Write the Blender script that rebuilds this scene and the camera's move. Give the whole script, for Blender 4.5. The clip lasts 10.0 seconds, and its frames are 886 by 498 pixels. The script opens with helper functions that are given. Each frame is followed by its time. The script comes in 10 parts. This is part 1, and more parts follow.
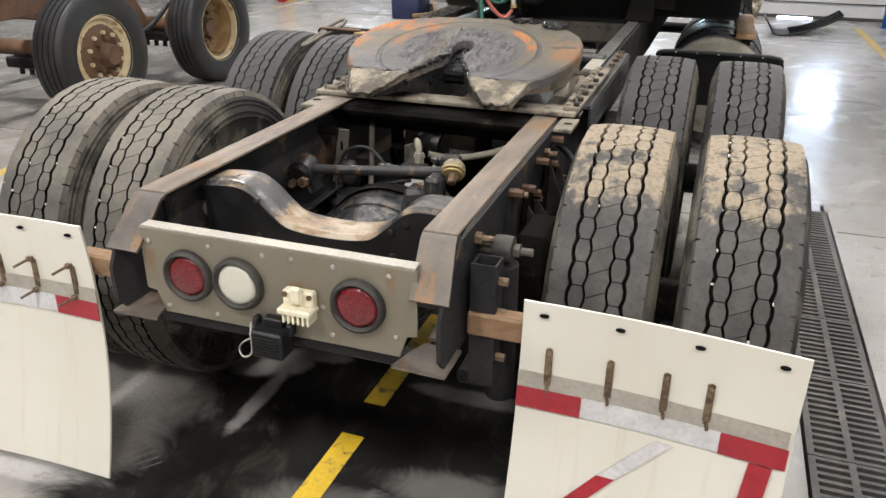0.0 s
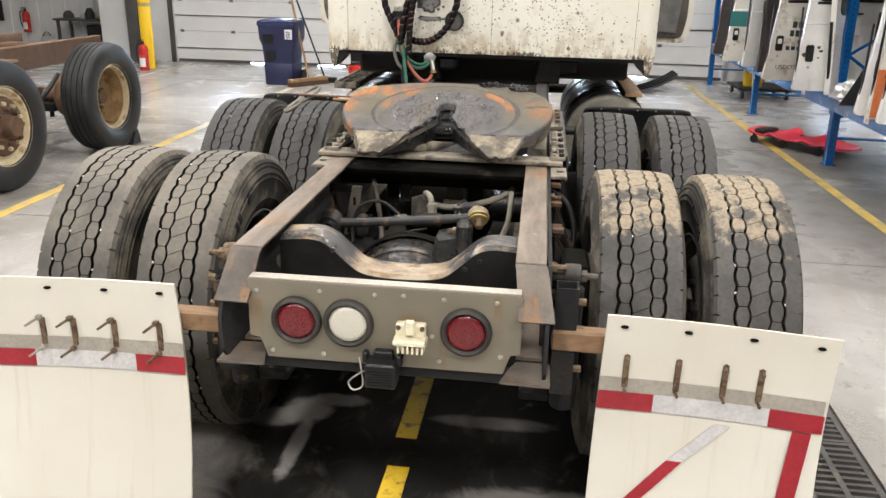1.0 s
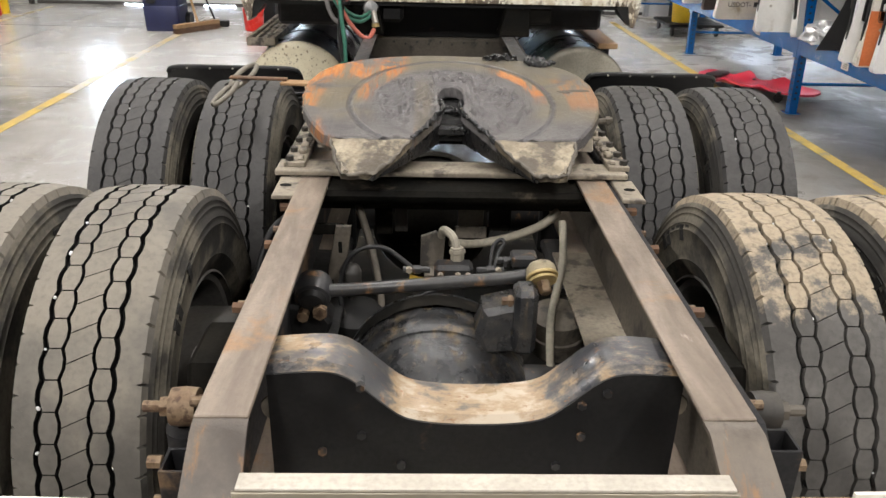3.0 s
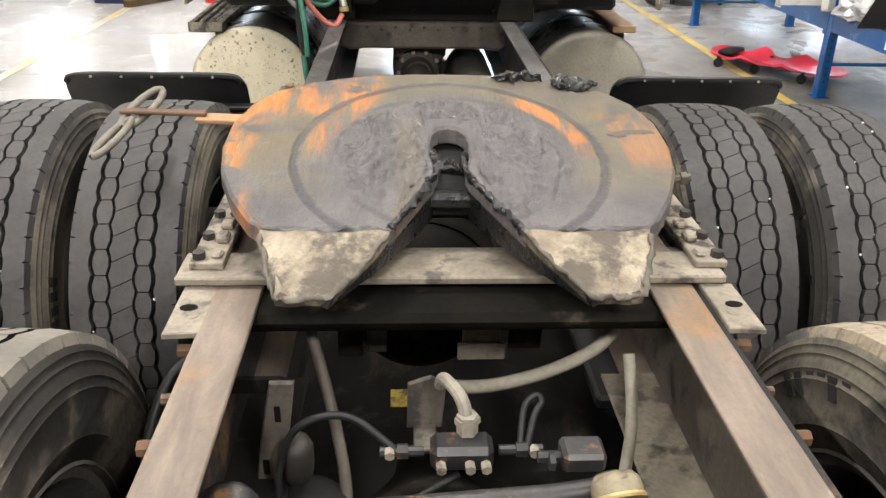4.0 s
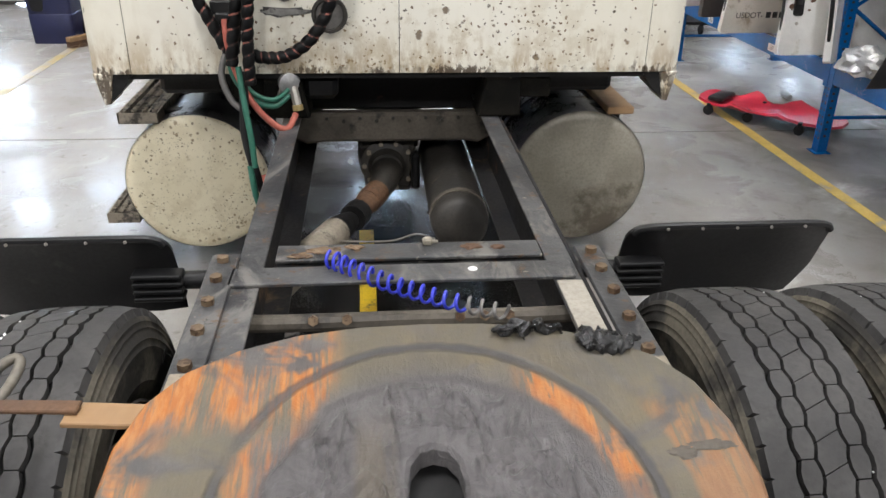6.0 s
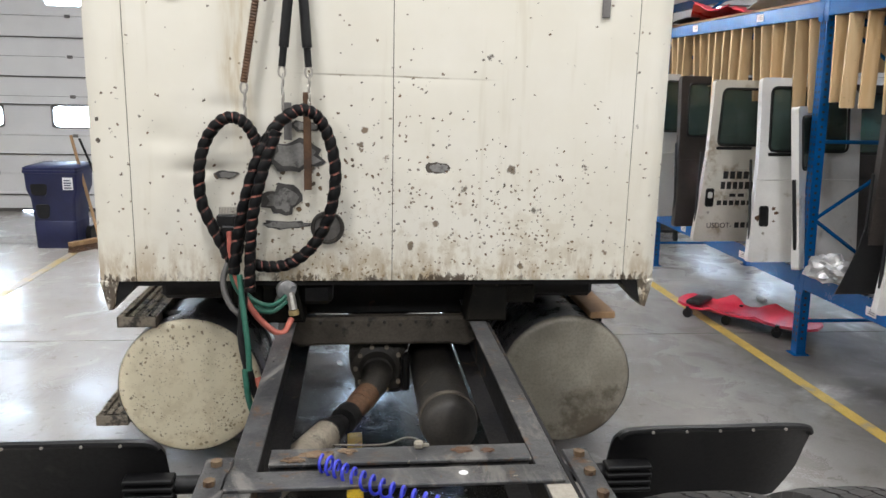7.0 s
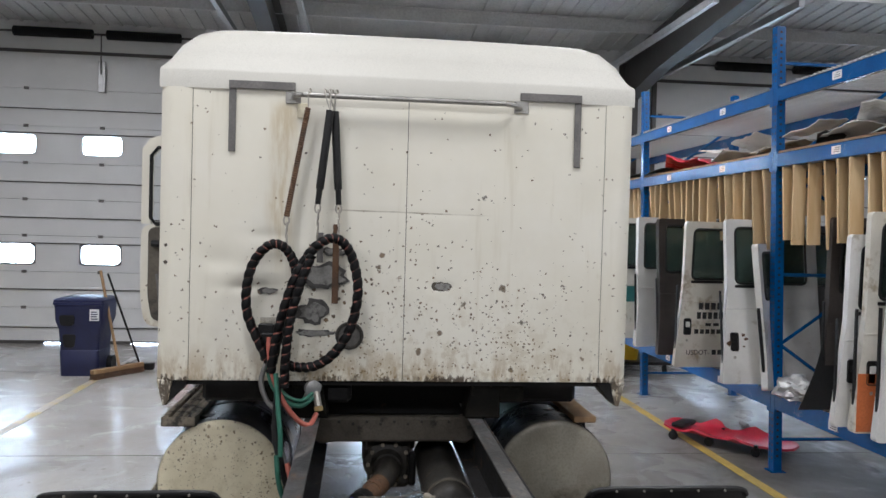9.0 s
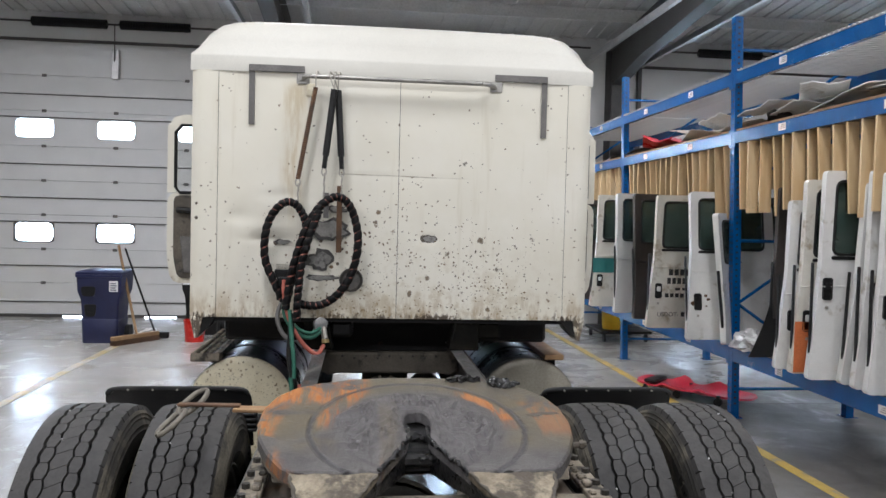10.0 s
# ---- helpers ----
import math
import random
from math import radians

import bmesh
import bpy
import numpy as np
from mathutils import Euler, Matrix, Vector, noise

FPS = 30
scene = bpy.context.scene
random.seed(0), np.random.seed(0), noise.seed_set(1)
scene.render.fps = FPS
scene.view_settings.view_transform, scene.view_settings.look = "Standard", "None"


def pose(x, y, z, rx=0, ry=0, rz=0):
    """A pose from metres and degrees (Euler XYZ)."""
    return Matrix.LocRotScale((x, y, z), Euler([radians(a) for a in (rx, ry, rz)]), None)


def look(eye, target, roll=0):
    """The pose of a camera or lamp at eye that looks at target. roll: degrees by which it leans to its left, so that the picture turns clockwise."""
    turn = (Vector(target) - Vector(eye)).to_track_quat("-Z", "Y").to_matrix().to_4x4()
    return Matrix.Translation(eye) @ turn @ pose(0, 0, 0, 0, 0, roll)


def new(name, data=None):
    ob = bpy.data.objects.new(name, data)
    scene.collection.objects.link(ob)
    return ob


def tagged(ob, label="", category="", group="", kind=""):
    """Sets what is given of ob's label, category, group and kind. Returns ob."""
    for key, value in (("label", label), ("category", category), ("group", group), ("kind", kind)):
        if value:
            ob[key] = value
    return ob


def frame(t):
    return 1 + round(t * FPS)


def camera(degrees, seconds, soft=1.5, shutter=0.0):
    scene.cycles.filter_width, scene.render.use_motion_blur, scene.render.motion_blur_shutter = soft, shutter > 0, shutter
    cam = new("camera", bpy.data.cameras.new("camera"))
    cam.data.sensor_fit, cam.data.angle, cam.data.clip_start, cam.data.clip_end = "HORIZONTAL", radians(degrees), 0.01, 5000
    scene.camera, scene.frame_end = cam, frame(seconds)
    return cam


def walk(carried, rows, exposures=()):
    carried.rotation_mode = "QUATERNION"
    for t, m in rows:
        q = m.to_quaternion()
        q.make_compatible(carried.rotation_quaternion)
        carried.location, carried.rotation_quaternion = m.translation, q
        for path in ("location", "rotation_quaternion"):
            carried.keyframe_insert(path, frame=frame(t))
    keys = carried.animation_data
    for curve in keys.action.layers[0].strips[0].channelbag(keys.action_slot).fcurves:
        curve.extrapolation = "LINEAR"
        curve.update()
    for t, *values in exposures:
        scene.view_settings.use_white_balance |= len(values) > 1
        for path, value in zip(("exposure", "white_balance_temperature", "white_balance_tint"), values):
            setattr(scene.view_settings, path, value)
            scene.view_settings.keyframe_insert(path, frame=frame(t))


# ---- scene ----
cam = camera(59.2, 10.0)
PATH = [
    (0, (0.898, -1.41, 1.588), (0.307, 0.318, 0.772), 0.7),
    (0.5, (0.633, -1.688, 1.614), (0.257, 0.144, 0.906), 1.0),
    (1, (0.367, -1.82, 1.624), (0.147, 0.052, 0.956), 1.3),
    (1.5, (0.156, -1.69, 1.63), (-0.007, 0.187, 0.958), 1.2),
    (2, (0.01, -1.493, 1.645), (-0.112, 0.368, 0.923), 1.1),
    (2.2, (-0.041, -1.398, 1.648), (-0.13, 0.457, 0.905), 1.1),
    (3.3, (-0.099, -0.629, 1.61), (-0.016, 1.178, 0.756), 1.5),
    (3.5, (-0.1, -0.467, 1.603), (-0.011, 1.327, 0.724), 1.5),
    (4, (-0.107, -0.014, 1.597), (-0.005, 1.77, 0.699), 1.3),
    (4.5, (-0.09, 0.442, 1.594), (0.016, 2.181, 0.612), 1.0),
    (5, (-0.092, 0.71, 1.685), (0.02, 2.439, 0.686), 0.8),
    (6.3, (-0.084, 0.668, 1.848), (0.106, 2.505, 1.079), 1.1),
    (6.5, (-0.081, 0.642, 1.859), (0.117, 2.521, 1.203), 1.1),
    (7, (-0.11, 0.6, 1.876), (0.103, 2.546, 1.465), 1.3),
    (7.5, (-0.118, 0.528, 1.89), (0.097, 2.501, 1.644), 1.4),
    (8, (-0.141, 0.426, 1.898), (0.072, 2.411, 1.774), 1.5),
    (8.5, (-0.182, 0.238, 1.865), (0.03, 2.226, 1.81), 1.5),
    (9, (-0.192, -0.043, 1.82), (0.018, 1.946, 1.775), 1.5),
    (9.5, (-0.166, -0.379, 1.757), (0.043, 1.609, 1.714), 1.4),
    (10, (-0.183, -0.737, 1.66), (0.026, 1.251, 1.588), 1.4),
]
walk(cam, [(t, look(eye, target, roll)) for t, eye, target, roll in PATH],
     exposures=[(0, 0.22, 6400, 10), (1, 0.34, 6550, 10), (2.2, 0.16, 6550, 10), (3.5, 0.5, 6600, 10), (4, 0.68, 6600, 10), (4.5, 0.65, 6450, 10), (5, 0.32, 6280, 10), (6.5, 0.08, 6280, 10), (7.0, -0.04, 6260, 10), (7.5, -0.24, 6150, 11), (8, -0.42, 6120, 11), (8.5, -0.54, 6070, 11), (9.5, -0.42, 6060, 11), (10, -0.34, 6060, 11)])
# ---------------- world, lights ----------------
world = bpy.data.worlds.new("sky")
scene.world = world
world.use_nodes = True
wn = world.node_tree.nodes
sky = wn.new("ShaderNodeTexSky")
sky.sky_type = 'NISHITA'
sky.sun_disc = False
sky.sun_elevation = radians(35)
sky.sun_rotation = radians(20)
world.node_tree.links.new(sky.outputs[0], wn["Background"].inputs[0])
wn["Background"].inputs[1].default_value = 0.12


def area_lamp(name, loc, size, size_y, power, colour, target):
    d = bpy.data.lights.new(name, 'AREA')
    d.shape, d.size, d.size_y, d.energy, d.color = 'RECTANGLE', size, size_y, power, colour
    ob = new(name, d)
    ob.matrix_world = look(loc, target)
    return ob


# rows of bright strip lights hung under the roof of the workshop
LAMP = (1.0, 0.97, 0.945)
# the row at x 5.6 is added to brighten the racks and ceiling
for lx, power in ((-4.6, 200), (-0.9, 120), (1.95, 116), (5.6, 110)):
    for ly, share in ((-3.2, 1.35), (2.2, 0.85), (7.6, 1.12)):
        area_lamp("strip_light", (lx, ly, 5.0), 0.3, 1.2, power * share, LAMP, (lx, ly + 0.001, 0))


# ---------------- materials ----------------
def rgb(c):
    return (*c, 1.0) if len(c) == 3 else c


class Nodes:
    """A short way to write a node material."""

    def __init__(self, name):
        self.m = bpy.data.materials.new(name)
        self.m.use_nodes = True
        self.t = self.m.node_tree
        self.b = self.t.nodes["Principled BSDF"]
        self.co = self.t.nodes.new("ShaderNodeTexCoord").outputs["Object"]

    def node(self, kind, operation=None, feature=None, data_type=None):
        n = self.t.nodes.new(kind)
        if operation:
            n.operation = operation
        if feature:
            n.feature = feature
        if data_type:
            n.data_type = data_type
        return n

    def put(self, a, b):
        if isinstance(a, bpy.types.NodeSocket):
            self.t.links.new(a, b)
        elif isinstance(a, (tuple, list)):
            b.default_value = rgb(a) if b.type == 'RGBA' else a
        else:
            b.default_value = a

    def shift(self):
        """Coordinates moved by a random step for every object, for parts that share a mesh."""
        info = self.node("ShaderNodeObjectInfo")
        n = self.node("ShaderNodeVectorMath", operation='MULTIPLY_ADD')
        self.put(info.outputs["Random"], n.inputs[0])
        n.inputs[1].default_value = (17.0, 31.0, 23.0)
        self.put(self.co, n.inputs[2])
        self.co = n.outputs[0]
        return self

    def noise(self, scale, detail=4.0, rough=0.55, stretch=None, distortion=0.0):
        n = self.node("ShaderNodeTexNoise")
        src = self.co
        if stretch:
            v = self.node("ShaderNodeVectorMath", operation='MULTIPLY')
            self.put(src, v.inputs[0])
            v.inputs[1].default_value = stretch
            src = v.outputs[0]
        self.put(src, n.inputs["Vector"])
        n.inputs["Scale"].default_value, n.inputs["Detail"].default_value = scale, detail
        n.inputs["Roughness"].default_value, n.inputs["Distortion"].default_value = rough, distortion
        return n.outputs["Fac"]

    def cells(self, scale, feature='F1', stretch=None):
        n = self.node("ShaderNodeTexVoronoi", feature=feature)
        src = self.co
        if stretch:
            v = self.node("ShaderNodeVectorMath", operation='MULTIPLY')
            self.put(src, v.inputs[0])
            v.inputs[1].default_value = stretch
            src = v.outputs[0]
        self.put(src, n.inputs["Vector"])
        n.inputs["Scale"].default_value = scale
        return n.outputs

    def ramp(self, fac, lo, hi, a=0.0, b=1.0):
        n = self.node("ShaderNodeMapRange")
        n.interpolation_type = 'SMOOTHSTEP'
        self.put(fac, n.inputs[0])
        for i, v in enumerate((lo, hi, a, b)):
            self.put(v, n.inputs[i + 1])
        return n.outputs[0]

    def math(self, op, a, b=0.0, c=0.0):
        n = self.node("ShaderNodeMath", operation=op)
        self.put(a, n.inputs[0]), self.put(b, n.inputs[1]), self.put(c, n.inputs[2])
        return n.outputs[0]

    def height(self):
        """Height over the ground."""
        n = self.node("ShaderNodeSeparateXYZ")
        self.put(self.node("ShaderNodeNewGeometry").outputs["Position"], n.inputs[0])
        return n.outputs[2]

    def xyz(self):
        n = self.node("ShaderNodeSeparateXYZ")
        self.put(self.co, n.inputs[0])
        return n.outputs

    def mix(self, fac, a, b):
        n = self.node("ShaderNodeMix", data_type='RGBA')
        self.put(fac, n.inputs["Factor"])
        self.put(a, n.inputs[6]), self.put(b, n.inputs[7])
        return n.outputs[2]

    def done(self, colour, rough=0.5, metal=0.0, height=None, bump=0.2, dist=0.01, coat=0.0, spec=None):
        self.put(colour, self.b.inputs["Base Color"])
        self.put(rough, self.b.inputs["Roughness"])
        self.put(metal, self.b.inputs["Metallic"])
        if coat:
            self.b.inputs["Coat Weight"].default_value = coat
        if spec is not None:
            self.b.inputs["Specular IOR Level"].default_value = spec
        if height is not None:
            n = self.node("ShaderNodeBump")
            n.inputs["Strength"].default_value, n.inputs["Distance"].default_value = bump, dist
            self.put(height, n.inputs["Height"])
            self.put(n.outputs[0], self.b.inputs["Normal"])
        return self.m


def plain(name, a, b, scale=6.0, rough=(0.4, 0.7), metal=0.0, bump=0.15, dist=0.004, third=None, shift=False, stretch=None, spec=None, fine=90.0):
    """Two colours mixed at a coarse scale, a fine grain, and an optional third colour in patches."""
    n = Nodes(name)
    if shift:
        n.shift()
    big, small = n.noise(scale, 5, 0.6, stretch), n.noise(fine, 3, 0.6, stretch)
    c = n.mix(n.ramp(big, 0.3, 0.7), a, b)
    if third:
        colour, amount, s = third
        c = n.mix(n.ramp(n.noise(s, 6, 0.65), 1 - amount - 0.06, 1 - amount + 0.06), c, colour)
    c = n.mix(n.ramp(small, 0.35, 0.75, 0.0, 0.35), c, tuple(v * 0.55 for v in a))
    r = n.ramp(n.math('ADD', big, n.math('MULTIPLY', small, 0.4)), 0.45, 0.95, rough[0], rough[1])
    h = n.math('ADD', n.math('MULTIPLY', small, 0.35), big)
    return n.done(c, r, metal, h, bump, dist, spec=spec)


def concrete():
    n = Nodes("worn_concrete")
    a, b, c, d = n.noise(0.45, 6, 0.6), n.noise(2.2, 7, 0.65, distortion=0.6), n.noise(14, 5, 0.6), n.noise(120, 3, 0.6)
    col = n.mix(n.ramp(a, 0.35, 0.68), (0.31, 0.293, 0.273), (0.47, 0.452, 0.428))
    col = n.mix(n.ramp(b, 0.5, 0.66, 0, 0.75), col, (0.23, 0.21, 0.188))
    col = n.mix(n.ramp(b, 0.28, 0.42, 0.5, 0), col, (0.62, 0.6, 0.57))
    col = n.mix(n.ramp(c, 0.58, 0.74, 0, 0.6), col, (0.16, 0.145, 0.125))
    col = n.mix(n.ramp(d, 0.5, 0.8, 0, 0.4), col, (0.17, 0.16, 0.145))
    # scuffs and tyre dust in long smears
    col = n.mix(n.ramp(n.noise(0.9, 7, 0.68, (1.0, 0.45, 1.0), 1.2), 0.5, 0.68, 0, 0.5), col, (0.2, 0.178, 0.155))
    # dark brown blotches along the aisle, thicker towards the racks
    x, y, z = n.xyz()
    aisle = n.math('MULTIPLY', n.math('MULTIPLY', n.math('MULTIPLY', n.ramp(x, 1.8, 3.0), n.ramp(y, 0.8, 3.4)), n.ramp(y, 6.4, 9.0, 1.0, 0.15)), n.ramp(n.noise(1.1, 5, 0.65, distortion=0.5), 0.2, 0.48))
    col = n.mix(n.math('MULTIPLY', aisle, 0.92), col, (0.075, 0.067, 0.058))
    yard = n.math('MULTIPLY', n.math('MULTIPLY', n.ramp(x, -2.6, -3.4), n.ramp(y, 7.5, 6.0)), n.ramp(n.noise(1.4, 6, 0.65, distortion=0.6), 0.36, 0.6))
    col = n.mix(n.math('MULTIPLY', yard, 0.7), col, (0.17, 0.152, 0.132))
    # oil dripped under the axles, stretched forward to paint in the truck's shade
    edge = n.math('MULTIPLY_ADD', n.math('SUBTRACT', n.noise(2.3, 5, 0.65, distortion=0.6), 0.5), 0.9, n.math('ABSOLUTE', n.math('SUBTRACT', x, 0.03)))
    oil_and_shade = n.math('MULTIPLY', n.ramp(edge, 0.62, 0.86, 1, 0), n.math('MULTIPLY', n.ramp(y, -0.75, -0.1), n.ramp(y, 5.6, 6.8, 1, 0)))
    oil_and_shade = n.math('MULTIPLY', oil_and_shade, n.ramp(n.noise(1.9, 5, 0.6, distortion=0.8), 0.26, 0.4, 0.3, 1.0))
    col = n.mix(n.math('MULTIPLY', oil_and_shade, 0.985), col, n.mix(n.ramp(n.noise(7, 6, 0.7, (1.0, 0.6, 1.0), 0.8), 0.5, 0.72), (0.0055, 0.0052, 0.0048), (0.034, 0.03, 0.023)))
    # pale smears painted in for light mirrored by the wet floor
    smear_noise = n.noise(5.5, 6, 0.66, (1.0, 0.75, 1.0), 1.6)
    for cx, cy, ex, ey, amount in ((-0.46, 0.76, 0.1, 0.1, 1.0), (-0.43, 0.52, 0.035, 0.2, 0.9), (-0.35, 0.86, 0.12, 0.05, 0.8), (-0.57, 0.7, 0.1, 0.07, 0.7), (0.27, 0.78, 0.22, 0.05, 0.5), (-0.72, 0.35, 0.14, 0.25, 0.4), (0.5, 0.3, 0.35, 0.1, 0.4), (0.1, 0.1, 0.3, 0.12, 0.3)):
        dx, dy = n.math('DIVIDE', n.math('SUBTRACT', x, cx), ex), n.math('DIVIDE', n.math('SUBTRACT', y, cy), ey)
        d2 = n.math('MULTIPLY_ADD', dx, dx, n.math('MULTIPLY', dy, dy))
        spot = n.ramp(n.math('MULTIPLY_ADD', n.math('SUBTRACT', smear_noise, 0.5), 1.9, d2), 0.35, 1.35, amount, 0)
        col = n.mix(n.math('MULTIPLY', n.math('MULTIPLY', spot, oil_and_shade), 0.8), col, (0.33, 0.31, 0.29))
    # a row of short pale marks left by a tyre's tread
    u = n.math('ADD', n.math('MULTIPLY', n.math('ADD', x, 0.62), 0.62), n.math('MULTIPLY', n.math('SUBTRACT', y, 0.15), 0.78))
    v = n.math('SUBTRACT', n.math('MULTIPLY', n.math('SUBTRACT', y, 0.15), 0.62), n.math('MULTIPLY', n.math('ADD', x, 0.62), 0.78))
    bars = n.math('MULTIPLY', n.ramp(n.math('ABSOLUTE', n.math('SUBTRACT', n.math('FRACT', n.math('DIVIDE', v, 0.032)), 0.5)), 0.1, 0.22, 1, 0), n.math('MULTIPLY', n.ramp(n.math('ABSOLUTE', u), 0.025, 0.045, 1, 0), n.ramp(n.math('ABSOLUTE', v), 0.075, 0.085, 1, 0)))
    col = n.mix(n.math('MULTIPLY', n.math('MULTIPLY', bars, n.ramp(smear_noise, 0.35, 0.55, 0.2, 1.0)), 0.5), col, (0.3, 0.28, 0.26))
    rough = n.math('ADD', n.math('ADD', n.ramp(b, 0.3, 0.75, 0.11, 0.32), n.ramp(d, 0.4, 0.8, 0.0, 0.1)), n.math('ADD', n.math('MULTIPLY', n.math('MULTIPLY', oil_and_shade, n.ramp(y, 3.0, 3.8, 1, 0)), 0.3), n.math('MULTIPLY', aisle, 0.3)))
    n.put(n.math('MAXIMUM', n.ramp(oil_and_shade, 0.2, 1.0, 0.5, 0.06), n.ramp(y, 3.0, 3.8, 0, 0.5)), n.b.inputs["Specular IOR Level"])
    return n.done(col, rough, 0, n.math('ADD', n.math('MULTIPLY', c, 0.6), n.math('MULTIPLY', d, 0.2)), 0.12, 0.006)


def tread_rubber():
    n = Nodes("dusty_tread_rubber")
    z = n.height()
    n.shift()
    d, f = n.noise(7, 5, 0.6), n.noise(80, 4, 0.6)
    col = n.mix(n.ramp(d, 0.35, 0.7), (0.078, 0.073, 0.065), (0.132, 0.122, 0.106))
    col = n.mix(n.ramp(n.noise(4.2, 5, 0.65), 0.62, 0.74, 0, 0.6), col, (0.26, 0.21, 0.15))
    # paler and tanner towards the top of the wheel
    pale_top = n.math('ADD', n.noise(4.0, 5, 0.6), n.ramp(z, 0.5, 0.99, -0.14, 0.2))
    col = n.mix(n.ramp(pale_top, 0.45, 0.78, 0, 0.7), col, (0.225, 0.2, 0.162))
    col = n.mix(n.ramp(f, 0.4, 0.75, 0, 0.3), col, (0.06, 0.056, 0.05))
    return n.done(col, n.ramp(d, 0.3, 0.7, 0.62, 0.82), 0, f, 0.25, 0.003, spec=0.3)


def dark_rubber():
    n = Nodes("dark_grey_tread_rubber").shift()
    d, f = n.noise(7, 5, 0.6), n.noise(80, 4, 0.6)
    col = n.mix(n.ramp(d, 0.35, 0.7), (0.036, 0.035, 0.0345), (0.067, 0.0645, 0.062))
    col = n.mix(n.ramp(f, 0.4, 0.75, 0, 0.45), col, (0.025, 0.024, 0.024))
    return n.done(col, n.ramp(d, 0.3, 0.7, 0.5, 0.75), 0, f, 0.3, 0.003, spec=0.35)


def bowl_paint():
    """Black paint on the axle housing, wet-looking, with thin brown runs."""
    n = Nodes("oily_black_housing_paint")
    col = n.mix(n.ramp(n.noise(6, 5, 0.6), 0.35, 0.7), (0.01, 0.011, 0.013), (0.032, 0.033, 0.035))
    runs = n.ramp(n.noise(34, 5, 0.65, (1.0, 1.0, 0.1)), 0.52, 0.66)
    col = n.mix(n.math('MULTIPLY', runs, n.ramp(n.noise(6, 4), 0.42, 0.54, 0.1, 0.9)), col, (0.12, 0.09, 0.052))
    col = n.mix(n.ramp(n.noise(60, 4, 0.6), 0.66, 0.71, 0, 0.6), col, (0.22, 0.17, 0.11))
    col = n.mix(n.ramp(n.noise(9, 6, 0.72, distortion=0.8), 0.5, 0.72, 0, 0.5), col, (0.075, 0.068, 0.058))
    col = n.mix(n.ramp(n.noise(26, 5, 0.7, (1.0, 1.0, 0.35)), 0.6, 0.7, 0, 0.35), col, (0.1, 0.07, 0.042))
    return n.done(col, n.ramp(n.noise(18, 6, 0.7), 0.3, 0.7, 0.12, 0.5), 0, n.noise(34, 6, 0.7), 0.5, 0.008)


def rail_mat():
    """Brown-grey dusty steel: pale rubbed streaks along its length, rust blooms, dark oily spots."""
    n = Nodes("dusty_worn_frame_paint")
    long_ = n.noise(7, 6, 0.65, (1.6, 0.28, 1.0), 0.3)
    col = n.mix(n.ramp(long_, 0.32, 0.7), (0.118, 0.092, 0.07), (0.245, 0.197, 0.152))
    col = n.mix(n.ramp(n.noise(5, 6, 0.68, distortion=0.5), 0.56, 0.7, 0, 0.8), col, (0.25, 0.14, 0.062))
    col = n.mix(n.ramp(n.noise(9, 6, 0.7), 0.6, 0.72, 0, 0.6), col, (0.075, 0.06, 0.05))
    col = n.mix(n.ramp(n.noise(22, 4, 0.6, (1.5, 0.5, 1.0)), 0.66, 0.74, 0, 0.6), col, (0.36, 0.31, 0.26))
    col = n.mix(n.ramp(n.noise(110, 3, 0.6), 0.45, 0.8, 0, 0.35), col, (0.1, 0.075, 0.06))
    return n.done(col, n.ramp(long_, 0.3, 0.7, 0.62, 0.42), 0.1, n.noise(45, 5, 0.7), 0.35, 0.004)


def tail_mat():
    """Dark brown-grey steel, rubbed pale in places, rust creeping along the bends."""
    n = Nodes("dark_tail_steel")
    col = n.mix(n.ramp(n.noise(6, 6, 0.65), 0.35, 0.7), (0.06, 0.05, 0.042), (0.15, 0.125, 0.1))
    col = n.mix(n.ramp(n.noise(9, 6, 0.7, (1.6, 0.5, 0.5)), 0.54, 0.66, 0, 0.8), col, (0.21, 0.11, 0.045))
    col = n.mix(n.ramp(n.noise(15, 6, 0.7), 0.6, 0.7, 0, 0.8), col, (0.035, 0.03, 0.027))
    col = n.mix(n.ramp(n.noise(26, 5, 0.65), 0.66, 0.72, 0, 0.6), col, (0.3, 0.27, 0.22))
    return n.done(col, n.ramp(n.noise(12, 5), 0.3, 0.7, 0.35, 0.65), 0.1, n.noise(45, 5, 0.7), 0.4, 0.005)


def grey_rail():
    """Dark paint, scuffed to grey along its length, with rust creeping in from chips."""
    n = Nodes("scuffed_grey_rail_paint")
    scuff = n.noise(8, 7, 0.7, (1.0, 0.45, 1.0), 0.6)
    col = n.mix(n.ramp(n.noise(6, 5, 0.6), 0.35, 0.7), (0.035, 0.036, 0.039), (0.095, 0.096, 0.099))
    col = n.mix(n.ramp(scuff, 0.52, 0.66, 0, 0.75), col, (0.2, 0.19, 0.175))
    col = n.mix(n.ramp(n.noise(13, 6, 0.72, distortion=0.5), 0.57, 0.66, 0, 0.8), col, (0.12, 0.065, 0.03))
    col = n.mix(n.ramp(n.noise(30, 5, 0.7), 0.64, 0.68, 0, 0.7), col, (0.3, 0.27, 0.22))
    col = n.mix(n.ramp(n.noise(17, 6, 0.72), 0.6, 0.7, 0, 0.85), col, (0.018, 0.017, 0.016))
    return n.done(col, n.ramp(scuff, 0.3, 0.7, 0.26, 0.55), 0.2, n.noise(40, 6, 0.7), 0.4, 0.005)


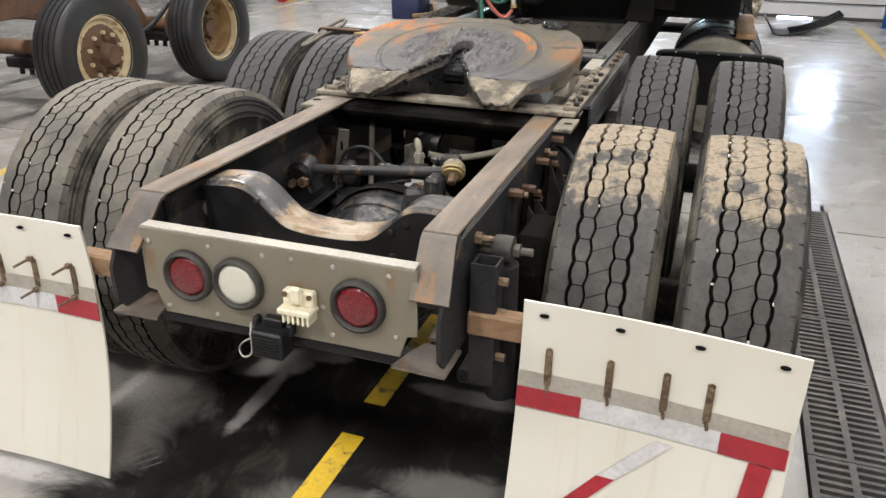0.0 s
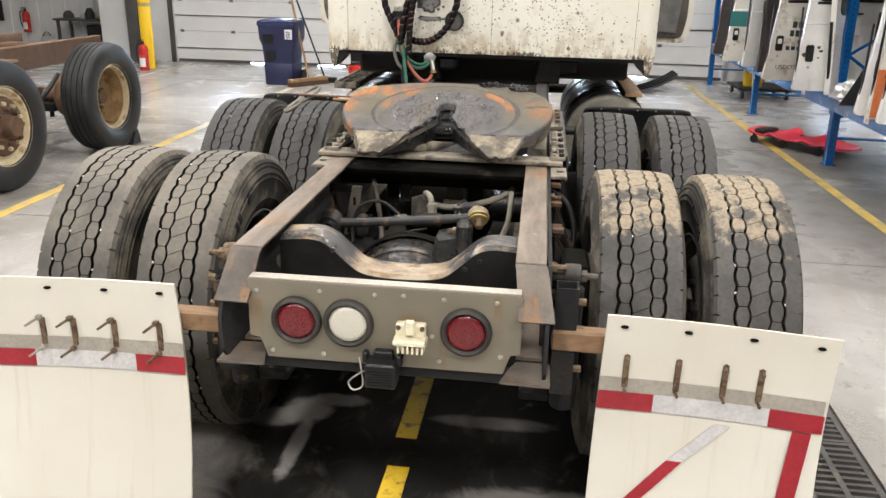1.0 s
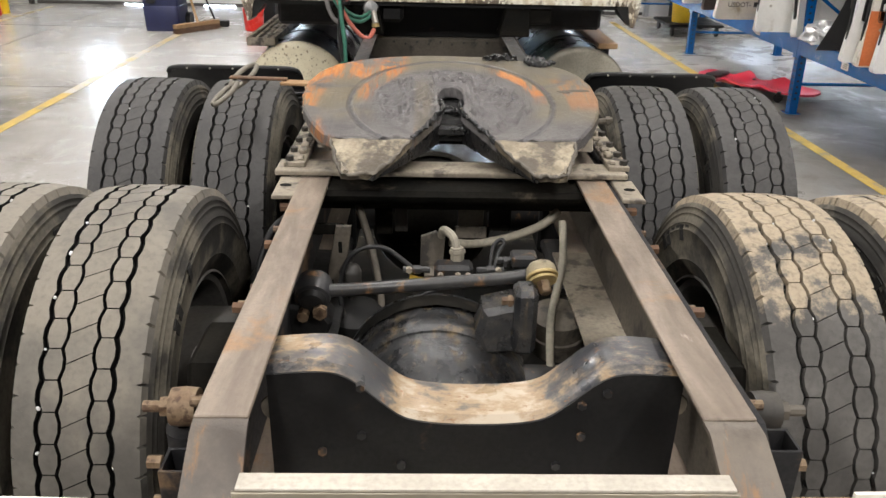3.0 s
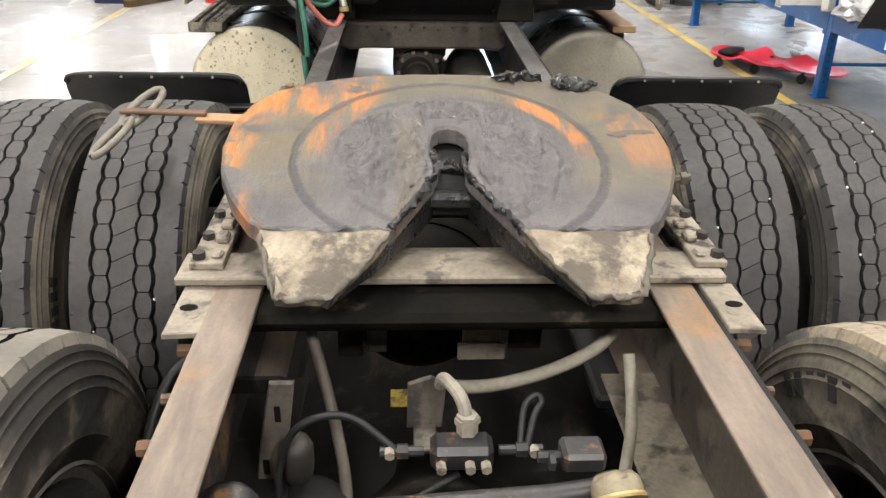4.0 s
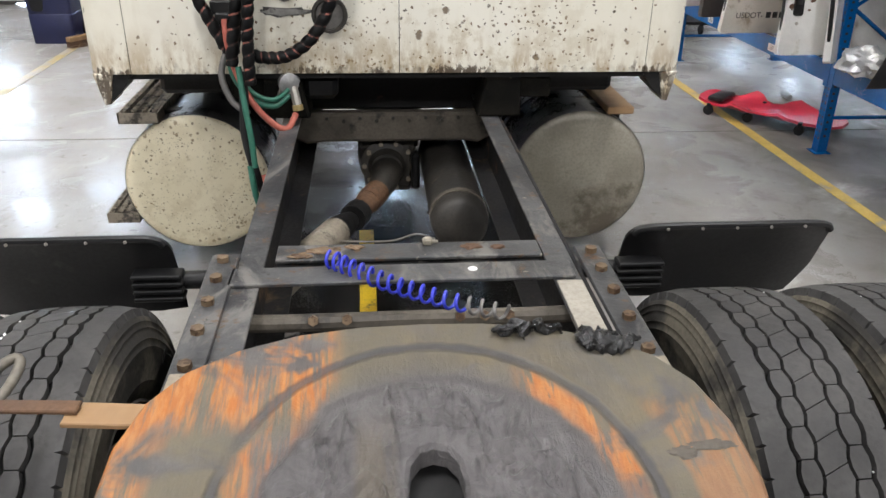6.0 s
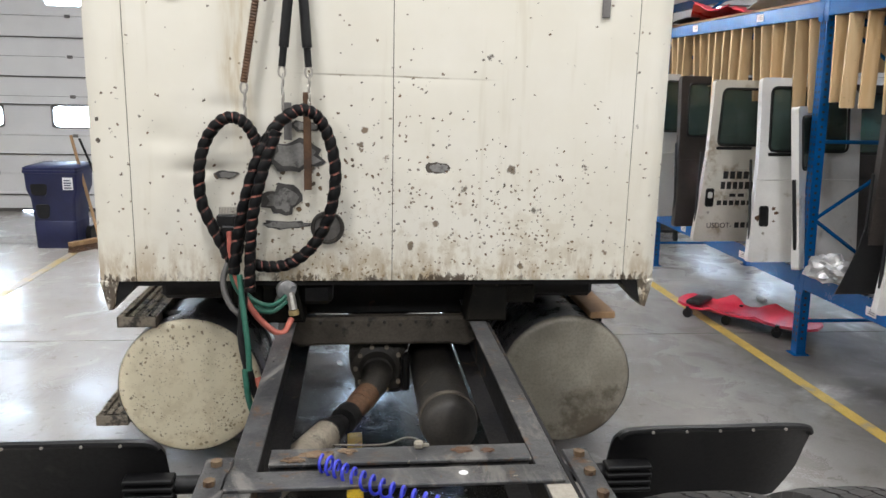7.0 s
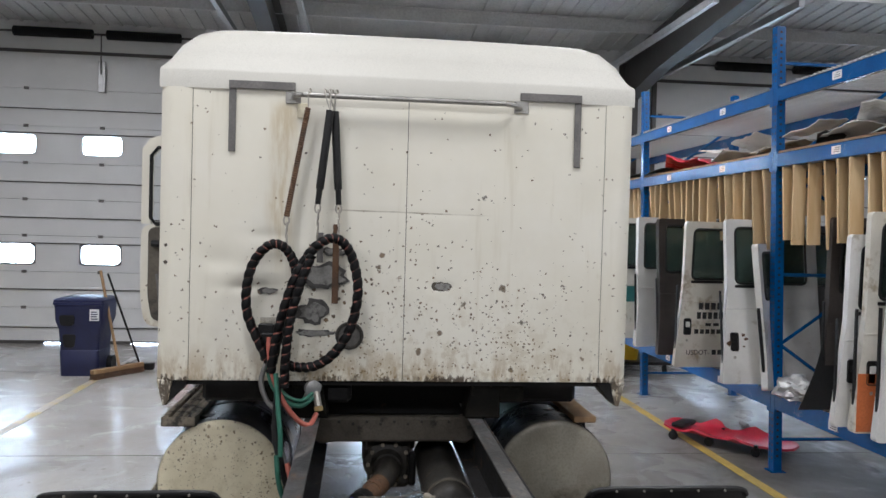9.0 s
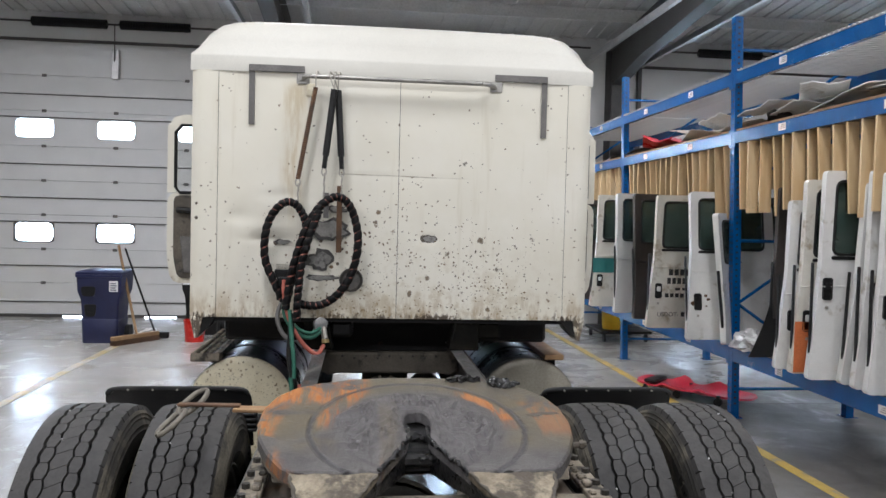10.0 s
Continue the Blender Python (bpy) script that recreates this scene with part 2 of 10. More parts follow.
def crossmember_paint():
    """Blue-black paint, worn to bare tan metal on the dropped middle and along the edges."""
    n = Nodes("flaking_crossmember_paint")
    x, y, z = n.xyz()
    col = n.mix(n.ramp(n.noise(6, 5, 0.6), 0.35, 0.7), (0.02, 0.022, 0.028), (0.07, 0.068, 0.066))
    worn = n.math('ADD', n.noise(14, 6, 0.7, (0.6, 1, 1)), n.math('ADD', n.ramp(n.math('ABSOLUTE', x), 0.11, 0.18, 0.19, -0.03), n.ramp(n.math('ABSOLUTE', x), 0.19, 0.25, 0.0, 0.08)))
    col = n.mix(n.ramp(worn, 0.48, 0.6, 0, 0.75), col, (0.13, 0.11, 0.09))
    col = n.mix(n.ramp(worn, 0.56, 0.66, 0, 0.85), col, (0.29, 0.205, 0.12))
    col = n.mix(n.ramp(worn, 0.66, 0.76, 0, 0.8), col, (0.4, 0.34, 0.26))
    col = n.mix(n.ramp(n.noise(70, 5, 0.7, (0.5, 1, 1)), 0.6, 0.66, 0, 0.8), col, (0.19, 0.085, 0.03))
    return n.done(col, n.ramp(n.noise(12, 4), 0.3, 0.7, 0.25, 0.5), 0, n.noise(25, 5), 0.4, 0.005)


def muddy_rubber():
    n = Nodes("clay_dusted_tread_rubber")
    z = n.height()
    n.shift()
    d, f = n.noise(7, 5, 0.6), n.noise(80, 4, 0.6)
    col = n.mix(n.ramp(d, 0.35, 0.7), (0.062, 0.059, 0.055), (0.1, 0.095, 0.088))
    clay = n.math('ADD', n.noise(9.0, 6, 0.72), n.ramp(z, 0.76, 1.0, -0.2, 0.14))
    col = n.mix(n.ramp(clay, 0.5, 0.64, 0, 0.75), col, (0.37, 0.3, 0.21))
    col = n.mix(n.ramp(f, 0.4, 0.75, 0, 0.4), col, (0.04, 0.038, 0.036))
    return n.done(col, 0.8, 0, f, 0.25, 0.003, spec=0.3)


def cab_paint(name, base, tint, amount, low, high, power=2.0, fine=1.0, even=False):
    """Old cream paint under specks of road tar, thicker towards the lower edge and round the middle."""
    n = Nodes(name)
    x, y, z = n.xyz()
    straight = n.co
    col = n.mix(n.ramp(n.noise(1.6, 5, 0.6), 0.35, 0.7), base, tint)
    col = n.mix(n.ramp(n.noise(9, 5, 0.65), 0.62, 0.8, 0, 0.35), col, (0.5, 0.44, 0.29))
    fall = n.ramp(z, low, high, 1.0, 0.0)
    side = 1.0 if even else n.ramp(n.math('ABSOLUTE', n.math('SUBTRACT', x, 0.15)), 0.2, 1.0, 1.0, 0.18)
    clump = n.ramp(n.noise(3.4, 4, 0.6), 0.38, 0.66, 0.45, 1.35)
    dens = n.math('MULTIPLY', n.math('MULTIPLY', n.math('MULTIPLY', n.math('POWER', fall, power), side), amount), clump)
    dens = n.math('ADD', dens, 0.0 if even else 0.035)
    # uneven outlines: the specks are drawn in warped coordinates
    wv = n.node("ShaderNodeTexNoise")
    n.put(straight, wv.inputs["Vector"])
    wv.inputs["Scale"].default_value, wv.inputs["Detail"].default_value = 70.0, 3.0
    ma = n.node("ShaderNodeVectorMath", operation='MULTIPLY_ADD')
    n.put(wv.outputs["Color"], ma.inputs[0])
    ma.inputs[1].default_value = (0.02, 0.02, 0.02)
    n.put(straight, ma.inputs[2])
    n.co = ma.outputs[0]
    for s, size, lo, dark in ((10.0, 0.25, 0.04, 0.85), (20.0, 0.3, 0.06, 0.93), (38.0, 0.32, 0.1, 0.95), (64.0, 0.26, 0.1, 0.8)):
        v = n.cells(s * fine)
        pick = n.node("ShaderNodeSeparateColor")
        n.put(v["Color"], pick.inputs[0])
        rad = n.math('MULTIPLY_ADD', n.math('POWER', pick.outputs[1], 2.5), size, lo)
        spot = n.math('MULTIPLY', n.math('LESS_THAN', pick.outputs[0], dens), n.ramp(n.math('SUBTRACT', v["Distance"], rad), -0.12 if even else -0.03, 0.06 if even else 0.025, 1, 0))
        tone = n.mix(pick.outputs[2], (0.2, 0.13, 0.06) if even else (0.14, 0.075, 0.026), (0.08, 0.058, 0.032) if even else (0.04, 0.03, 0.019))
        col = n.mix(n.math('MULTIPLY', spot, dark * (0.85 if even else 1.0)), col, tone)
    n.co = straight
    if not even:
        # a rusty run below the hose bar
        run = n.math('MULTIPLY', n.ramp(n.math('ABSOLUTE', n.math('ADD', x, n.math('MULTIPLY_ADD', n.noise(3, 3), 0.12, 0.5))), 0.015, 0.09, 1, 0), n.math('MULTIPLY', n.ramp(z, 1.5, 1.9), n.ramp(z, 2.36, 2.43, 1, 0)))
        col = n.mix(n.math('MULTIPLY', run, n.ramp(n.noise(9, 5, 0.65, (3, 1, 0.4)), 0.36, 0.62, 0.1, 0.6)), col, (0.46, 0.35, 0.17))
        # thin dark line drawn in the colour along the crease across the middle
        crease = n.ramp(n.math('ABSOLUTE', n.math('ADD', n.math('SUBTRACT', z, 1.908), n.math('MULTIPLY_ADD', x, 0.012, n.math('MULTIPLY', n.noise(6, 3), 0.006)))), 0.0012, 0.005, 1, 0)
        crease = n.math('MULTIPLY', crease, n.math('MULTIPLY', n.ramp(n.math('ABSOLUTE', n.math('SUBTRACT', x, 0.03)), 0.2, 0.42, 1, 0), n.ramp(n.noise(8, 4), 0.35, 0.6, 0.2, 0.75)))
        col = n.mix(crease, col, (0.2, 0.165, 0.1))
    stain = n.math('MULTIPLY', n.math('MULTIPLY', n.math('POWER', fall, 6.0), side), n.ramp(n.noise(13, 6, 0.7), 0.46, 0.62))
    col = n.mix(n.math('MULTIPLY', stain, 0.42), col, (0.34, 0.25, 0.11))
    if not even:
        wash = n.math('MULTIPLY', n.ramp(z, low + 0.01, low + 0.2, 1, 0), n.ramp(n.noise(16, 6, 0.7, (1, 1, 0.3)), 0.42, 0.62))
        col = n.mix(n.math('MULTIPLY', wash, 0.65), col, (0.3, 0.2, 0.085))
    drip = n.math('ADD', n.noise(48, 5, 0.7, (1, 1, 0.45)), n.ramp(z, low, low + 0.07, 0.17, -0.1))
    edge = n.math('MULTIPLY', n.ramp(z, low + 0.012, low + 0.06, 1, 0.0), n.math('MULTIPLY', n.ramp(drip, 0.6, 0.66), n.ramp(n.noise(7, 4), 0.42, 0.56, 0.15, 1)))
    col = n.mix(n.math('MULTIPLY', edge, 0.92), col, (0.05, 0.031, 0.016))
    streak = n.math('MULTIPLY', n.ramp(n.noise(5, 4, 0.6, (3.0, 1, 0.25)), 0.56, 0.75), 0.22)
    col = n.mix(streak, col, (0.46, 0.4, 0.27))
    return n.done(col, n.ramp(n.noise(6, 4), 0.3, 0.7, 0.32, 0.5), 0, n.noise(2.6, 3), 0.22, 0.02)


def plate_mat():
    """Greased coupling plate: grey grease film, olive dirt, and bare rust where the trailer rubs."""
    n = Nodes("greased_rusty_plate")
    x, y, z = n.xyz()
    px, py = n.math('ADD', x, 0.015), n.math('SUBTRACT', y, 1.42)
    r = n.math('SQRT', n.math('ADD', n.math('MULTIPLY', px, px), n.math('MULTIPLY', n.math('MULTIPLY', py, py), 0.95)))
    rn = n.math('ADD', r, n.math('MULTIPLY', n.math('SUBTRACT', n.noise(7, 4), 0.5), 0.06))
    grey = n.mix(n.ramp(n.noise(9, 6, 0.65), 0.35, 0.7), (0.07, 0.066, 0.065), (0.12, 0.113, 0.108))
    olive = n.mix(n.ramp(n.noise(6, 5), 0.35, 0.65), (0.145, 0.118, 0.07), (0.105, 0.094, 0.07))
    streak = n.noise(12, 6, 0.65, (5.0, 0.5, 1.0), 0.3)
    patch = n.noise(6.0, 4, 0.6, distortion=0.6)
    dry = n.math('MULTIPLY', n.ramp(rn, 0.225, 0.27), n.math('MULTIPLY', n.ramp(patch, 0.36, 0.55), n.ramp(py, -0.17, -0.06)))
    col = n.mix(n.math('MULTIPLY', dry, 0.85), grey, olive)
    col = n.mix(n.ramp(streak, 0.48, 0.72, 0, 0.42), col, (0.085, 0.073, 0.062))
    # bare orange rust, rubbed in streaks
    front_left = n.math('MULTIPLY', n.math('MULTIPLY', n.ramp(py, 0.14, 0.2), n.ramp(px, -0.12, -0.17)), n.math('MULTIPLY', n.ramp(rn, 0.235, 0.265), n.ramp(patch, 0.36, 0.46)))
    arc = n.math('MULTIPLY', n.math('MULTIPLY', n.ramp(rn, 0.235, 0.25), n.ramp(rn, 0.272, 0.29, 1, 0)), n.math('MULTIPLY', n.ramp(px, 0.12, 0.17), n.ramp(py, -0.02, 0.04)))
    right_rim = n.math('MULTIPLY', n.ramp(rn, 0.345, 0.36), n.math('MULTIPLY', n.ramp(px, 0.3, 0.34), n.math('MULTIPLY', n.ramp(py, -0.07, 0.0), n.ramp(py, 0.16, 0.2, 1, 0))))
    left_rim = n.math('MULTIPLY', n.ramp(rn, 0.38, 0.415), n.ramp(px, -0.22, -0.32))
    left_ring = n.math('MULTIPLY', n.math('MULTIPLY', n.ramp(rn, 0.225, 0.245), n.ramp(rn, 0.275, 0.292, 1, 0)), n.math('MULTIPLY', n.ramp(px, -0.16, -0.22), n.ramp(py, -0.02, 0.06)))
    line = n.math('MULTIPLY', n.ramp(n.math('ABSOLUTE', n.math('ADD', px, n.math('ADD', 0.097, n.math('MULTIPLY', n.noise(9, 2), 0.012)))), 0.002, 0.007, 1, 0), n.ramp(py, 0.06, 0.0))
    sharp = n.ramp(streak, 0.38, 0.6)
    broad = n.ramp(patch, 0.4, 0.52)
    strong = n.math('MAXIMUM', n.math('MULTIPLY', front_left, sharp), n.math('MULTIPLY', arc, n.math('MULTIPLY', n.ramp(streak, 0.4, 0.5), n.math('ADD', 0.3, n.math('MULTIPLY', broad, 0.7)))))
    rim = n.math('MULTIPLY', n.math('MULTIPLY', n.math('MAXIMUM', right_rim, left_rim), broad), n.ramp(streak, 0.36, 0.5))
    strong = n.math('MAXIMUM', strong, n.math('MULTIPLY', rim, n.ramp(px, -0.05, 0.05, 0.9, 0.38)))
    strong = n.math('MAXIMUM', strong, n.math('MULTIPLY', n.math('MULTIPLY', left_ring, sharp), 0.95))
    strong = n.math('MAXIMUM', strong, n.math('MULTIPLY', line, n.ramp(patch, 0.42, 0.55, 0, 0.5)))
    rust = n.mix(n.ramp(n.noise(40, 4, 0.6, (3.0, 0.6, 1.0)), 0.35, 0.65), (0.38, 0.125, 0.025), (0.46, 0.19, 0.055))
    col = n.mix(n.math('MULTIPLY', strong, 0.9), col, rust)
    # scraped grease over the middle and down to the ramps
    smear = n.math('MAXIMUM', n.ramp(rn, 0.17, 0.29, 1, 0), n.math('MULTIPLY', n.ramp(py, -0.3, -0.12, 1.0, 0.0), 0.7))
    lump = n.math('ADD', n.math('MULTIPLY', n.noise(24, 6, 0.7, distortion=1.8), 0.6), n.math('MULTIPLY', n.noise(18, 5, 0.65, (2.8, 0.6, 1), 1.0), 0.4))
    wet = n.mix(n.ramp(lump, 0.4, 0.62), (0.135, 0.127, 0.128), (0.088, 0.083, 0.084))
    col = n.mix(n.math('MULTIPLY', smear, 0.8), col, wet)
    # a rubbed olive band down one side of the slot, and the dark rim of the grease
    band = n.math('MULTIPLY', n.math('MULTIPLY', n.ramp(px, -0.115, -0.1), n.ramp(px, -0.065, -0.045, 1, 0)), n.math('MULTIPLY', n.ramp(py, 0.2, 0.1), n.ramp(streak, 0.3, 0.5)))
    col = n.mix(n.math('MULTIPLY', band, 0.6), col, (0.135, 0.115, 0.085))
    shore = n.math('MULTIPLY', n.ramp(n.math('ABSOLUTE', n.math('SUBTRACT', rn, 0.232)), 0.003, 0.012, 1, 0), n.ramp(n.noise(9, 4), 0.42, 0.56))
    col = n.mix(n.math('MULTIPLY', shore, 0.6), col, (0.05, 0.047, 0.047))
    rn2 = n.math('ADD', r, n.math('MULTIPLY', n.math('SUBTRACT', n.noise(30, 3), 0.5), 0.012))
    groove = n.math('MULTIPLY', n.ramp(n.math('ABSOLUTE', n.math('SUBTRACT', rn2, 0.3)), 0.003, 0.012, 1, 0), n.ramp(n.noise(3.5, 2), 0.3, 0.46))
    col = n.mix(n.math('MULTIPLY', groove, 0.8), col, (0.052, 0.051, 0.055))
    h = n.math('ADD', n.math('MULTIPLY', lump, n.math('ADD', 0.25, n.math('MULTIPLY', smear, 0.75))), n.math('MULTIPLY', streak, 0.08))
    h = n.math('SUBTRACT', h, n.math('MULTIPLY', groove, 0.3))
    h = n.math('ADD', h, n.math('MULTIPLY', n.noise(150, 3), 0.05))
    rough = n.math('SUBTRACT', n.ramp(n.noise(11, 4), 0.3, 0.7, 0.3, 0.46), n.math('MULTIPLY', smear, 0.05))
    return n.done(col, n.math('ADD', rough, n.math('MULTIPLY', strong, 0.3)), 0, h, 0.7, 0.022, spec=0.3)


def panel_mat():
    """Satin tan-grey paint on sheet steel with rusty runs below the fixings."""
    n = Nodes("dirty_tan_panel_paint")
    x, y, z = n.xyz()
    col = n.mix(n.ramp(n.noise(2.2, 4, 0.55), 0.35, 0.7), (0.165, 0.146, 0.108), (0.215, 0.19, 0.142))
    for cx, top, w in ((0.077, 0.78, 0.045), (0.3, 0.85, 0.018), (-0.34, 0.8, 0.03), (0.16, 0.72, 0.012)):
        run = n.math('MULTIPLY', n.ramp(n.math('ABSOLUTE', n.math('SUBTRACT', x, n.math('MULTIPLY_ADD', n.noise(14, 3), 0.02, cx - 0.01))), w * 0.3, w, 1, 0), n.math('MULTIPLY', n.ramp(z, top - 0.14, top - 0.02), n.ramp(z, top, top + 0.015, 1, 0)))
        col = n.mix(n.math('MULTIPLY', run, n.ramp(n.noise(20, 5, 0.7, (2, 1, 0.4)), 0.35, 0.65, 0.1, 0.7)), col, (0.19, 0.105, 0.04))
    col = n.mix(n.ramp(n.noise(5, 6, 0.7), 0.58, 0.75, 0, 0.4), col, (0.15, 0.125, 0.08))
    col = n.mix(n.ramp(n.noise(38, 4, 0.65), 0.68, 0.74, 0, 0.5), col, (0.1, 0.085, 0.06))
    return n.done(col, n.ramp(n.noise(7, 4), 0.3, 0.7, 0.28, 0.42), 0.25, n.noise(2, 3), 0.08, 0.01)


def flap_plastic():
    """Off-white plastic with dirty runs below the studs."""
    n = Nodes("scuffed_white_plastic_flap")
    x, y, z = n.xyz()
    col = n.mix(n.ramp(n.noise(1.6, 4, 0.5), 0.3, 0.7), (0.6, 0.57, 0.485), (0.66, 0.632, 0.555))
    runs = n.math('MULTIPLY', n.ramp(n.noise(8, 5, 0.6, (3.2, 1.0, 0.1)), 0.55, 0.72), n.ramp(z, 0.5, 0.66, 1.0, 0.15))
    col = n.mix(n.math('MULTIPLY', runs, 0.4), col, (0.5, 0.44, 0.33))
    col = n.mix(n.ramp(n.noise(30, 5, 0.7), 0.66, 0.76, 0, 0.35), col, (0.42, 0.37, 0.28))
    return n.done(col, n.ramp(n.noise(5, 4), 0.3, 0.7, 0.34, 0.5), 0, n.noise(3, 3), 0.12, 0.01)


def wood(name, a, b):
    n = Nodes(name).shift()
    g = n.noise(9, 5, 0.6, (1.0, 1.0, 0.12), 0.6)
    col = n.mix(n.ramp(g, 0.35, 0.7), a, b)
    tone = n.node("ShaderNodeObjectInfo").outputs["Random"]
    col = n.mix(n.ramp(tone, 0.35, 1.0, 0, 0.55), col, tuple(v * 0.62 for v in a))
    col = n.mix(n.ramp(n.noise(26, 3), 0.7, 0.76, 0, 0.6), col, tuple(v * 0.4 for v in a))
    col = n.mix(n.ramp(n.noise(3, 4), 0.6, 0.8, 0, 0.4), col, tuple(v * 0.5 for v in a))
    return n.done(col, 0.65, 0, g, 0.2, 0.003)


def glow(name, colour, strength):
    n = Nodes(name)
    n.b.inputs["Emission Color"].default_value = rgb(colour)
    n.b.inputs["Emission Strength"].default_value = strength
    n.b.inputs["Base Color"].default_value = (0.8, 0.8, 0.8, 1)
    return n.m


def glass(name, colour, rough=0.02):
    n = Nodes(name)
    n.b.inputs["Transmission Weight"].default_value = 1.0
    n.b.inputs["IOR"].default_value = 1.2
    return n.done(colour, rough)


def tint():
    """Dusty green glass, half clear."""
    n = Nodes("green_tinted_pane")
    n.b.inputs["Transmission Weight"].default_value = 0.55
    n.b.inputs["IOR"].default_value = 1.3
    col = n.mix(n.ramp(n.noise(7, 5, 0.6), 0.35, 0.7), (0.09, 0.145, 0.125), (0.17, 0.22, 0.19))
    return n.done(col, n.ramp(n.noise(12, 4), 0.3, 0.7, 0.06, 0.2))


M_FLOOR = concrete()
M_LINE = plain("worn_yellow_paint", (0.55, 0.37, 0.06), (0.44, 0.3, 0.07), 5, (0.4, 0.6), third=((0.3, 0.26, 0.19), 0.4, 5))
M_LINE_FAINT = plain("faded_yellow_paint", (0.5, 0.37, 0.12), (0.46, 0.38, 0.2), 5, (0.3, 0.5), third=((0.46, 0.43, 0.39), 0.52, 4))
M_LINE_NEAR = plain("scuffed_yellow_paint", (0.62, 0.42, 0.02), (0.52, 0.33, 0.02), 5, (0.35, 0.55), third=((0.09, 0.075, 0.04), 0.42, 13))
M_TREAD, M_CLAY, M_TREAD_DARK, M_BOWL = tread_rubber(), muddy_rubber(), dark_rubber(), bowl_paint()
M_SIDEBAR = plain("raised_rubber", (0.022, 0.021, 0.02), (0.03, 0.029, 0.028), 5, (0.65, 0.8), shift=True, spec=0.15)
M_SIDE = plain("tyre_sidewall", (0.022, 0.021, 0.0195), (0.042, 0.039, 0.034), 5, (0.6, 0.8), shift=True, third=((0.12, 0.107, 0.083), 0.5, 3.5), spec=0.22)
# near black: the shade in grooves and holes is put into the colour
M_RECESS_SHADE = plain("recess_shade_black", (0.005, 0.005, 0.005), (0.008, 0.008, 0.0075), 5, (0.8, 0.9), shift=True, spec=0.1)
M_RAIL = rail_mat()
M_TAIL = tail_mat()
M_GREYRAIL = grey_rail()
M_WEB = plain("grimy_black_frame_paint", (0.016, 0.016, 0.018), (0.036, 0.034, 0.032), 4, (0.55, 0.8), third=((0.13, 0.085, 0.05), 0.36, 6), spec=0.15)
M_BLACK = plain("oily_black_steel", (0.007, 0.007, 0.0075), (0.015, 0.0145, 0.014), 7, (0.4, 0.65), third=((0.085, 0.055, 0.033), 0.3, 9), spec=0.25)
M_CAST = plain("chipped_black_cast_iron", (0.013, 0.0135, 0.015), (0.03, 0.029, 0.028), 6, (0.3, 0.55), third=((0.17, 0.095, 0.045), 0.38, 24), stretch=(1, 1, 0.6))
M_XMEMBER = crossmember_paint()
M_RUST = plain("brown_rust", (0.085, 0.045, 0.025), (0.15, 0.08, 0.04), 9, (0.65, 0.9), third=((0.07, 0.045, 0.03), 0.4, 14), bump=0.4)
M_BOLT = plain("rusty_bolt_steel", (0.13, 0.08, 0.045), (0.22, 0.16, 0.1), 30, (0.45, 0.7), 0.4, third=((0.07, 0.04, 0.025), 0.44, 40))
M_ZINC = plain("dull_zinc", (0.4, 0.38, 0.34), (0.5, 0.47, 0.42), 14, (0.35, 0.55), 0.6)
M_PANEL = panel_mat()
M_FLAP = flap_plastic()
M_RED = plain("red_reflective_tape", (0.28, 0.011, 0.02), (0.36, 0.018, 0.03), 20, (0.3, 0.45), bump=0.05)
M_SILVER = plain("silver_reflective_tape", (0.55, 0.54, 0.54), (0.66, 0.65, 0.64), 12, (0.3, 0.45), 0.2, bump=0.05)
M_STRIP = plain("dirty_steel_strip", (0.36, 0.33, 0.28), (0.45, 0.42, 0.36), 8, (0.4, 0.6), 0.3)
M_PLATE = plate_mat()
M_RAMP = plain("worn_bare_ramp", (0.16, 0.128, 0.085), (0.36, 0.31, 0.225), 12, (0.6, 0.8), third=((0.075, 0.062, 0.046), 0.5, 8), bump=0.8, dist=0.014)
M_DUSTY = plain("dusty_tan_steel", (0.17, 0.145, 0.11), (0.31, 0.27, 0.21), 8, (0.55, 0.8), third=((0.075, 0.062, 0.05), 0.42, 11), bump=0.4)
M_RACKSTEEL = plain("oily_dusty_rack_steel", (0.2, 0.17, 0.13), (0.31, 0.27, 0.21), 9, (0.55, 0.75), third=((0.035, 0.03, 0.025), 0.46, 13), bump=0.4)
M_PALEGRIME = plain("pale_yellow_grime", (0.14, 0.118, 0.075), (0.26, 0.22, 0.14), 22, (0.5, 0.75), third=((0.07, 0.055, 0.04), 0.42, 30), bump=0.4)
# grime taken near black, with the shade around the frame in its colour
M_SHADE_GRIME = plain("shade_black_road_grime", (0.005, 0.005, 0.0045), (0.014, 0.0125, 0.01), 7, (0.75, 0.95), third=((0.045, 0.038, 0.028), 0.36, 8), spec=0.06, bump=0.4)
M_GRIME = plain("brown_road_grime", (0.07, 0.06, 0.047), (0.13, 0.112, 0.088), 5, (0.6, 0.8), third=((0.03, 0.027, 0.024), 0.4, 9), bump=0.3)
M_DARKGRIME = plain("dark_oily_grime", (0.02, 0.0185, 0.0165), (0.05, 0.044, 0.036), 6, (0.5, 0.75), third=((0.1, 0.078, 0.055), 0.33, 10), bump=0.3)
M_HOSE_FLECK = plain("dirty_red_hose_core", (0.32, 0.1, 0.075), (0.42, 0.15, 0.11), 12, (0.45, 0.6), third=((0.012, 0.014, 0.013), 0.54, 34))
M_GREASE = plain("black_grease", (0.008, 0.008, 0.009), (0.02, 0.02, 0.02), 30, (0.2, 0.45), bump=0.7, dist=0.01)
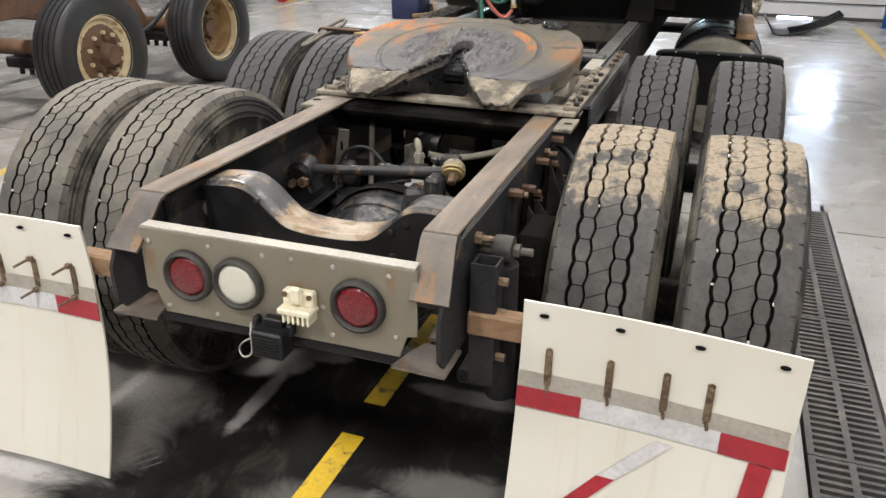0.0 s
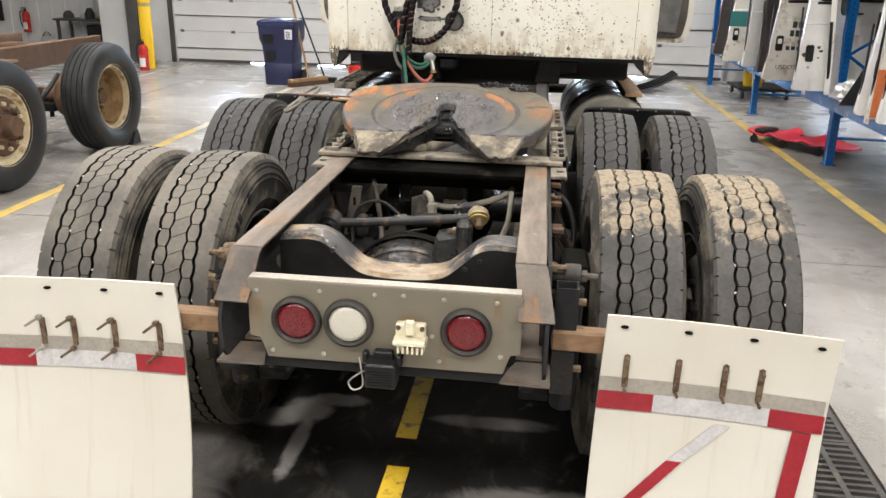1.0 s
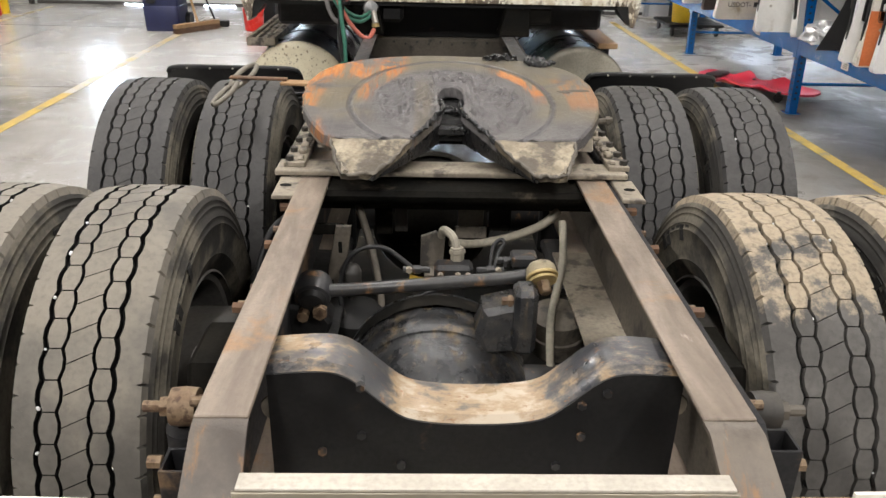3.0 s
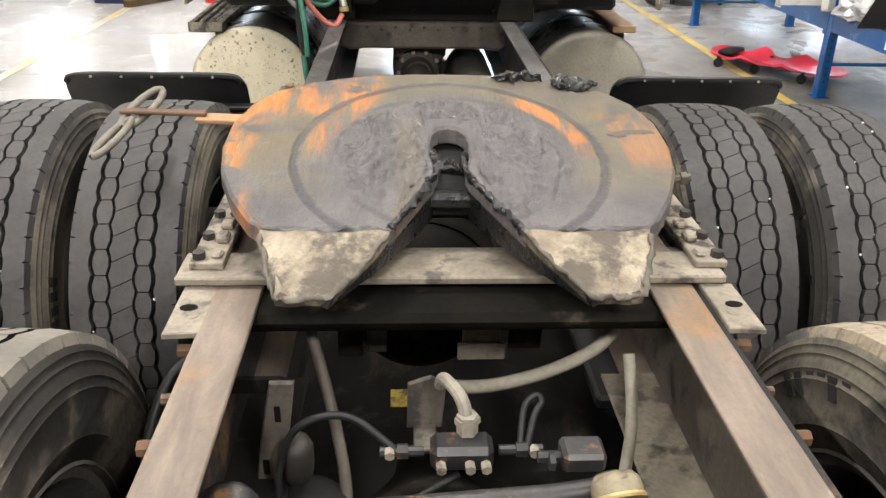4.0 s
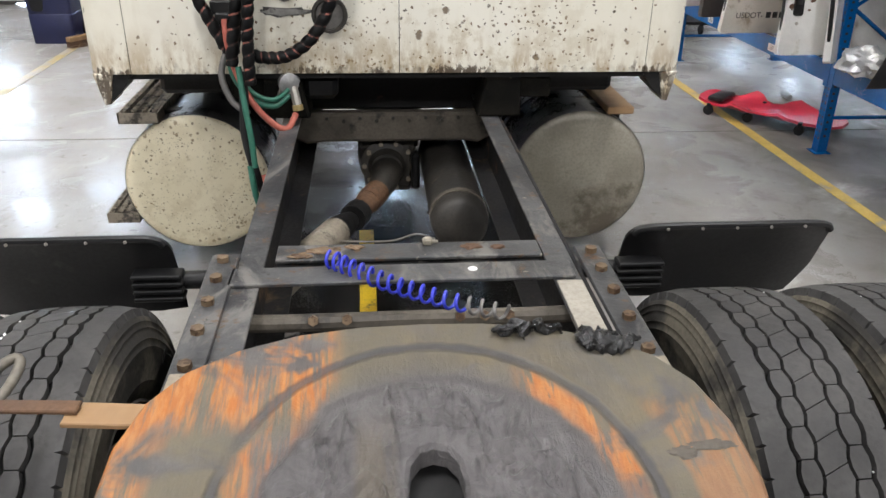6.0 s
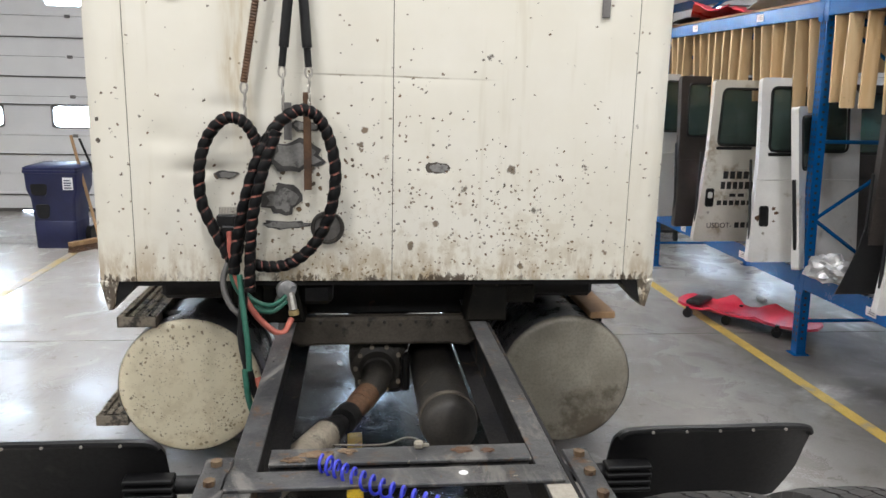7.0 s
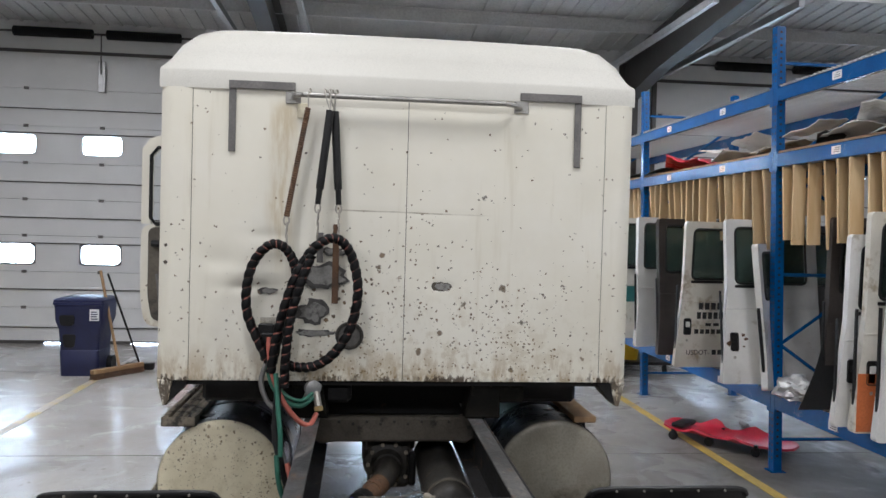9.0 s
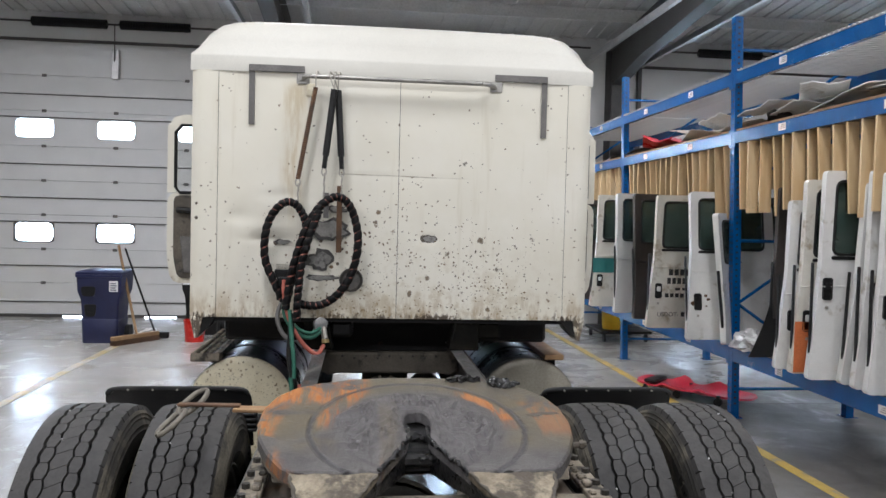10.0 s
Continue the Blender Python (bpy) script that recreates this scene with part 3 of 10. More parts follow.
M_CAB = cab_paint("speckled_cream_cab_paint", (0.71, 0.68, 0.58), (0.75, 0.725, 0.64), 0.75, 1.1, 2.4, 2.3)
M_ROOF = plain("white_roof_cap", (0.57, 0.555, 0.5), (0.61, 0.595, 0.54), 2, (0.5, 0.62), bump=0.01, fine=240)
M_TANK = cab_paint("speckled_cream_tank_paint", (0.66, 0.6, 0.42), (0.72, 0.66, 0.49), 0.75, -0.2, 3.0, 0.3, 1.5, True)
M_TANK2 = plain("grimy_aluminium_tank", (0.25, 0.23, 0.185), (0.37, 0.345, 0.28), 3.5, (0.35, 0.55), 0.2, third=((0.12, 0.1, 0.07), 0.44, 3.2))
M_SHELL = plain("dull_tank_shell", (0.2, 0.2, 0.2), (0.3, 0.3, 0.3), 3, (0.2, 0.4), 0.7)
M_SEAM = plain("panel_gap", (0.05, 0.045, 0.035), (0.09, 0.08, 0.06), 20, (0.6, 0.8))
M_BAR = plain("brushed_grey_steel", (0.34, 0.33, 0.31), (0.45, 0.44, 0.41), 12, (0.35, 0.5), 0.7)
M_DARKGREY = plain("dark_grey_trim", (0.13, 0.125, 0.12), (0.2, 0.19, 0.18), 10, (0.45, 0.6), 0.3)
M_HOSE = plain("black_spiral_wrap", (0.008, 0.008, 0.009), (0.018, 0.018, 0.018), 20, (0.4, 0.6), spec=0.3)
M_HOSE_RED = plain("faded_red_hose", (0.36, 0.09, 0.065), (0.45, 0.14, 0.1), 12, (0.45, 0.6))
M_HOSE_GREEN = plain("green_hose", (0.02, 0.11, 0.075), (0.035, 0.15, 0.1), 12, (0.4, 0.6))
M_GREYHOSE = plain("dusty_grey_hose", (0.2, 0.182, 0.145), (0.29, 0.262, 0.205), 12, (0.6, 0.8))
M_BLUECOIL = plain("blue_nylon", (0.025, 0.035, 0.42), (0.04, 0.05, 0.55), 12, (0.3, 0.45))
M_PLASTIC = plain("black_plastic", (0.009, 0.009, 0.0095), (0.016, 0.016, 0.016), 6, (0.35, 0.55), third=((0.035, 0.033, 0.03), 0.33, 4), spec=0.3)
M_RACK = plain("blue_rack_enamel", (0.0025, 0.078, 0.265), (0.004, 0.105, 0.33), 4, (0.17, 0.28), bump=0.03, third=((0.008, 0.06, 0.2), 0.3, 7))
M_BIN = plain("navy_bin_plastic", (0.009, 0.012, 0.05), (0.013, 0.018, 0.072), 4, (0.4, 0.55), bump=0.05)
M_WHITE = plain("white_door_paint", (0.72, 0.71, 0.685), (0.82, 0.81, 0.785), 4, (0.25, 0.4), fine=260, bump=0.02, third=((0.46, 0.42, 0.35), 0.36, 5))
M_GREYDOOR = plain("silver_grey_door_paint", (0.7, 0.695, 0.67), (0.78, 0.775, 0.75), 3, (0.25, 0.4), 0.0, fine=260, bump=0.02)
M_TAN_DOOR = plain("beige_door_paint", (0.66, 0.63, 0.55), (0.77, 0.74, 0.66), 4, (0.3, 0.45), fine=260, bump=0.03, third=((0.4, 0.33, 0.23), 0.4, 5))
M_DARKDOOR = plain("dark_brown_door_trim", (0.035, 0.028, 0.025), (0.06, 0.05, 0.045), 4, (0.4, 0.6))
M_BLACKDOOR = plain("black_door_trim", (0.01, 0.01, 0.011), (0.02, 0.019, 0.018), 5, (0.4, 0.6), third=((0.06, 0.045, 0.035), 0.33, 6))
M_GREYTRIM = plain("dark_grey_trim_panel", (0.07, 0.068, 0.065), (0.11, 0.105, 0.1), 5, (0.45, 0.65), third=((0.035, 0.032, 0.03), 0.4, 7))
M_TEAL = plain("teal_door_paint", (0.03, 0.16, 0.15), (0.04, 0.2, 0.19), 4, (0.3, 0.45))
M_ORANGE = plain("orange_door_paint", (0.6, 0.16, 0.05), (0.66, 0.2, 0.07), 5, (0.35, 0.5))
M_WOOD = wood("pine_board", (0.6, 0.41, 0.21), (0.7, 0.53, 0.31))
M_OLDWOOD = wood("old_brown_board", (0.27, 0.16, 0.075), (0.36, 0.23, 0.12))
M_OVERHEAD = plain("white_sectional_door", (0.66, 0.66, 0.655), (0.72, 0.72, 0.715), 2, (0.4, 0.55), bump=0.01, fine=220)
M_WALL = plain("white_ribbed_metal", (0.62, 0.62, 0.61), (0.7, 0.7, 0.69), 2, (0.4, 0.55), bump=0.01, fine=220)
M_CEIL = plain("white_roof_insulation", (0.52, 0.52, 0.515), (0.6, 0.6, 0.59), 3, (0.5, 0.7), bump=0.1, fine=30)
M_OLDCHAIN = plain("dusty_worn_chain_steel", (0.125, 0.112, 0.09), (0.2, 0.18, 0.145), 20, (0.5, 0.7), 0.2)
M_FLAPBAR = plain("brown_rusted_bar", (0.18, 0.1, 0.05), (0.3, 0.185, 0.1), 9, (0.5, 0.75), third=((0.12, 0.07, 0.04), 0.36, 9), stretch=(0.3, 1, 1))
M_SCRAPE = plain("dark_scraped_edge", (0.05, 0.048, 0.045), (0.1, 0.095, 0.088), 14, (0.5, 0.7))
M_BARE = plain("scraped_grey_metal", (0.2, 0.195, 0.185), (0.33, 0.32, 0.3), 11, (0.4, 0.6), 0.2, third=((0.1, 0.095, 0.09), 0.4, 16))
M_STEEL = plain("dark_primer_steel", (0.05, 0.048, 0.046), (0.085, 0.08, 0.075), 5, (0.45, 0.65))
M_GALV = plain("galvanised_track", (0.42, 0.42, 0.42), (0.55, 0.55, 0.55), 8, (0.3, 0.45), 0.7)
M_DECK = plain("pale_galvanised_deck", (0.5, 0.5, 0.495), (0.62, 0.62, 0.61), 6, (0.4, 0.55), 0.2, bump=0.05)
M_GRATE = plain("cast_iron_grate", (0.075, 0.07, 0.066), (0.14, 0.13, 0.12), 7, (0.45, 0.65), 0.3, third=((0.2, 0.17, 0.13), 0.36, 6))
M_VOID = plain("dark_drain", (0.008, 0.008, 0.008), (0.014, 0.013, 0.012), 5, (0.8, 0.9))
M_CREEPER = plain("red_moulded_plastic", (0.5, 0.015, 0.04), (0.6, 0.025, 0.055), 4, (0.3, 0.45), bump=0.05)
M_EXT = plain("red_enamel", (0.5, 0.02, 0.015), (0.58, 0.03, 0.02), 5, (0.2, 0.35), bump=0.03)
M_BOLLARD = plain("yellow_sleeve", (0.8, 0.5, 0.01), (0.86, 0.56, 0.02), 4, (0.35, 0.5), bump=0.04)
M_GOLDRIM = plain("dirty_cream_rim_paint", (0.5, 0.4, 0.24), (0.66, 0.57, 0.38), 7, (0.35, 0.55), third=((0.3, 0.17, 0.07), 0.4, 7))
M_BLACKTYRE = plain("black_tyre_rubber", (0.012, 0.012, 0.0125), (0.024, 0.023, 0.0225), 5, (0.4, 0.6), shift=True, third=((0.05, 0.045, 0.038), 0.32, 5), spec=0.35)
M_RUSTRIM = plain("rusty_gold_rim_dish", (0.2, 0.115, 0.045), (0.36, 0.24, 0.11), 7, (0.4, 0.6), third=((0.07, 0.04, 0.02), 0.42, 9))
M_RIMDARK = plain("grimy_steel_rim", (0.1, 0.095, 0.09), (0.18, 0.17, 0.155), 7, (0.45, 0.65), 0.3)
M_LAMPCREAM = plain("yellowed_lamp_plastic", (0.7, 0.64, 0.46), (0.76, 0.7, 0.54), 10, (0.35, 0.5))
M_LABEL = plain("white_paper_label", (0.75, 0.75, 0.75), (0.8, 0.8, 0.8), 10, (0.5, 0.6), bump=0.02)
M_PRINT = plain("black_print", (0.02, 0.02, 0.02), (0.03, 0.03, 0.03), 10, (0.5, 0.6))
M_YCAP = plain("yellow_brass", (0.36, 0.26, 0.1), (0.44, 0.34, 0.16), 20, (0.4, 0.6), 0.3, third=((0.25, 0.17, 0.08), 0.36, 25))
M_DAYLIGHT = glow("bright_daylight", (0.64, 0.8, 1.0), 46.0)
M_PANE = glass("clear_pane", (0.95, 0.97, 0.97))
M_TINT = tint()


def lens_mat(name, a, b, rough, scale=330.0):
    n = Nodes(name)
    v = n.cells(scale)
    col = n.mix(n.ramp(v["Distance"], 0.1, 0.75), a, b)
    return n.done(col, rough, 0, v["Distance"], 0.35, 0.002, coat=0.3)


M_REDLENS = lens_mat("red_lens", (0.21, 0.004, 0.011), (0.07, 0.001, 0.003), 0.2, 240.0)
M_CLEARLENS = lens_mat("frosted_clear_lens", (0.55, 0.53, 0.45), (0.49, 0.47, 0.39), 0.3, 300.0)


# ---------------- mesh tools ----------------
def box(bm, x0, x1, y0, y1, z0, z1, bevel=0.0, m=None, seg=1):
    r = bmesh.ops.create_cube(bm, size=1.0)
    vs = r["verts"]
    t = Matrix.Translation(((x0 + x1) / 2, (y0 + y1) / 2, (z0 + z1) / 2)) @ Matrix.Diagonal((abs(x1 - x0), abs(y1 - y0), abs(z1 - z0), 1))
    bmesh.ops.transform(bm, matrix=(m @ t) if m else t, verts=vs)
    if bevel:
        es = {e for v in vs for e in v.link_edges}
        bmesh.ops.bevel(bm, geom=list(es), offset=bevel, segments=seg, affect='EDGES', profile=0.5)
    return bm


def frame_of(a, b):
    a, b = Vector(a), Vector(b)
    return Matrix.Translation(a) @ (b - a).to_track_quat('Z', 'Y').to_matrix().to_4x4(), (b - a).length


def rod(bm, a, b, r, r2=None, seg=12, caps=True):
    m, l = frame_of(a, b)
    bmesh.ops.create_cone(bm, cap_ends=caps, segments=seg, radius1=r, radius2=r if r2 is None else r2, depth=l, matrix=m @ Matrix.Translation((0, 0, l / 2)))
    return bm


def smooth_path(pts, n=8):
    """A rounded path through the given points."""
    pts = [Vector(p) for p in pts]
    out = []
    for i in range(len(pts) - 1):
        p0, p1, p2, p3 = pts[max(i - 1, 0)], pts[i], pts[i + 1], pts[min(i + 2, len(pts) - 1)]
        for k in range(n):
            t = k / n
            out.append(0.5 * ((2 * p1) + (p2 - p0) * t + (2 * p0 - 5 * p1 + 4 * p2 - p3) * t * t + (3 * p1 - p0 - 3 * p2 + p3) * t ** 3))
    out.append(pts[-1])
    return out


def tube(bm, pts, r, seg=8, caps=True):
    pts = [Vector(p) for p in pts]
    rings, up = [], None
    for i, p in enumerate(pts):
        d = (pts[min(i + 1, len(pts) - 1)] - pts[max(i - 1, 0)]).normalized()
        if up is None:
            up = d.orthogonal().normalized()
        up = (up - d * up.dot(d)).normalized()
        side = d.cross(up)
        rr = r(i / (len(pts) - 1)) if callable(r) else r
        rings.append([bm.verts.new(p + (up * math.cos(2 * math.pi * k / seg) + side * math.sin(2 * math.pi * k / seg)) * rr) for k in range(seg)])
    for a, b in zip(rings, rings[1:]):
        for k in range(seg):
            bm.faces.new((a[k], a[(k + 1) % seg], b[(k + 1) % seg], b[k]))
    if caps:
        bm.faces.new(rings[0][::-1]), bm.faces.new(rings[-1])
    return bm


def lathe(bm, profile, m=None, seg=32, closed=False):
    """Turns (radius, along) round the z axis of m."""
    m = m or Matrix()
    rings = [[bm.verts.new(m @ Vector((max(r, 0.0004) * math.cos(2 * math.pi * k / seg), max(r, 0.0004) * math.sin(2 * math.pi * k / seg), a))) for k in range(seg)] for r, a in profile]
    pairs = list(zip(rings, rings[1:])) + ([(rings[-1], rings[0])] if closed else [])
    for a, b in pairs:
        for k in range(seg):
            bm.faces.new((a[k], a[(k + 1) % seg], b[(k + 1) % seg], b[k]))
    return bm


def prism(bm, pts, d0, d1, axis='y', bevel=0.0):
    """An outline of (a, b) pairs drawn out along an axis: x takes (y, z), y takes (x, z), z takes (x, y)."""
    def at(p, d):
        return {'x': (d, p[0], p[1]), 'y': (p[0], d, p[1]), 'z': (p[0], p[1], d)}[axis]
    va = [bm.verts.new(at(p, d0)) for p in pts]
    vb = [bm.verts.new(at(p, d1)) for p in pts]
    fs = [bm.faces.new(va), bm.faces.new(vb[::-1])]
    for i in range(len(pts)):
        j = (i + 1) % len(pts)
        fs.append(bm.faces.new((va[i], vb[i], vb[j], va[j])))
    bmesh.ops.recalc_face_normals(bm, faces=fs)
    if bevel:
        es = {e for f in fs[:2] for e in f.edges}
        bmesh.ops.bevel(bm, geom=list(es), offset=bevel, segments=1, affect='EDGES', profile=0.5)
    return bm


def rounded(pts, r, n=4):
    """A closed outline with its corners rounded."""
    out = []
    for i, p in enumerate(pts):
        p, a, b = Vector(p), Vector(pts[i - 1]), Vector(pts[(i + 1) % len(pts)])
        ra = min(r, (a - p).length * 0.45, (b - p).length * 0.45)
        q0, q1 = p + (a - p).normalized() * ra, p + (b - p).normalized() * ra
        for k in range(n + 1):
            u = k / n
            out.append(tuple(q0 * (1 - u) ** 2 + p * 2 * u * (1 - u) + q1 * u * u))
    return out


def sheet(bm, rows, thick=0.003, closed=False):
    """A thin plate through a grid of points, given thickness along its normals."""
    grid = [[bm.verts.new(p) for p in row] for row in rows]
    fs = []
    for a, b in zip(grid, grid[1:]):
        for k in range(len(a) - 1):
            fs.append(bm.faces.new((a[k], a[k + 1], b[k + 1], b[k])))
    bmesh.ops.recalc_face_normals(bm, faces=fs)
    bmesh.ops.solidify(bm, geom=fs, thickness=thick)
    return bm


X90 = Matrix.Rotation(math.pi / 2, 4, 'Y')
NEG_Y = Matrix.Rotation(math.pi / 2, 4, 'X')


def put_mesh(name, bm, mat, smooth=None):
    me = bpy.data.meshes.new(name)
    bmesh.ops.recalc_face_normals(bm, faces=bm.faces)
    bm.to_mesh(me)
    bm.free()
    me.materials.append(mat)
    if smooth:
        me.shade_smooth()
        me.set_sharp_from_angle(angle=radians(smooth))
    return me


def link(name, me, parent=None, m=None, label=""):
    ob = new(name, me)
    if parent is not None:
        ob.parent = parent
        if parent.type == 'EMPTY':
            ob.matrix_parent_inverse = parent.matrix_basis.inverted()
    if m is not None:
        ob.matrix_basis = m
    return tagged(ob, label)


def part(name, bm, mat, parent=None, label="", smooth=35):
    return link(name, put_mesh(name, bm, mat, smooth), parent, None, label)


def thing(name, loc, label, category, group=""):
    ob = new(name)
    ob.empty_display_size = 0.1
    ob.matrix_basis = Matrix.Translation(loc)
    return tagged(ob, label, category, group)


def solid(name, bm, mat, label, category, kind="", group="", smooth=35):
    """A thing that is one mesh."""
    return tagged(link(name, put_mesh(name, bm, mat, smooth)), label, category, group, kind)


def B():
    return bmesh.new()


# ---------------- the workshop ----------------
WALL_Y, XL, XR, YB = 12.0, -12.0, 9.0, -9.0


def roof_z(y):
    return 4.75 + (WALL_Y - y) * 0.085


def structure(name, bm, mat, label, category, smooth=None):
    return solid(name, bm, mat, label, category, "structure", smooth=smooth)


DRAIN = (1.34, 1.62, -6.0, 3.2)
bm = B()
box(bm, XL - 0.4, DRAIN[0], YB - 0.4, WALL_Y + 1.8, -0.2, 0.0)
box(bm, DRAIN[1], XR + 0.4, YB - 0.4, WALL_Y + 1.8, -0.2, 0.0)
box(bm, DRAIN[0], DRAIN[1], YB - 0.4, DRAIN[2], -0.2, 0.0)
box(bm, DRAIN[0], DRAIN[1], DRAIN[3], WALL_Y + 1.8, -0.2, 0.0)
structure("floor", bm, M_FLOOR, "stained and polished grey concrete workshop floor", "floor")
bm = B()
for jy in (-2.6, 2.9, 6.25, 9.8):
    box(bm, XL, DRAIN[0] - 0.02, jy - 0.004, jy + 0.004, -0.01, 0.0015)
    box(bm, DRAIN[1] + 0.02, XR, jy - 0.004, jy + 0.004, -0.01, 0.0015)
for jx in (-4.9, 4.6):
    box(bm, jx - 0.004, jx + 0.004, YB, WALL_Y, -0.01, 0.0015)
structure("floor_joint", bm, M_SEAM, "dark saw-cut joints in the concrete floor", "joint")

# ground outside the big doors
bm = B()
box(bm, -40, 40, WALL_Y + 1.82, 70, -0.25, -0.05)
structure("ground", bm, M_FLOOR, "pale concrete yard outside the doors", "ground")


def floor_line(x0, y0, x1, y1, w, mat):
    d = Vector((x1 - x0, y1 - y0, 0)).normalized()
    s = Vector((-d.y, d.x, 0)) * w / 2
    a, b = Vector((x0, y0, 0)), Vector((x1, y1, 0))
    bm = B()
    prism(bm, [(p.x, p.y) for p in (a + s, b + s, b - s, a - s)], 0.0, 0.003, 'z')
    return tagged(structure("floor_line", bm, mat, "worn yellow painted floor line", "floor line"), group="floor lines")


floor_line(-3.26, -4.0, -3.22, 6.0, 0.09, M_LINE)
floor_line(-3.22, 6.004, -3.2, 10.9, 0.09, M_LINE_FAINT)
floor_line(2.93, -4.0, 2.72, 11.2, 0.09, M_LINE)
floor_line(-5.9, 5.0, -5.8, 11.7, 0.09, M_LINE_FAINT)
for a, b in ((-0.8, -0.05), (0.05, 0.45), (0.63, 1.3), (2.02, 2.11), (2.4, 2.52), (3.3, 4.6)):
    floor_line(-0.043 if a < 1 else -0.1 - (a - 1) * 0.01, a, -0.038 if a < 1 else -0.1 - (b - 1) * 0.01, b, 0.078, M_LINE_NEAR)

# drain trench with its slotted grates
bm = B()
box(bm, DRAIN[0], DRAIN[1], DRAIN[2], DRAIN[3], -0.2, -0.12)
structure("drain_channel", bm, M_VOID, "dark floor drain channel under the grates", "drain")
GX0, GX1 = DRAIN[0] + 0.012, DRAIN[1] - 0.012


GL, GMID = 0.485, (GX0 + GX1) / 2


def grate_bars(bm, y):
    for x0, x1 in ((GX0 + 0.022, GMID - 0.011), (GMID + 0.011, GX1 - 0.022)):
        box(bm, x0, x1, y, y + 0.016, -0.028, -0.001)


def grate_frame(bm):
    for x in (GX0, GMID - 0.011, GX1 - 0.022):
        box(bm, x, x + 0.022, 0, GL, -0.03, 0.0)


bm = B()
grate_frame(bm)
ME_GRATE_FRAME = put_mesh("drain_grate", bm, M_GRATE)
bm = B()
grate_bars(bm, 0.0)
ME_GRATE_BAR = put_mesh("bar", bm, M_GRATE)
bm = B()
grate_frame(bm)
for i in range(14):
    grate_bars(bm, (GL - 0.016) * i / 13)
ME_GRATE = put_mesh("drain_grate", bm, M_GRATE)
y = DRAIN[2]
while y < DRAIN[3] - 0.3:
    near = -2.2 < y < 3.2
    g = tagged(link("drain_grate", ME_GRATE_FRAME if near else ME_GRATE, None, Matrix.Translation((0, y, 0))), "slotted cast iron drain grate in the floor", "drain grate", "drain grates")
    if near:
        for i in range(14):
            link("bar", ME_GRATE_BAR, g, Matrix.Translation((0, (GL - 0.016) * i / 13, 0)))
    y += 0.49

# back wall with three door openings
DOORS = [(-6.2, -1.9), (-0.9, 3.4), (4.4, 8.7)]
DOOR_H = 4.3
bm = B()
edges = [-7.4] + [v for d in DOORS for v in d] + [XR]
for i in range(0, len(edges), 2):
    box(bm, edges[i], edges[i + 1], WALL_Y, WALL_Y + 0.2, 0, DOOR_H)
box(bm, -7.4, XR, WALL_Y, WALL_Y + 0.2, DOOR_H, 4.95)
box(bm, -7.6, -7.4, WALL_Y, WALL_Y + 1.6, 0, 4.95)
structure("wall_north", bm, M_WALL, "white metal-clad wall above and between the overhead doors", "wall")
bm = B()
box(bm, XL, -7.4, WALL_Y + 1.6, WALL_Y + 1.8, 0, 5.2)
x = XL
while x < -7.6:
    box(bm, x, x + 0.06, WALL_Y + 1.585, WALL_Y + 1.61, 0, 5.0, 0.008)
    x += 0.3
structure("wall_alcove", bm, M_WALL, "white ribbed metal wall behind the work table", "wall")
bm = B()
box(bm, XL - 0.2, XL, YB, WALL_Y + 1.8, 0, 6.9)
structure("wall_west", bm, M_WALL, "white metal-clad side wall of the workshop", "wall")
bm = B()
box(bm, XR, XR + 0.2, YB, WALL_Y + 0.2, 0, 6.9)
z = 0.3
while z < 4.6:
    box(bm, XR - 0.02, XR + 0.01, YB, WALL_Y, z, z + 0.05, 0.008)
    z += 0.2
structure("wall_east", bm, M_WALL, "white ribbed metal side wall behind the racks", "wall")
bm = B()
box(bm, XL - 0.2, XR + 0.2, YB - 0.2, YB, 0, 7.0)
structure("wall_south", bm, M_WALL, "plain white wall closing the workshop", "wall")

# ceiling: insulated roof panels with ribs
bm = B()
prism(bm, [(YB - 0.2, roof_z(YB - 0.2)), (WALL_Y + 1.8, roof_z(WALL_Y + 1.8)), (WALL_Y + 1.8, roof_z(WALL_Y + 1.8) + 0.15), (YB - 0.2, roof_z(YB - 0.2) + 0.15)], XL - 0.2, XR + 0.2, 'x')
x = XL
while x < XR:
    prism(bm, [(YB, roof_z(YB) - 0.025), (WALL_Y, roof_z(WALL_Y) - 0.025), (WALL_Y, roof_z(WALL_Y) + 0.01), (YB, roof_z(YB) + 0.01)], x, x + 0.035, 'x')
    x += 0.2
structure("ceiling", bm, M_CEIL, "white insulated roof lining with ribs", "ceiling")
for py in (10.6, 9.1, 7.6, 6.1, 4.6, 3.1, 1.6, 0.1, -1.4):
    z = roof_z(py) - 0.03
    bm = B()
    box(bm, XL, XR, py - 0.03, py + 0.03, z - 0.02, z)
    box(bm, XL, XR, py - 0.004, py + 0.004, z - 0.16, z - 0.02)
    box(bm, XL, XR, py - 0.03, py + 0.03, z - 0.18, z - 0.16)
    tagged(structure("roof_purlin", bm, M_CEIL, "white painted roof purlin", "purlin"), group="roof purlins")
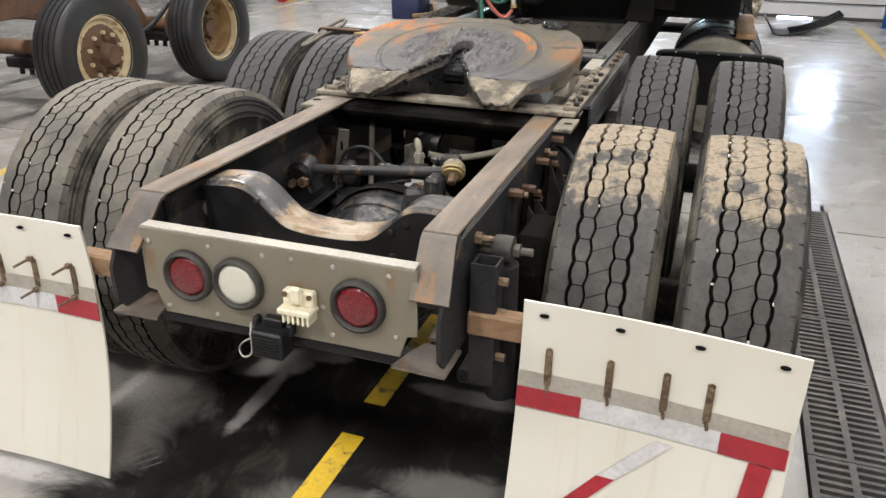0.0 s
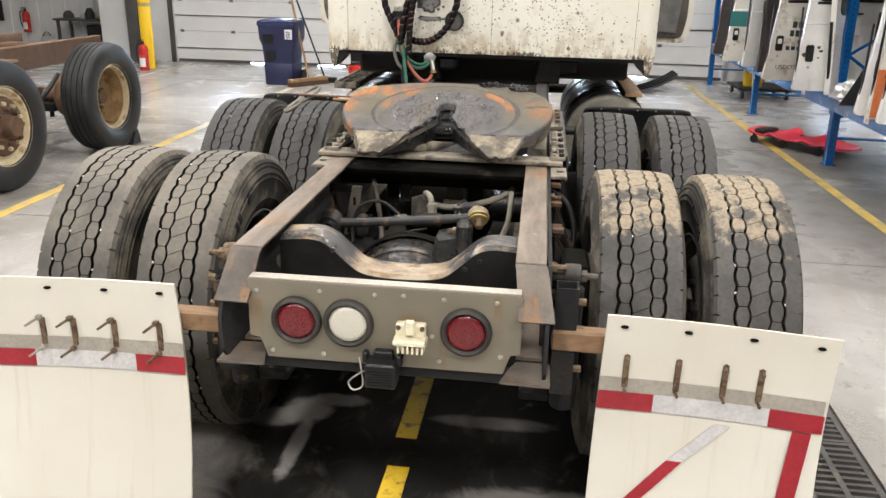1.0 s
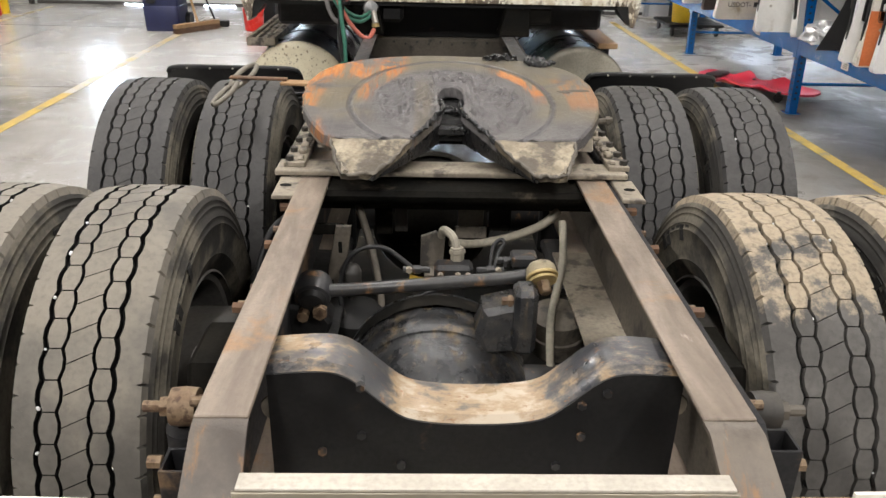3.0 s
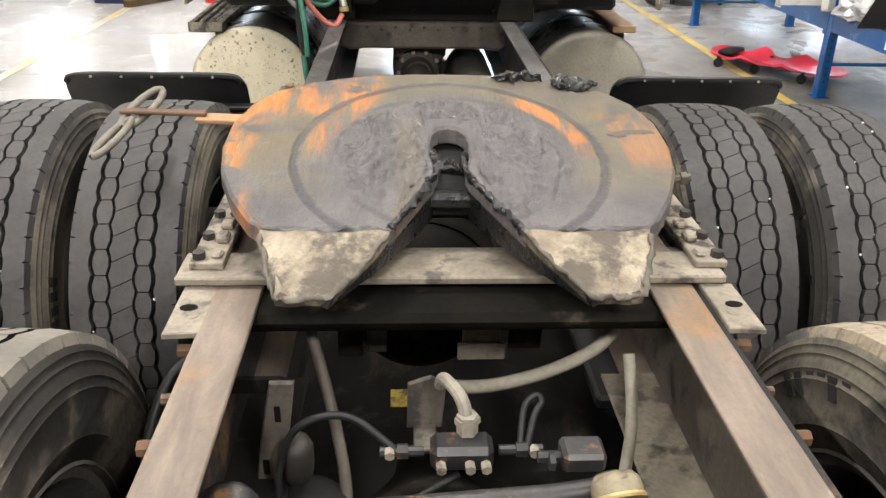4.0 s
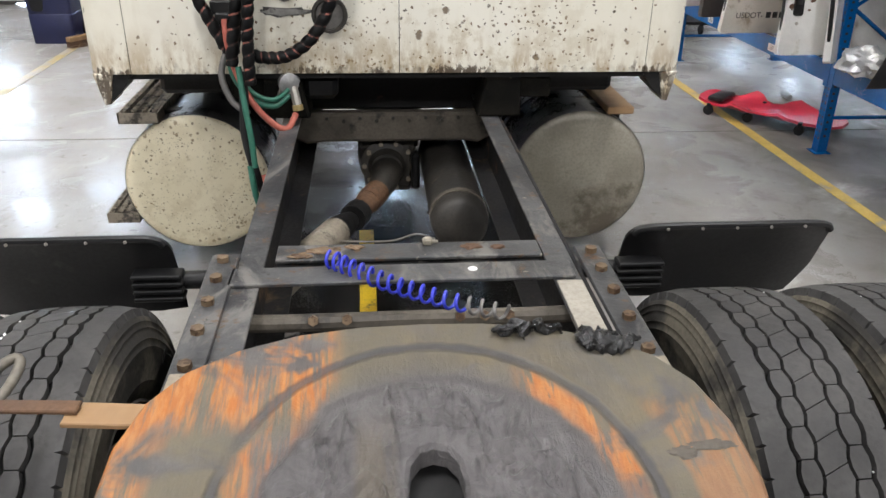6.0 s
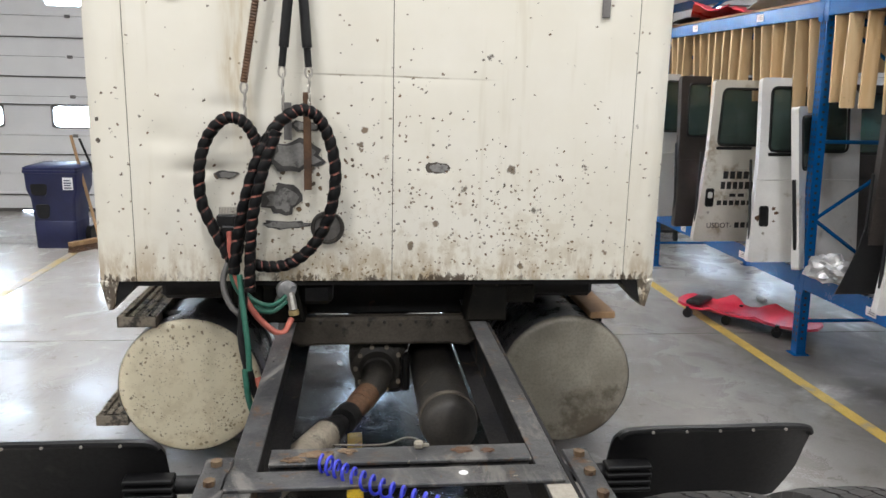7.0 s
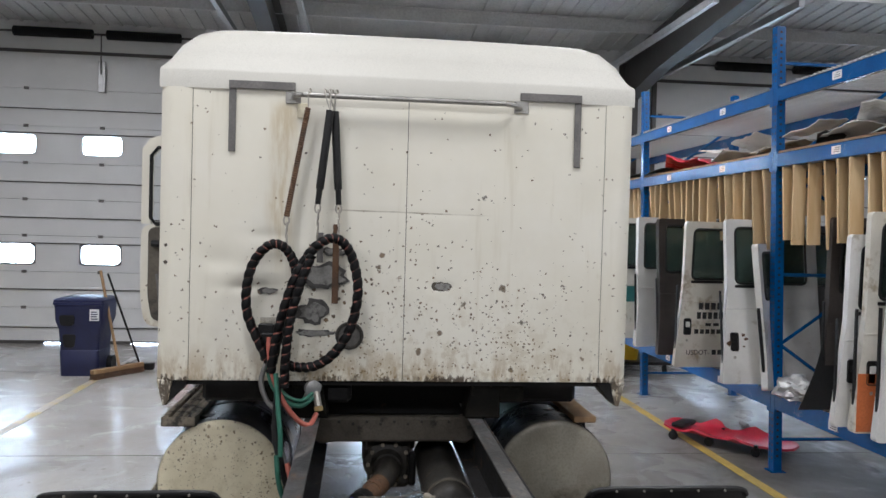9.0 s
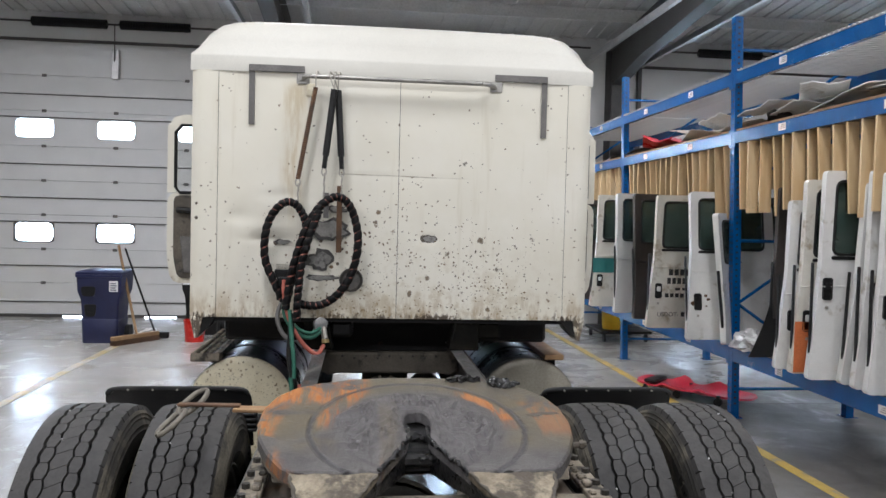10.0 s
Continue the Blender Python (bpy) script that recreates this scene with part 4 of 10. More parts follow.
for cx in (-6.8, -1.4, 3.9):
    bm = B()
    w = 0.1
    y1 = WALL_Y - 0.01
    for dx0, dx1, y0 in ((-w, w, y1 - 0.02), (-w, w, y1 - 0.36), (-0.006, 0.006, y1 - 0.34)):
        box(bm, cx + dx0, cx + dx1, y0, y0 + 0.02 if dx1 == w else y1 - 0.02, 0, 4.0 if y0 < y1 - 0.1 else 4.6)
    prism(bm, [(y1 - 0.02, roof_z(y1) - 0.2), (YB, roof_z(YB) - 0.2), (YB, roof_z(YB) - 0.6), (y1 - 1.6, roof_z(y1 - 1.6) - 0.72), (y1 - 0.36, 3.95), (y1 - 0.02, 3.95)], cx - 0.006, cx + 0.006, 'x')
    prism(bm, [(YB, roof_z(YB) - 0.6), (y1 - 1.6, roof_z(y1 - 1.6) - 0.72), (y1 - 0.36, 3.95), (y1 - 0.36, 3.93), (y1 - 1.6, roof_z(y1 - 1.6) - 0.745), (YB, roof_z(YB) - 0.62)], cx - w, cx + w, 'x')
    prism(bm, [(YB, roof_z(YB) - 0.19), (y1, roof_z(y1) - 0.19), (y1, roof_z(y1) - 0.21), (YB, roof_z(YB) - 0.21)], cx - w, cx + w, 'x')
    tagged(structure("roof_frame", bm, M_STEEL, "dark tapered steel roof frame and column", "roof beam"), group="roof frames")


def overhead_door(i, x0, x1):
    d = thing("overhead_door_%d" % i, (x0, WALL_Y, 0), "white sectional overhead door with small rounded windows", "overhead door", "overhead doors")
    d["kind"] = "structure"
    cx = (x0 + x1) / 2
    seams = [0.045, 0.54, 1.07, 1.605, 2.14, 2.675, 3.22, 3.77, DOOR_H + 0.02]
    struts = [0.25, 0.816, 1.5, 1.876, 2.4, 3.125, 3.48]
    wins = [cx - 1.225, cx, cx + 1.225]
    for k, (z0, z1) in enumerate(zip(seams, seams[1:])):
        bm = B()
        za, zb, f = z0 + 0.003, z1 - 0.003, WALL_Y + 0.06
        lights = wins if k in (2, 5) else []
        if lights:
            wz0, wz1, hw = (1.19, 1.475, 0.285) if k == 2 else (2.81, 3.095, 0.285)
            box(bm, x0, x1, f, f + 0.05, za, wz0)
            box(bm, x0, x1, f, f + 0.05, wz1, zb)
            xs = [x0] + [v for w in wins for v in (w - hw, w + hw)] + [x1]
            for a, b in zip(xs[::2], xs[1::2]):
                box(bm, a, b, f, f + 0.05, wz0, wz1)
        else:
            box(bm, x0, x1, f, f + 0.05, za, zb)
        for r in range(1, 8):
            zr = za + (zb - za) * r / 8
            if not lights:
                box(bm, x0, x1, f - 0.003, f + 0.002, zr - 0.003, zr + 0.003)
        section = part("door_section", bm, M_OVERHEAD, d)
        bm = B()
        box(bm, x0, x1, f + 0.052, f + 0.06, z0 - 0.03, z0 + 0.03)
        part("seam_seal", bm, M_STEEL, section)
        for w in lights:
            bm = B()
            c = 0.07
            out = [(w - hw, wz0 + c), (w - hw + c * 0.3, wz0 + c * 0.3), (w - hw + c, wz0), (w + hw - c, wz0), (w + hw - c * 0.3, wz0 + c * 0.3), (w + hw, wz0 + c),
                   (w + hw, wz1 - c), (w + hw - c * 0.3, wz1 - c * 0.3), (w + hw - c, wz1), (w - hw + c, wz1), (w - hw + c * 0.3, wz1 - c * 0.3), (w - hw, wz1 - c)]
            big = [(w - hw - 0.02, wz0 - 0.02), (w + hw + 0.02, wz0 - 0.02), (w + hw + 0.02, wz1 + 0.015), (w - hw - 0.02, wz1 + 0.015)]
            vo = [[bm.verts.new((p[0], f - 0.008, p[1])) for p in out], [bm.verts.new((p[0], f + 0.03, p[1])) for p in out]]
            ring = []
            for p in out:
                dx, dz = p[0] - w, p[1] - (wz0 + wz1) / 2
                f_ = 1 / max(abs(dx) / (hw + 0.02), abs(dz) / ((wz1 - wz0) / 2 + 0.02))
                q = (w + dx * f_, (wz0 + wz1) / 2 + dz * f_)
                ring.append(bm.verts.new((q[0], f - 0.008, q[1])))
            n = len(out)
            for j in range(n):
                k2 = (j + 1) % n
                bm.faces.new((vo[0][j], vo[0][k2], ring[k2], ring[j]))
                bm.faces.new((vo[0][j], vo[1][j], vo[1][k2], vo[0][k2]))
            part("window_frame", bm, M_DARKGREY if k == 2 else M_OVERHEAD, section)
            bm = B()
            prism(bm, out, f + 0.02, f + 0.026, 'y')
            pane = part("pane", bm, M_PANE, section, "small clear window pane")
            pane.visible_shadow = False
        for zs in [q for q in struts if z0 <= q < z1]:
            bm = B()
            box(bm, x0, x1, f - 0.028, f, zs, zs + 0.028, 0.004)
            part("strut", bm, M_OVERHEAD, section)
            # dark strip painted in as the shadow below the strut
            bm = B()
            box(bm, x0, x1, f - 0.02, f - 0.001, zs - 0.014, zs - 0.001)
            part("strut_shadow", bm, M_STEEL, section)
        if k > 0:
            for hx in (x0 + 0.12, cx - 1.08, cx, cx + 1.08, x1 - 0.12):
                bm = B()
                box(bm, hx - 0.035, hx + 0.035, f - 0.02, f, z0 - 0.022, z0 + 0.022, 0.004)
                part("hinge", bm, M_DARKGREY, section)
    for a, b in ((x0, cx - 0.8), (cx - 0.3, cx + 0.45), (cx + 0.95, x1)):
        bm = B()
        box(bm, a, b, WALL_Y + 0.055, WALL_Y + 0.115, 0.0, 0.05, 0.006)
        part("bottom_seal", bm, M_STEEL, d, "dark rubber bottom seal")
    # tracks beside and above
    for tx in (x0 - 0.03, x1 + 0.03):
        bm = B()
        box(bm, tx - 0.03, tx + 0.03, WALL_Y - 0.09, WALL_Y - 0.01, 0, DOOR_H)
        part("track", bm, M_STEEL if tx < x0 else M_GALV, d)
        bm = B()
        box(bm, tx - 0.03, tx + 0.03, WALL_Y - 4.2, WALL_Y - 0.01, DOOR_H - 0.02, DOOR_H + 0.06)
        part("overhead_track", bm, M_GALV, d)
    bm = B()
    rod(bm, (x0 - 0.1, WALL_Y - 0.12, 4.56), (x1 + 0.1, WALL_Y - 0.12, 4.56), 0.016)
    part("spring_shaft", bm, M_STEEL, d)
    for a, b in ((cx - 1.2, cx - 0.1), (cx + 0.1, cx + 1.15)):
        bm = B()
        for j in range(44):
            u = a + (b - a) * j / 44
            lathe(bm, [(0.062, 0), (0.074, (b - a) / 88), (0.062, (b - a) / 44)], Matrix.Translation((u, WALL_Y - 0.12, 4.56)) @ X90, 12)
        part("torsion_spring", bm, M_PLASTIC, d)
    bm = B()
    box(bm, x0, x1, WALL_Y - 0.01, WALL_Y - 0.004, DOOR_H - 0.02, DOOR_H + 0.03)
    part("header_seal", bm, M_STEEL, d)
    bm = B()
    box(bm, cx - 0.05, cx + 0.05, WALL_Y - 0.03, WALL_Y + 0.05, 3.74, 4.2, 0.006)
    part("lift_bracket", bm, M_GALV, d)
    bm = B()
    rod(bm, (cx, WALL_Y - 0.06, 4.0), (cx, WALL_Y - 0.06, 4.56), 0.008, seg=6)
    part("lift_rod", bm, M_STEEL, d)
    return d


for i, (a, b) in enumerate(DOORS):
    overhead_door(i + 1, a, b)
bm = B()
box(bm, -14, 14, WALL_Y + 2.6, WALL_Y + 2.65, -0.1, 6)
solid("backdrop", bm, M_DAYLIGHT, "bright daylight outside the door windows", "backdrop", "structure")


# ---------------- the truck ----------------
truck = thing("semi_truck", (0, 0, 0), "old cream road tractor with bare frame and open doors", "truck")
RAIL_Z, RAIL_LOW, R_OUT, R_IN, RO = 0.915, 0.64, 0.425, 0.343, -0.01
AXLES, TYRE_R = (0.78, 1.985), 0.506


def sided(pts, s):
    return [(p[0] * s, *p[1:]) for p in pts]


def frame_rail(s):
    bm = B()
    box(bm, s * R_IN + RO, s * R_OUT + RO, 0.1, 2.0, RAIL_Z - 0.009, RAIL_Z, 0.002)
    # flange bent down at the tail
    rows = []
    for y, z, a, b in ((0.1, RAIL_Z - 0.004, R_IN, R_OUT), (0.075, 0.905, R_IN + 0.001, R_OUT + 0.002), (-0.025, 0.818, 0.35, 0.44), (-0.036, 0.808, 0.352, 0.442)):
        o = RO * max(0.0, min(1.0, y / 0.1))
        rows.append([(s * a + o, y, z), (s * (a + b) / 2 + o, y, z), (s * b + o, y, z)])
    tail = B()
    sheet(tail, rows, 0.008)
    rail = part("frame_rail", bm, M_RAIL, truck, "dusty brown steel frame rail with bent-down tail")
    part("rail_tail", tail, M_TAIL, rail, "dark brown-grey bent-down tail with rusty edges")
    bm = B()
    box(bm, s * (R_IN + 0.014) + RO, s * R_OUT + RO, 2.0, 6.4, RAIL_Z - 0.009, RAIL_Z - 0.001, 0.002)
    part("front_flange", bm, M_GREYRAIL, rail, "scuffed grey flange of the rail")
    bm = B()
    prism(bm, [(0.1, RAIL_Z - 0.008), (-0.022, 0.812), (-0.05, 0.76), (-0.045, 0.67), (-0.01, 0.632), (6.4, 0.632), (6.4, RAIL_Z - 0.008)], s * (R_OUT - 0.006), s * (R_OUT + 0.004), 'x')
    part("web", bm, M_WEB, rail)
    bm = B()
    box(bm, s * (R_IN + 0.005), s * R_OUT, 0.1, 2.0, RAIL_LOW - 0.009, RAIL_LOW)
    part("lower_flange", bm, M_RAIL, rail)
    bm = B()
    box(bm, s * (R_IN + 0.005), s * R_OUT, 2.0, 6.4, RAIL_LOW - 0.009, RAIL_LOW)
    part("front_lower_flange", bm, M_WEB, rail, "dark grimy lower flange of the rail")
    bm = B()
    prism(bm, sided([(0.312, -0.045), (0.44, -0.05), (0.44, 0.07), (0.35, 0.07), (0.33, 0.02)], s), 0.633, 0.641, 'z')
    part("tail_foot", bm, M_TAIL, rail, "rusty turned-in foot of the rail end")
    # inner liner, dusty; the left one's shade is put into a darker material
    bm = B()
    box(bm, s * (R_OUT - 0.016), s * (R_OUT - 0.007), 0.16, 2.0, 0.65, RAIL_Z - 0.01)
    part("liner", bm, M_GRIME if s > 0 else M_WEB, rail)
    bm = B()
    prism(bm, sided([(0.43, 0.6), (0.325, 0.6), (0.3, 0.66), (0.3, 1.29), (0.43, 1.29)], s), 0.644, 0.653, 'z', 0.002)
    # left plate in black, for the shade inside that rail
    part("gusset_plate", bm, M_DUSTY if s > 0 else M_BLACK, rail, "dusty plate along the lower flange")
    for y, z in ((0.2, 0.87), (0.2, 0.79), (0.55, 0.86), (0.75, 0.78), (0.95, 0.86), (1.15, 0.72), (0.36, 0.72)):
        bm = B()
        rod(bm, (s * (R_OUT + 0.004), y, z), (s * (R_OUT + 0.02), y, z), 0.016, seg=6)
        rod(bm, (s * (R_OUT + 0.02), y, z), (s * (R_OUT + 0.045), y, z), 0.009, seg=8)
        part("bolt", bm, M_BOLT, rail)
    return rail


for s in (-1, 1):
    frame_rail(s)

# rear crossmember with a dropped middle
CM = [(-0.36, 0.89), (-0.27, 0.896), (-0.22, 0.882), (-0.165, 0.834), (-0.125, 0.803), (-0.07, 0.791), (0, 0.788), (0.07, 0.791), (0.125, 0.803), (0.165, 0.834), (0.22, 0.882), (0.27, 0.896), (0.36, 0.89)]
path = [Vector((x, 0, z)) for x, z in CM]
path = [Vector((p.x, 0, p.z)) for p in smooth_path(path, 4)]
bm = B()
sheet(bm, [[(p.x, 0.27, p.z - 0.012), (p.x, 0.283, p.z - 0.001), (p.x, 0.335, p.z), (p.x, 0.38, p.z - 0.002), (p.x, 0.395, p.z - 0.014)] for p in path], 0.008)
xm = part("rear_crossmember", bm, M_XMEMBER, truck, "flaking dropped crossmember with rusty chips")
bm = B()
sheet(bm, [[(p.x, 0.271, p.z - 0.012), (p.x, 0.271, (p.z + 0.62) / 2), (p.x, 0.275, 0.62)] for p in path], 0.006)
part("web", bm, M_BLACK, xm)
for x, z in ((-0.2, 0.856), (-0.2, 0.756), (0.228, 0.848), (0.186, 0.822), (0.19, 0.756), (-0.27, 0.72), (0.15, 0.69), (-0.13, 0.69)):
    bm = B()
    rod(bm, (x, 0.271, z), (x, 0.258, z), 0.0085, seg=6)
    part("bolt", bm, M_CAST, xm)
# a tan oval on the right; the left disc stands for an opening
for x, z, a, b, mt in ((0.333, 0.82, 0.042, 0.03, M_DUSTY), (-0.345, 0.81, 0.03, 0.028, M_GRIME)):
    bm = B()
    lathe(bm, [(0.001, 0), (1.0, 0), (0.95, 0.004), (0.001, 0.005)], Matrix.Translation((x, 0.2705, z)) @ NEG_Y @ Matrix.Diagonal((a, b, 1, 1)), 20)
    part("cover_plate", bm, mt, xm, "oval dusty disc")

# rear light panel
bm = B()
prism(bm, [(-0.36, 0.862), (0.36, 0.862), (0.36, 0.7), (0.335, 0.695), (0.317, 0.64), (-0.312, 0.64), (-0.332, 0.695), (-0.36, 0.7)], -0.006, 0.0, 'y', 0.001)
panel = part("light_panel", bm, M_PANEL, truck, "dirty tan metal panel with round lamps")
bm = B()
box(bm, -0.355, 0.355, -0.004, 0.03, 0.8625, 0.868, 0.001)
part("panel_lip", bm, M_STRIP, panel, "bright bare lip along the panel top")
bm = B()
box(bm, -0.34, 0.36, 0.006, 0.045, 0.605, 0.638, 0.003)
part("bottom_bar", bm, M_BLACK, panel)
for x, z in ((-0.335, 0.83), (-0.3, 0.66), (-0.165, 0.84), (-0.16, 0.66), (-0.02, 0.84), (0.055, 0.842), (0.16, 0.84), (0.295, 0.84), (0.15, 0.665), (0.31, 0.69), (-0.012, 0.675), (0.13, 0.735)):
    bm = B()
    lathe(bm, [(0.007, 0), (0.0065, 0.003), (0.003, 0.0045), (0, 0.005)], Matrix.Translation((x, -0.006, z)) @ NEG_Y, 8)
    part("screw", bm, M_ZINC, panel)


def round_lamp(name, x, z, mat, label):
    at = Matrix.Translation((x, -0.006, z)) @ NEG_Y
    bm = B()
    lathe(bm, [(0.0, 0.004), (0.043, 0.004), (0.051, 0.009), (0.053, 0.016), (0.057, 0.02), (0.063, 0.018), (0.067, 0.01), (0.067, 0)], at, 40)
    g = part("lamp_grommet", bm, M_DARKGRIME, panel, "black rubber lamp grommet", 60)
    bm = B()
    lathe(bm, [(0, 0.0185), (0.02, 0.018), (0.04, 0.0165), (0.0475, 0.014), (0.051, 0.008)], at, 40)
    part(name, bm, mat, panel, label, 60)


round_lamp("tail_light", -0.229, 0.755, M_REDLENS, "red round tail light lens")
round_lamp("backup_light", -0.09, 0.757, M_CLEARLENS, "frosted clear backup light lens")
round_lamp("tail_light", 0.219, 0.755, M_REDLENS, "red round tail light lens")
bm = B()
box(bm, 0.038, 0.116, -0.03, -0.006, 0.735, 0.775, 0.004)
box(bm, 0.062, 0.092, -0.042, -0.028, 0.745, 0.79, 0.006)
box(bm, 0.034, 0.12, -0.055, -0.006, 0.722, 0.738, 0.004)
part("plate_lamp", bm, M_LAMPCREAM, panel, "yellowed cream number plate lamp")
for i in range(6):
    x = 0.045 + i * 0.0125
    bm = B()
    box(bm, x, x + 0.006, -0.05, -0.006, 0.7, 0.7235, 0.001)
    part("lamp_rib", bm, M_LAMPCREAM, panel)
for x in (0.046, 0.108):
    bm = B()
    rod(bm, (x, -0.03, 0.765), (x, -0.034, 0.765), 0.0065, seg=8)
    part("lamp_screw", bm, M_RUST, panel)
bm = B()
box(bm, -0.038, 0.044, -0.062, -0.004, 0.598, 0.668, 0.005)
box(bm, -0.05, -0.036, -0.03, -0.006, 0.655, 0.685, 0.003)
box(bm, 0.04, 0.056, -0.03, -0.006, 0.65, 0.68, 0.003)
box(bm, -0.02, 0.03, -0.03, -0.004, 0.665, 0.69, 0.003)
part("buzzer_box", bm, M_PLASTIC, panel, "black ribbed reversing buzzer")
for i in range(7):
    bm = B()
    box(bm, -0.03, 0.036, -0.066, -0.0615, 0.606 + i * 0.0078, 0.6095 + i * 0.0078)
    part("buzzer_rib", bm, M_PLASTIC, panel)
bm = B()
tube(bm, smooth_path([(-0.03, -0.03, 0.64), (-0.06, -0.05, 0.63), (-0.085, -0.04, 0.6), (-0.07, -0.05, 0.585), (-0.045, -0.05, 0.6), (-0.05, -0.04, 0.64), (-0.06, -0.02, 0.665)]), 0.0025, 5)
part("wire", bm, M_ZINC, panel)


def mud_flap(s):
    x0, x1 = (0.58, 1.165)
    bm = B()
    rows = []
    for k in range(13):
        v = k / 12
        z = (0.815 if s < 0 else 0.797) - v * 0.74
        y = 0.03 + 0.025 * math.sin(v * 2.9) - 0.09 * v * v + (0.04 if s > 0 else 0.0)
        row = []
        for j in range(9):
            u = j / 8
            x = x0 + (x1 - x0) * u - 0.02 * v * (1 - u)
            row.append((s * x, y + 0.014 * math.sin(u * 3.1 + 0.4) * (1 - 0.3 * v), z - (0.022 * u if s > 0 else 0.012 * u)))
        rows.append(row)

    def at(u, v, off):
        i, j = v * 12, u * 8
        a, b = min(int(i), 11), min(int(j), 7)
        fi, fj = i - a, j - b
        p = Vector((0, 0, 0))
        for di, dj, w in ((0, 0, (1 - fi) * (1 - fj)), (1, 0, fi * (1 - fj)), (0, 1, (1 - fi) * fj), (1, 1, fi * fj)):
            p += Vector(rows[a + di][b + dj]) * w
        return p + Vector((0, -off, 0))
    sheet(bm, rows, 0.006)
    flap = part("mud_flap", bm, M_FLAP, truck, "scuffed white plastic mud flap with reflective strips")

    def strip(name, mat, u0, u1, v0, v1, off, label=""):
        bm = B()
        n = 6
        sheet(bm, [[at(u0 + (u1 - u0) * i / n, v, off) for v in (v0, (v0 + v1) / 2, v1)] for i in range(n + 1)], 0.0015)
        part(name, bm, mat, flap, label)
    strip("steel_strip", M_STRIP, 0.0, 0.985, 0.246, 0.306, 0.008, "dull steel clamping strip")
    for u0, u1, mt, lb in ((0.0, 0.25, M_RED, "red reflective tape"), (0.25, 0.76, M_SILVER, "silver reflective tape"), (0.76, 0.99, M_RED, "red reflective tape")):
        strip("reflective_tape", mt, u0, u1, 0.302, 0.373, 0.0085 if mt is M_SILVER else 0.0105, lb)
    if s > 0:
        for a, b, mt in (((0.57, 0.395), (0.38, 0.56), M_SILVER), ((0.38, 0.56), (0.12, 0.8), M_RED)):
            bm = B()
            d = 0.035
            sheet(bm, [[at(a[0] - d, a[1] + 0.0, 0.008), at(a[0] + d, a[1], 0.008)], [at(b[0] - d, b[1], 0.008), at(b[0] + d, b[1], 0.008)]], 0.0015)
            part("reflective_tape", bm, mt, flap, "diagonal reflective tape")
        bm = B()
        sheet(bm, [[at(0.87, 0.38, 0.008), at(0.95, 0.38, 0.008)], [at(0.83, 0.7, 0.008), at(0.91, 0.7, 0.008)]], 0.0015)
        part("reflective_tape", bm, M_RED, flap, "upright red reflective tape")
    for i, u in enumerate((0.11, 0.34, 0.545, 0.70)):
        bm = B()
        a, b = at(u, 0.16, 0.0), at(u + 0.004, 0.287, 0.0)
        rod(bm, a, b + Vector((0, -0.004, 0)), 0.006, seg=6)
        m = Matrix.Translation((a + b) / 2)
        box(bm, -0.008, 0.008, -0.012, -0.002, -0.042, 0.042, 0.002, m)
        part("clamp_plate", bm, M_BOLT, flap, "rusty clamp plate")
        for p in (a, b):
            bm = B()
            l = 0.055 if s < 0 else 0.024
            e = p + Vector((-0.4 * l if s < 0 else 0.1 * l, -l, -0.25 * l))
            rod(bm, p, e, 0.0042, seg=6)
            rod(bm, p + (e - p) * 0.2, p + (e - p) * 0.36, 0.009, seg=6)
            part("stud", bm, M_BOLT if (i != 3 or s > 0) else M_ZINC, flap)
    for u in (0.08, 0.36, 0.64, 0.92):
        bm = B()
        p = at(u, 0.041, 0.0075)
        prism(bm, [(p.x + 0.0105 * math.cos(k * math.pi / 5), p.z + 0.0042 * math.sin(k * math.pi / 5)) for k in range(10)], p.y - 0.004, p.y + 0.006, 'y')
        part("slot", bm, M_RECESS_SHADE, flap, "dark slotted hole")
    # the carrying bar and its socket
    bm = B()
    box(bm, s * 0.44, s * 1.12, 0.055 if s < 0 else 0.1, 0.105 if s < 0 else 0.15, 0.665, 0.725, 0.006)
    bar = part("flap_bar", bm, M_FLAPBAR, truck, "brown rusty mud flap carrying bar")
    bm = B()
    x, y = s * 0.475, 0.14
    for a, b, c, d in ((-0.03, 0.03, -0.03, -0.025), (-0.03, 0.03, 0.025, 0.03), (-0.03, -0.025, -0.025, 0.025), (0.025, 0.03, -0.025, 0.025)):
        box(bm, x + a, x + b, y + c, y + d, 0.53, 0.845 if s > 0 else 0.8)
    part("socket_tube", bm, M_WEB, bar, "rusty square socket tube")
    for z in (0.72, 0.6, 0.8):
        bm = B()
        rod(bm, (x + s * 0.03, y - 0.005, z), (x + s * 0.052, y - 0.005, z), 0.011, seg=6)
        part("bolt", bm, M_BOLT, bar)
    return flap


for s in (-1, 1):
    mud_flap(s)


# wheels: tyre carcass, tread blocks, rim
def tread_radius(u):
    return TYRE_R - 0.28 * u * u - (0.006 if abs(u) > 0.119 else 0)


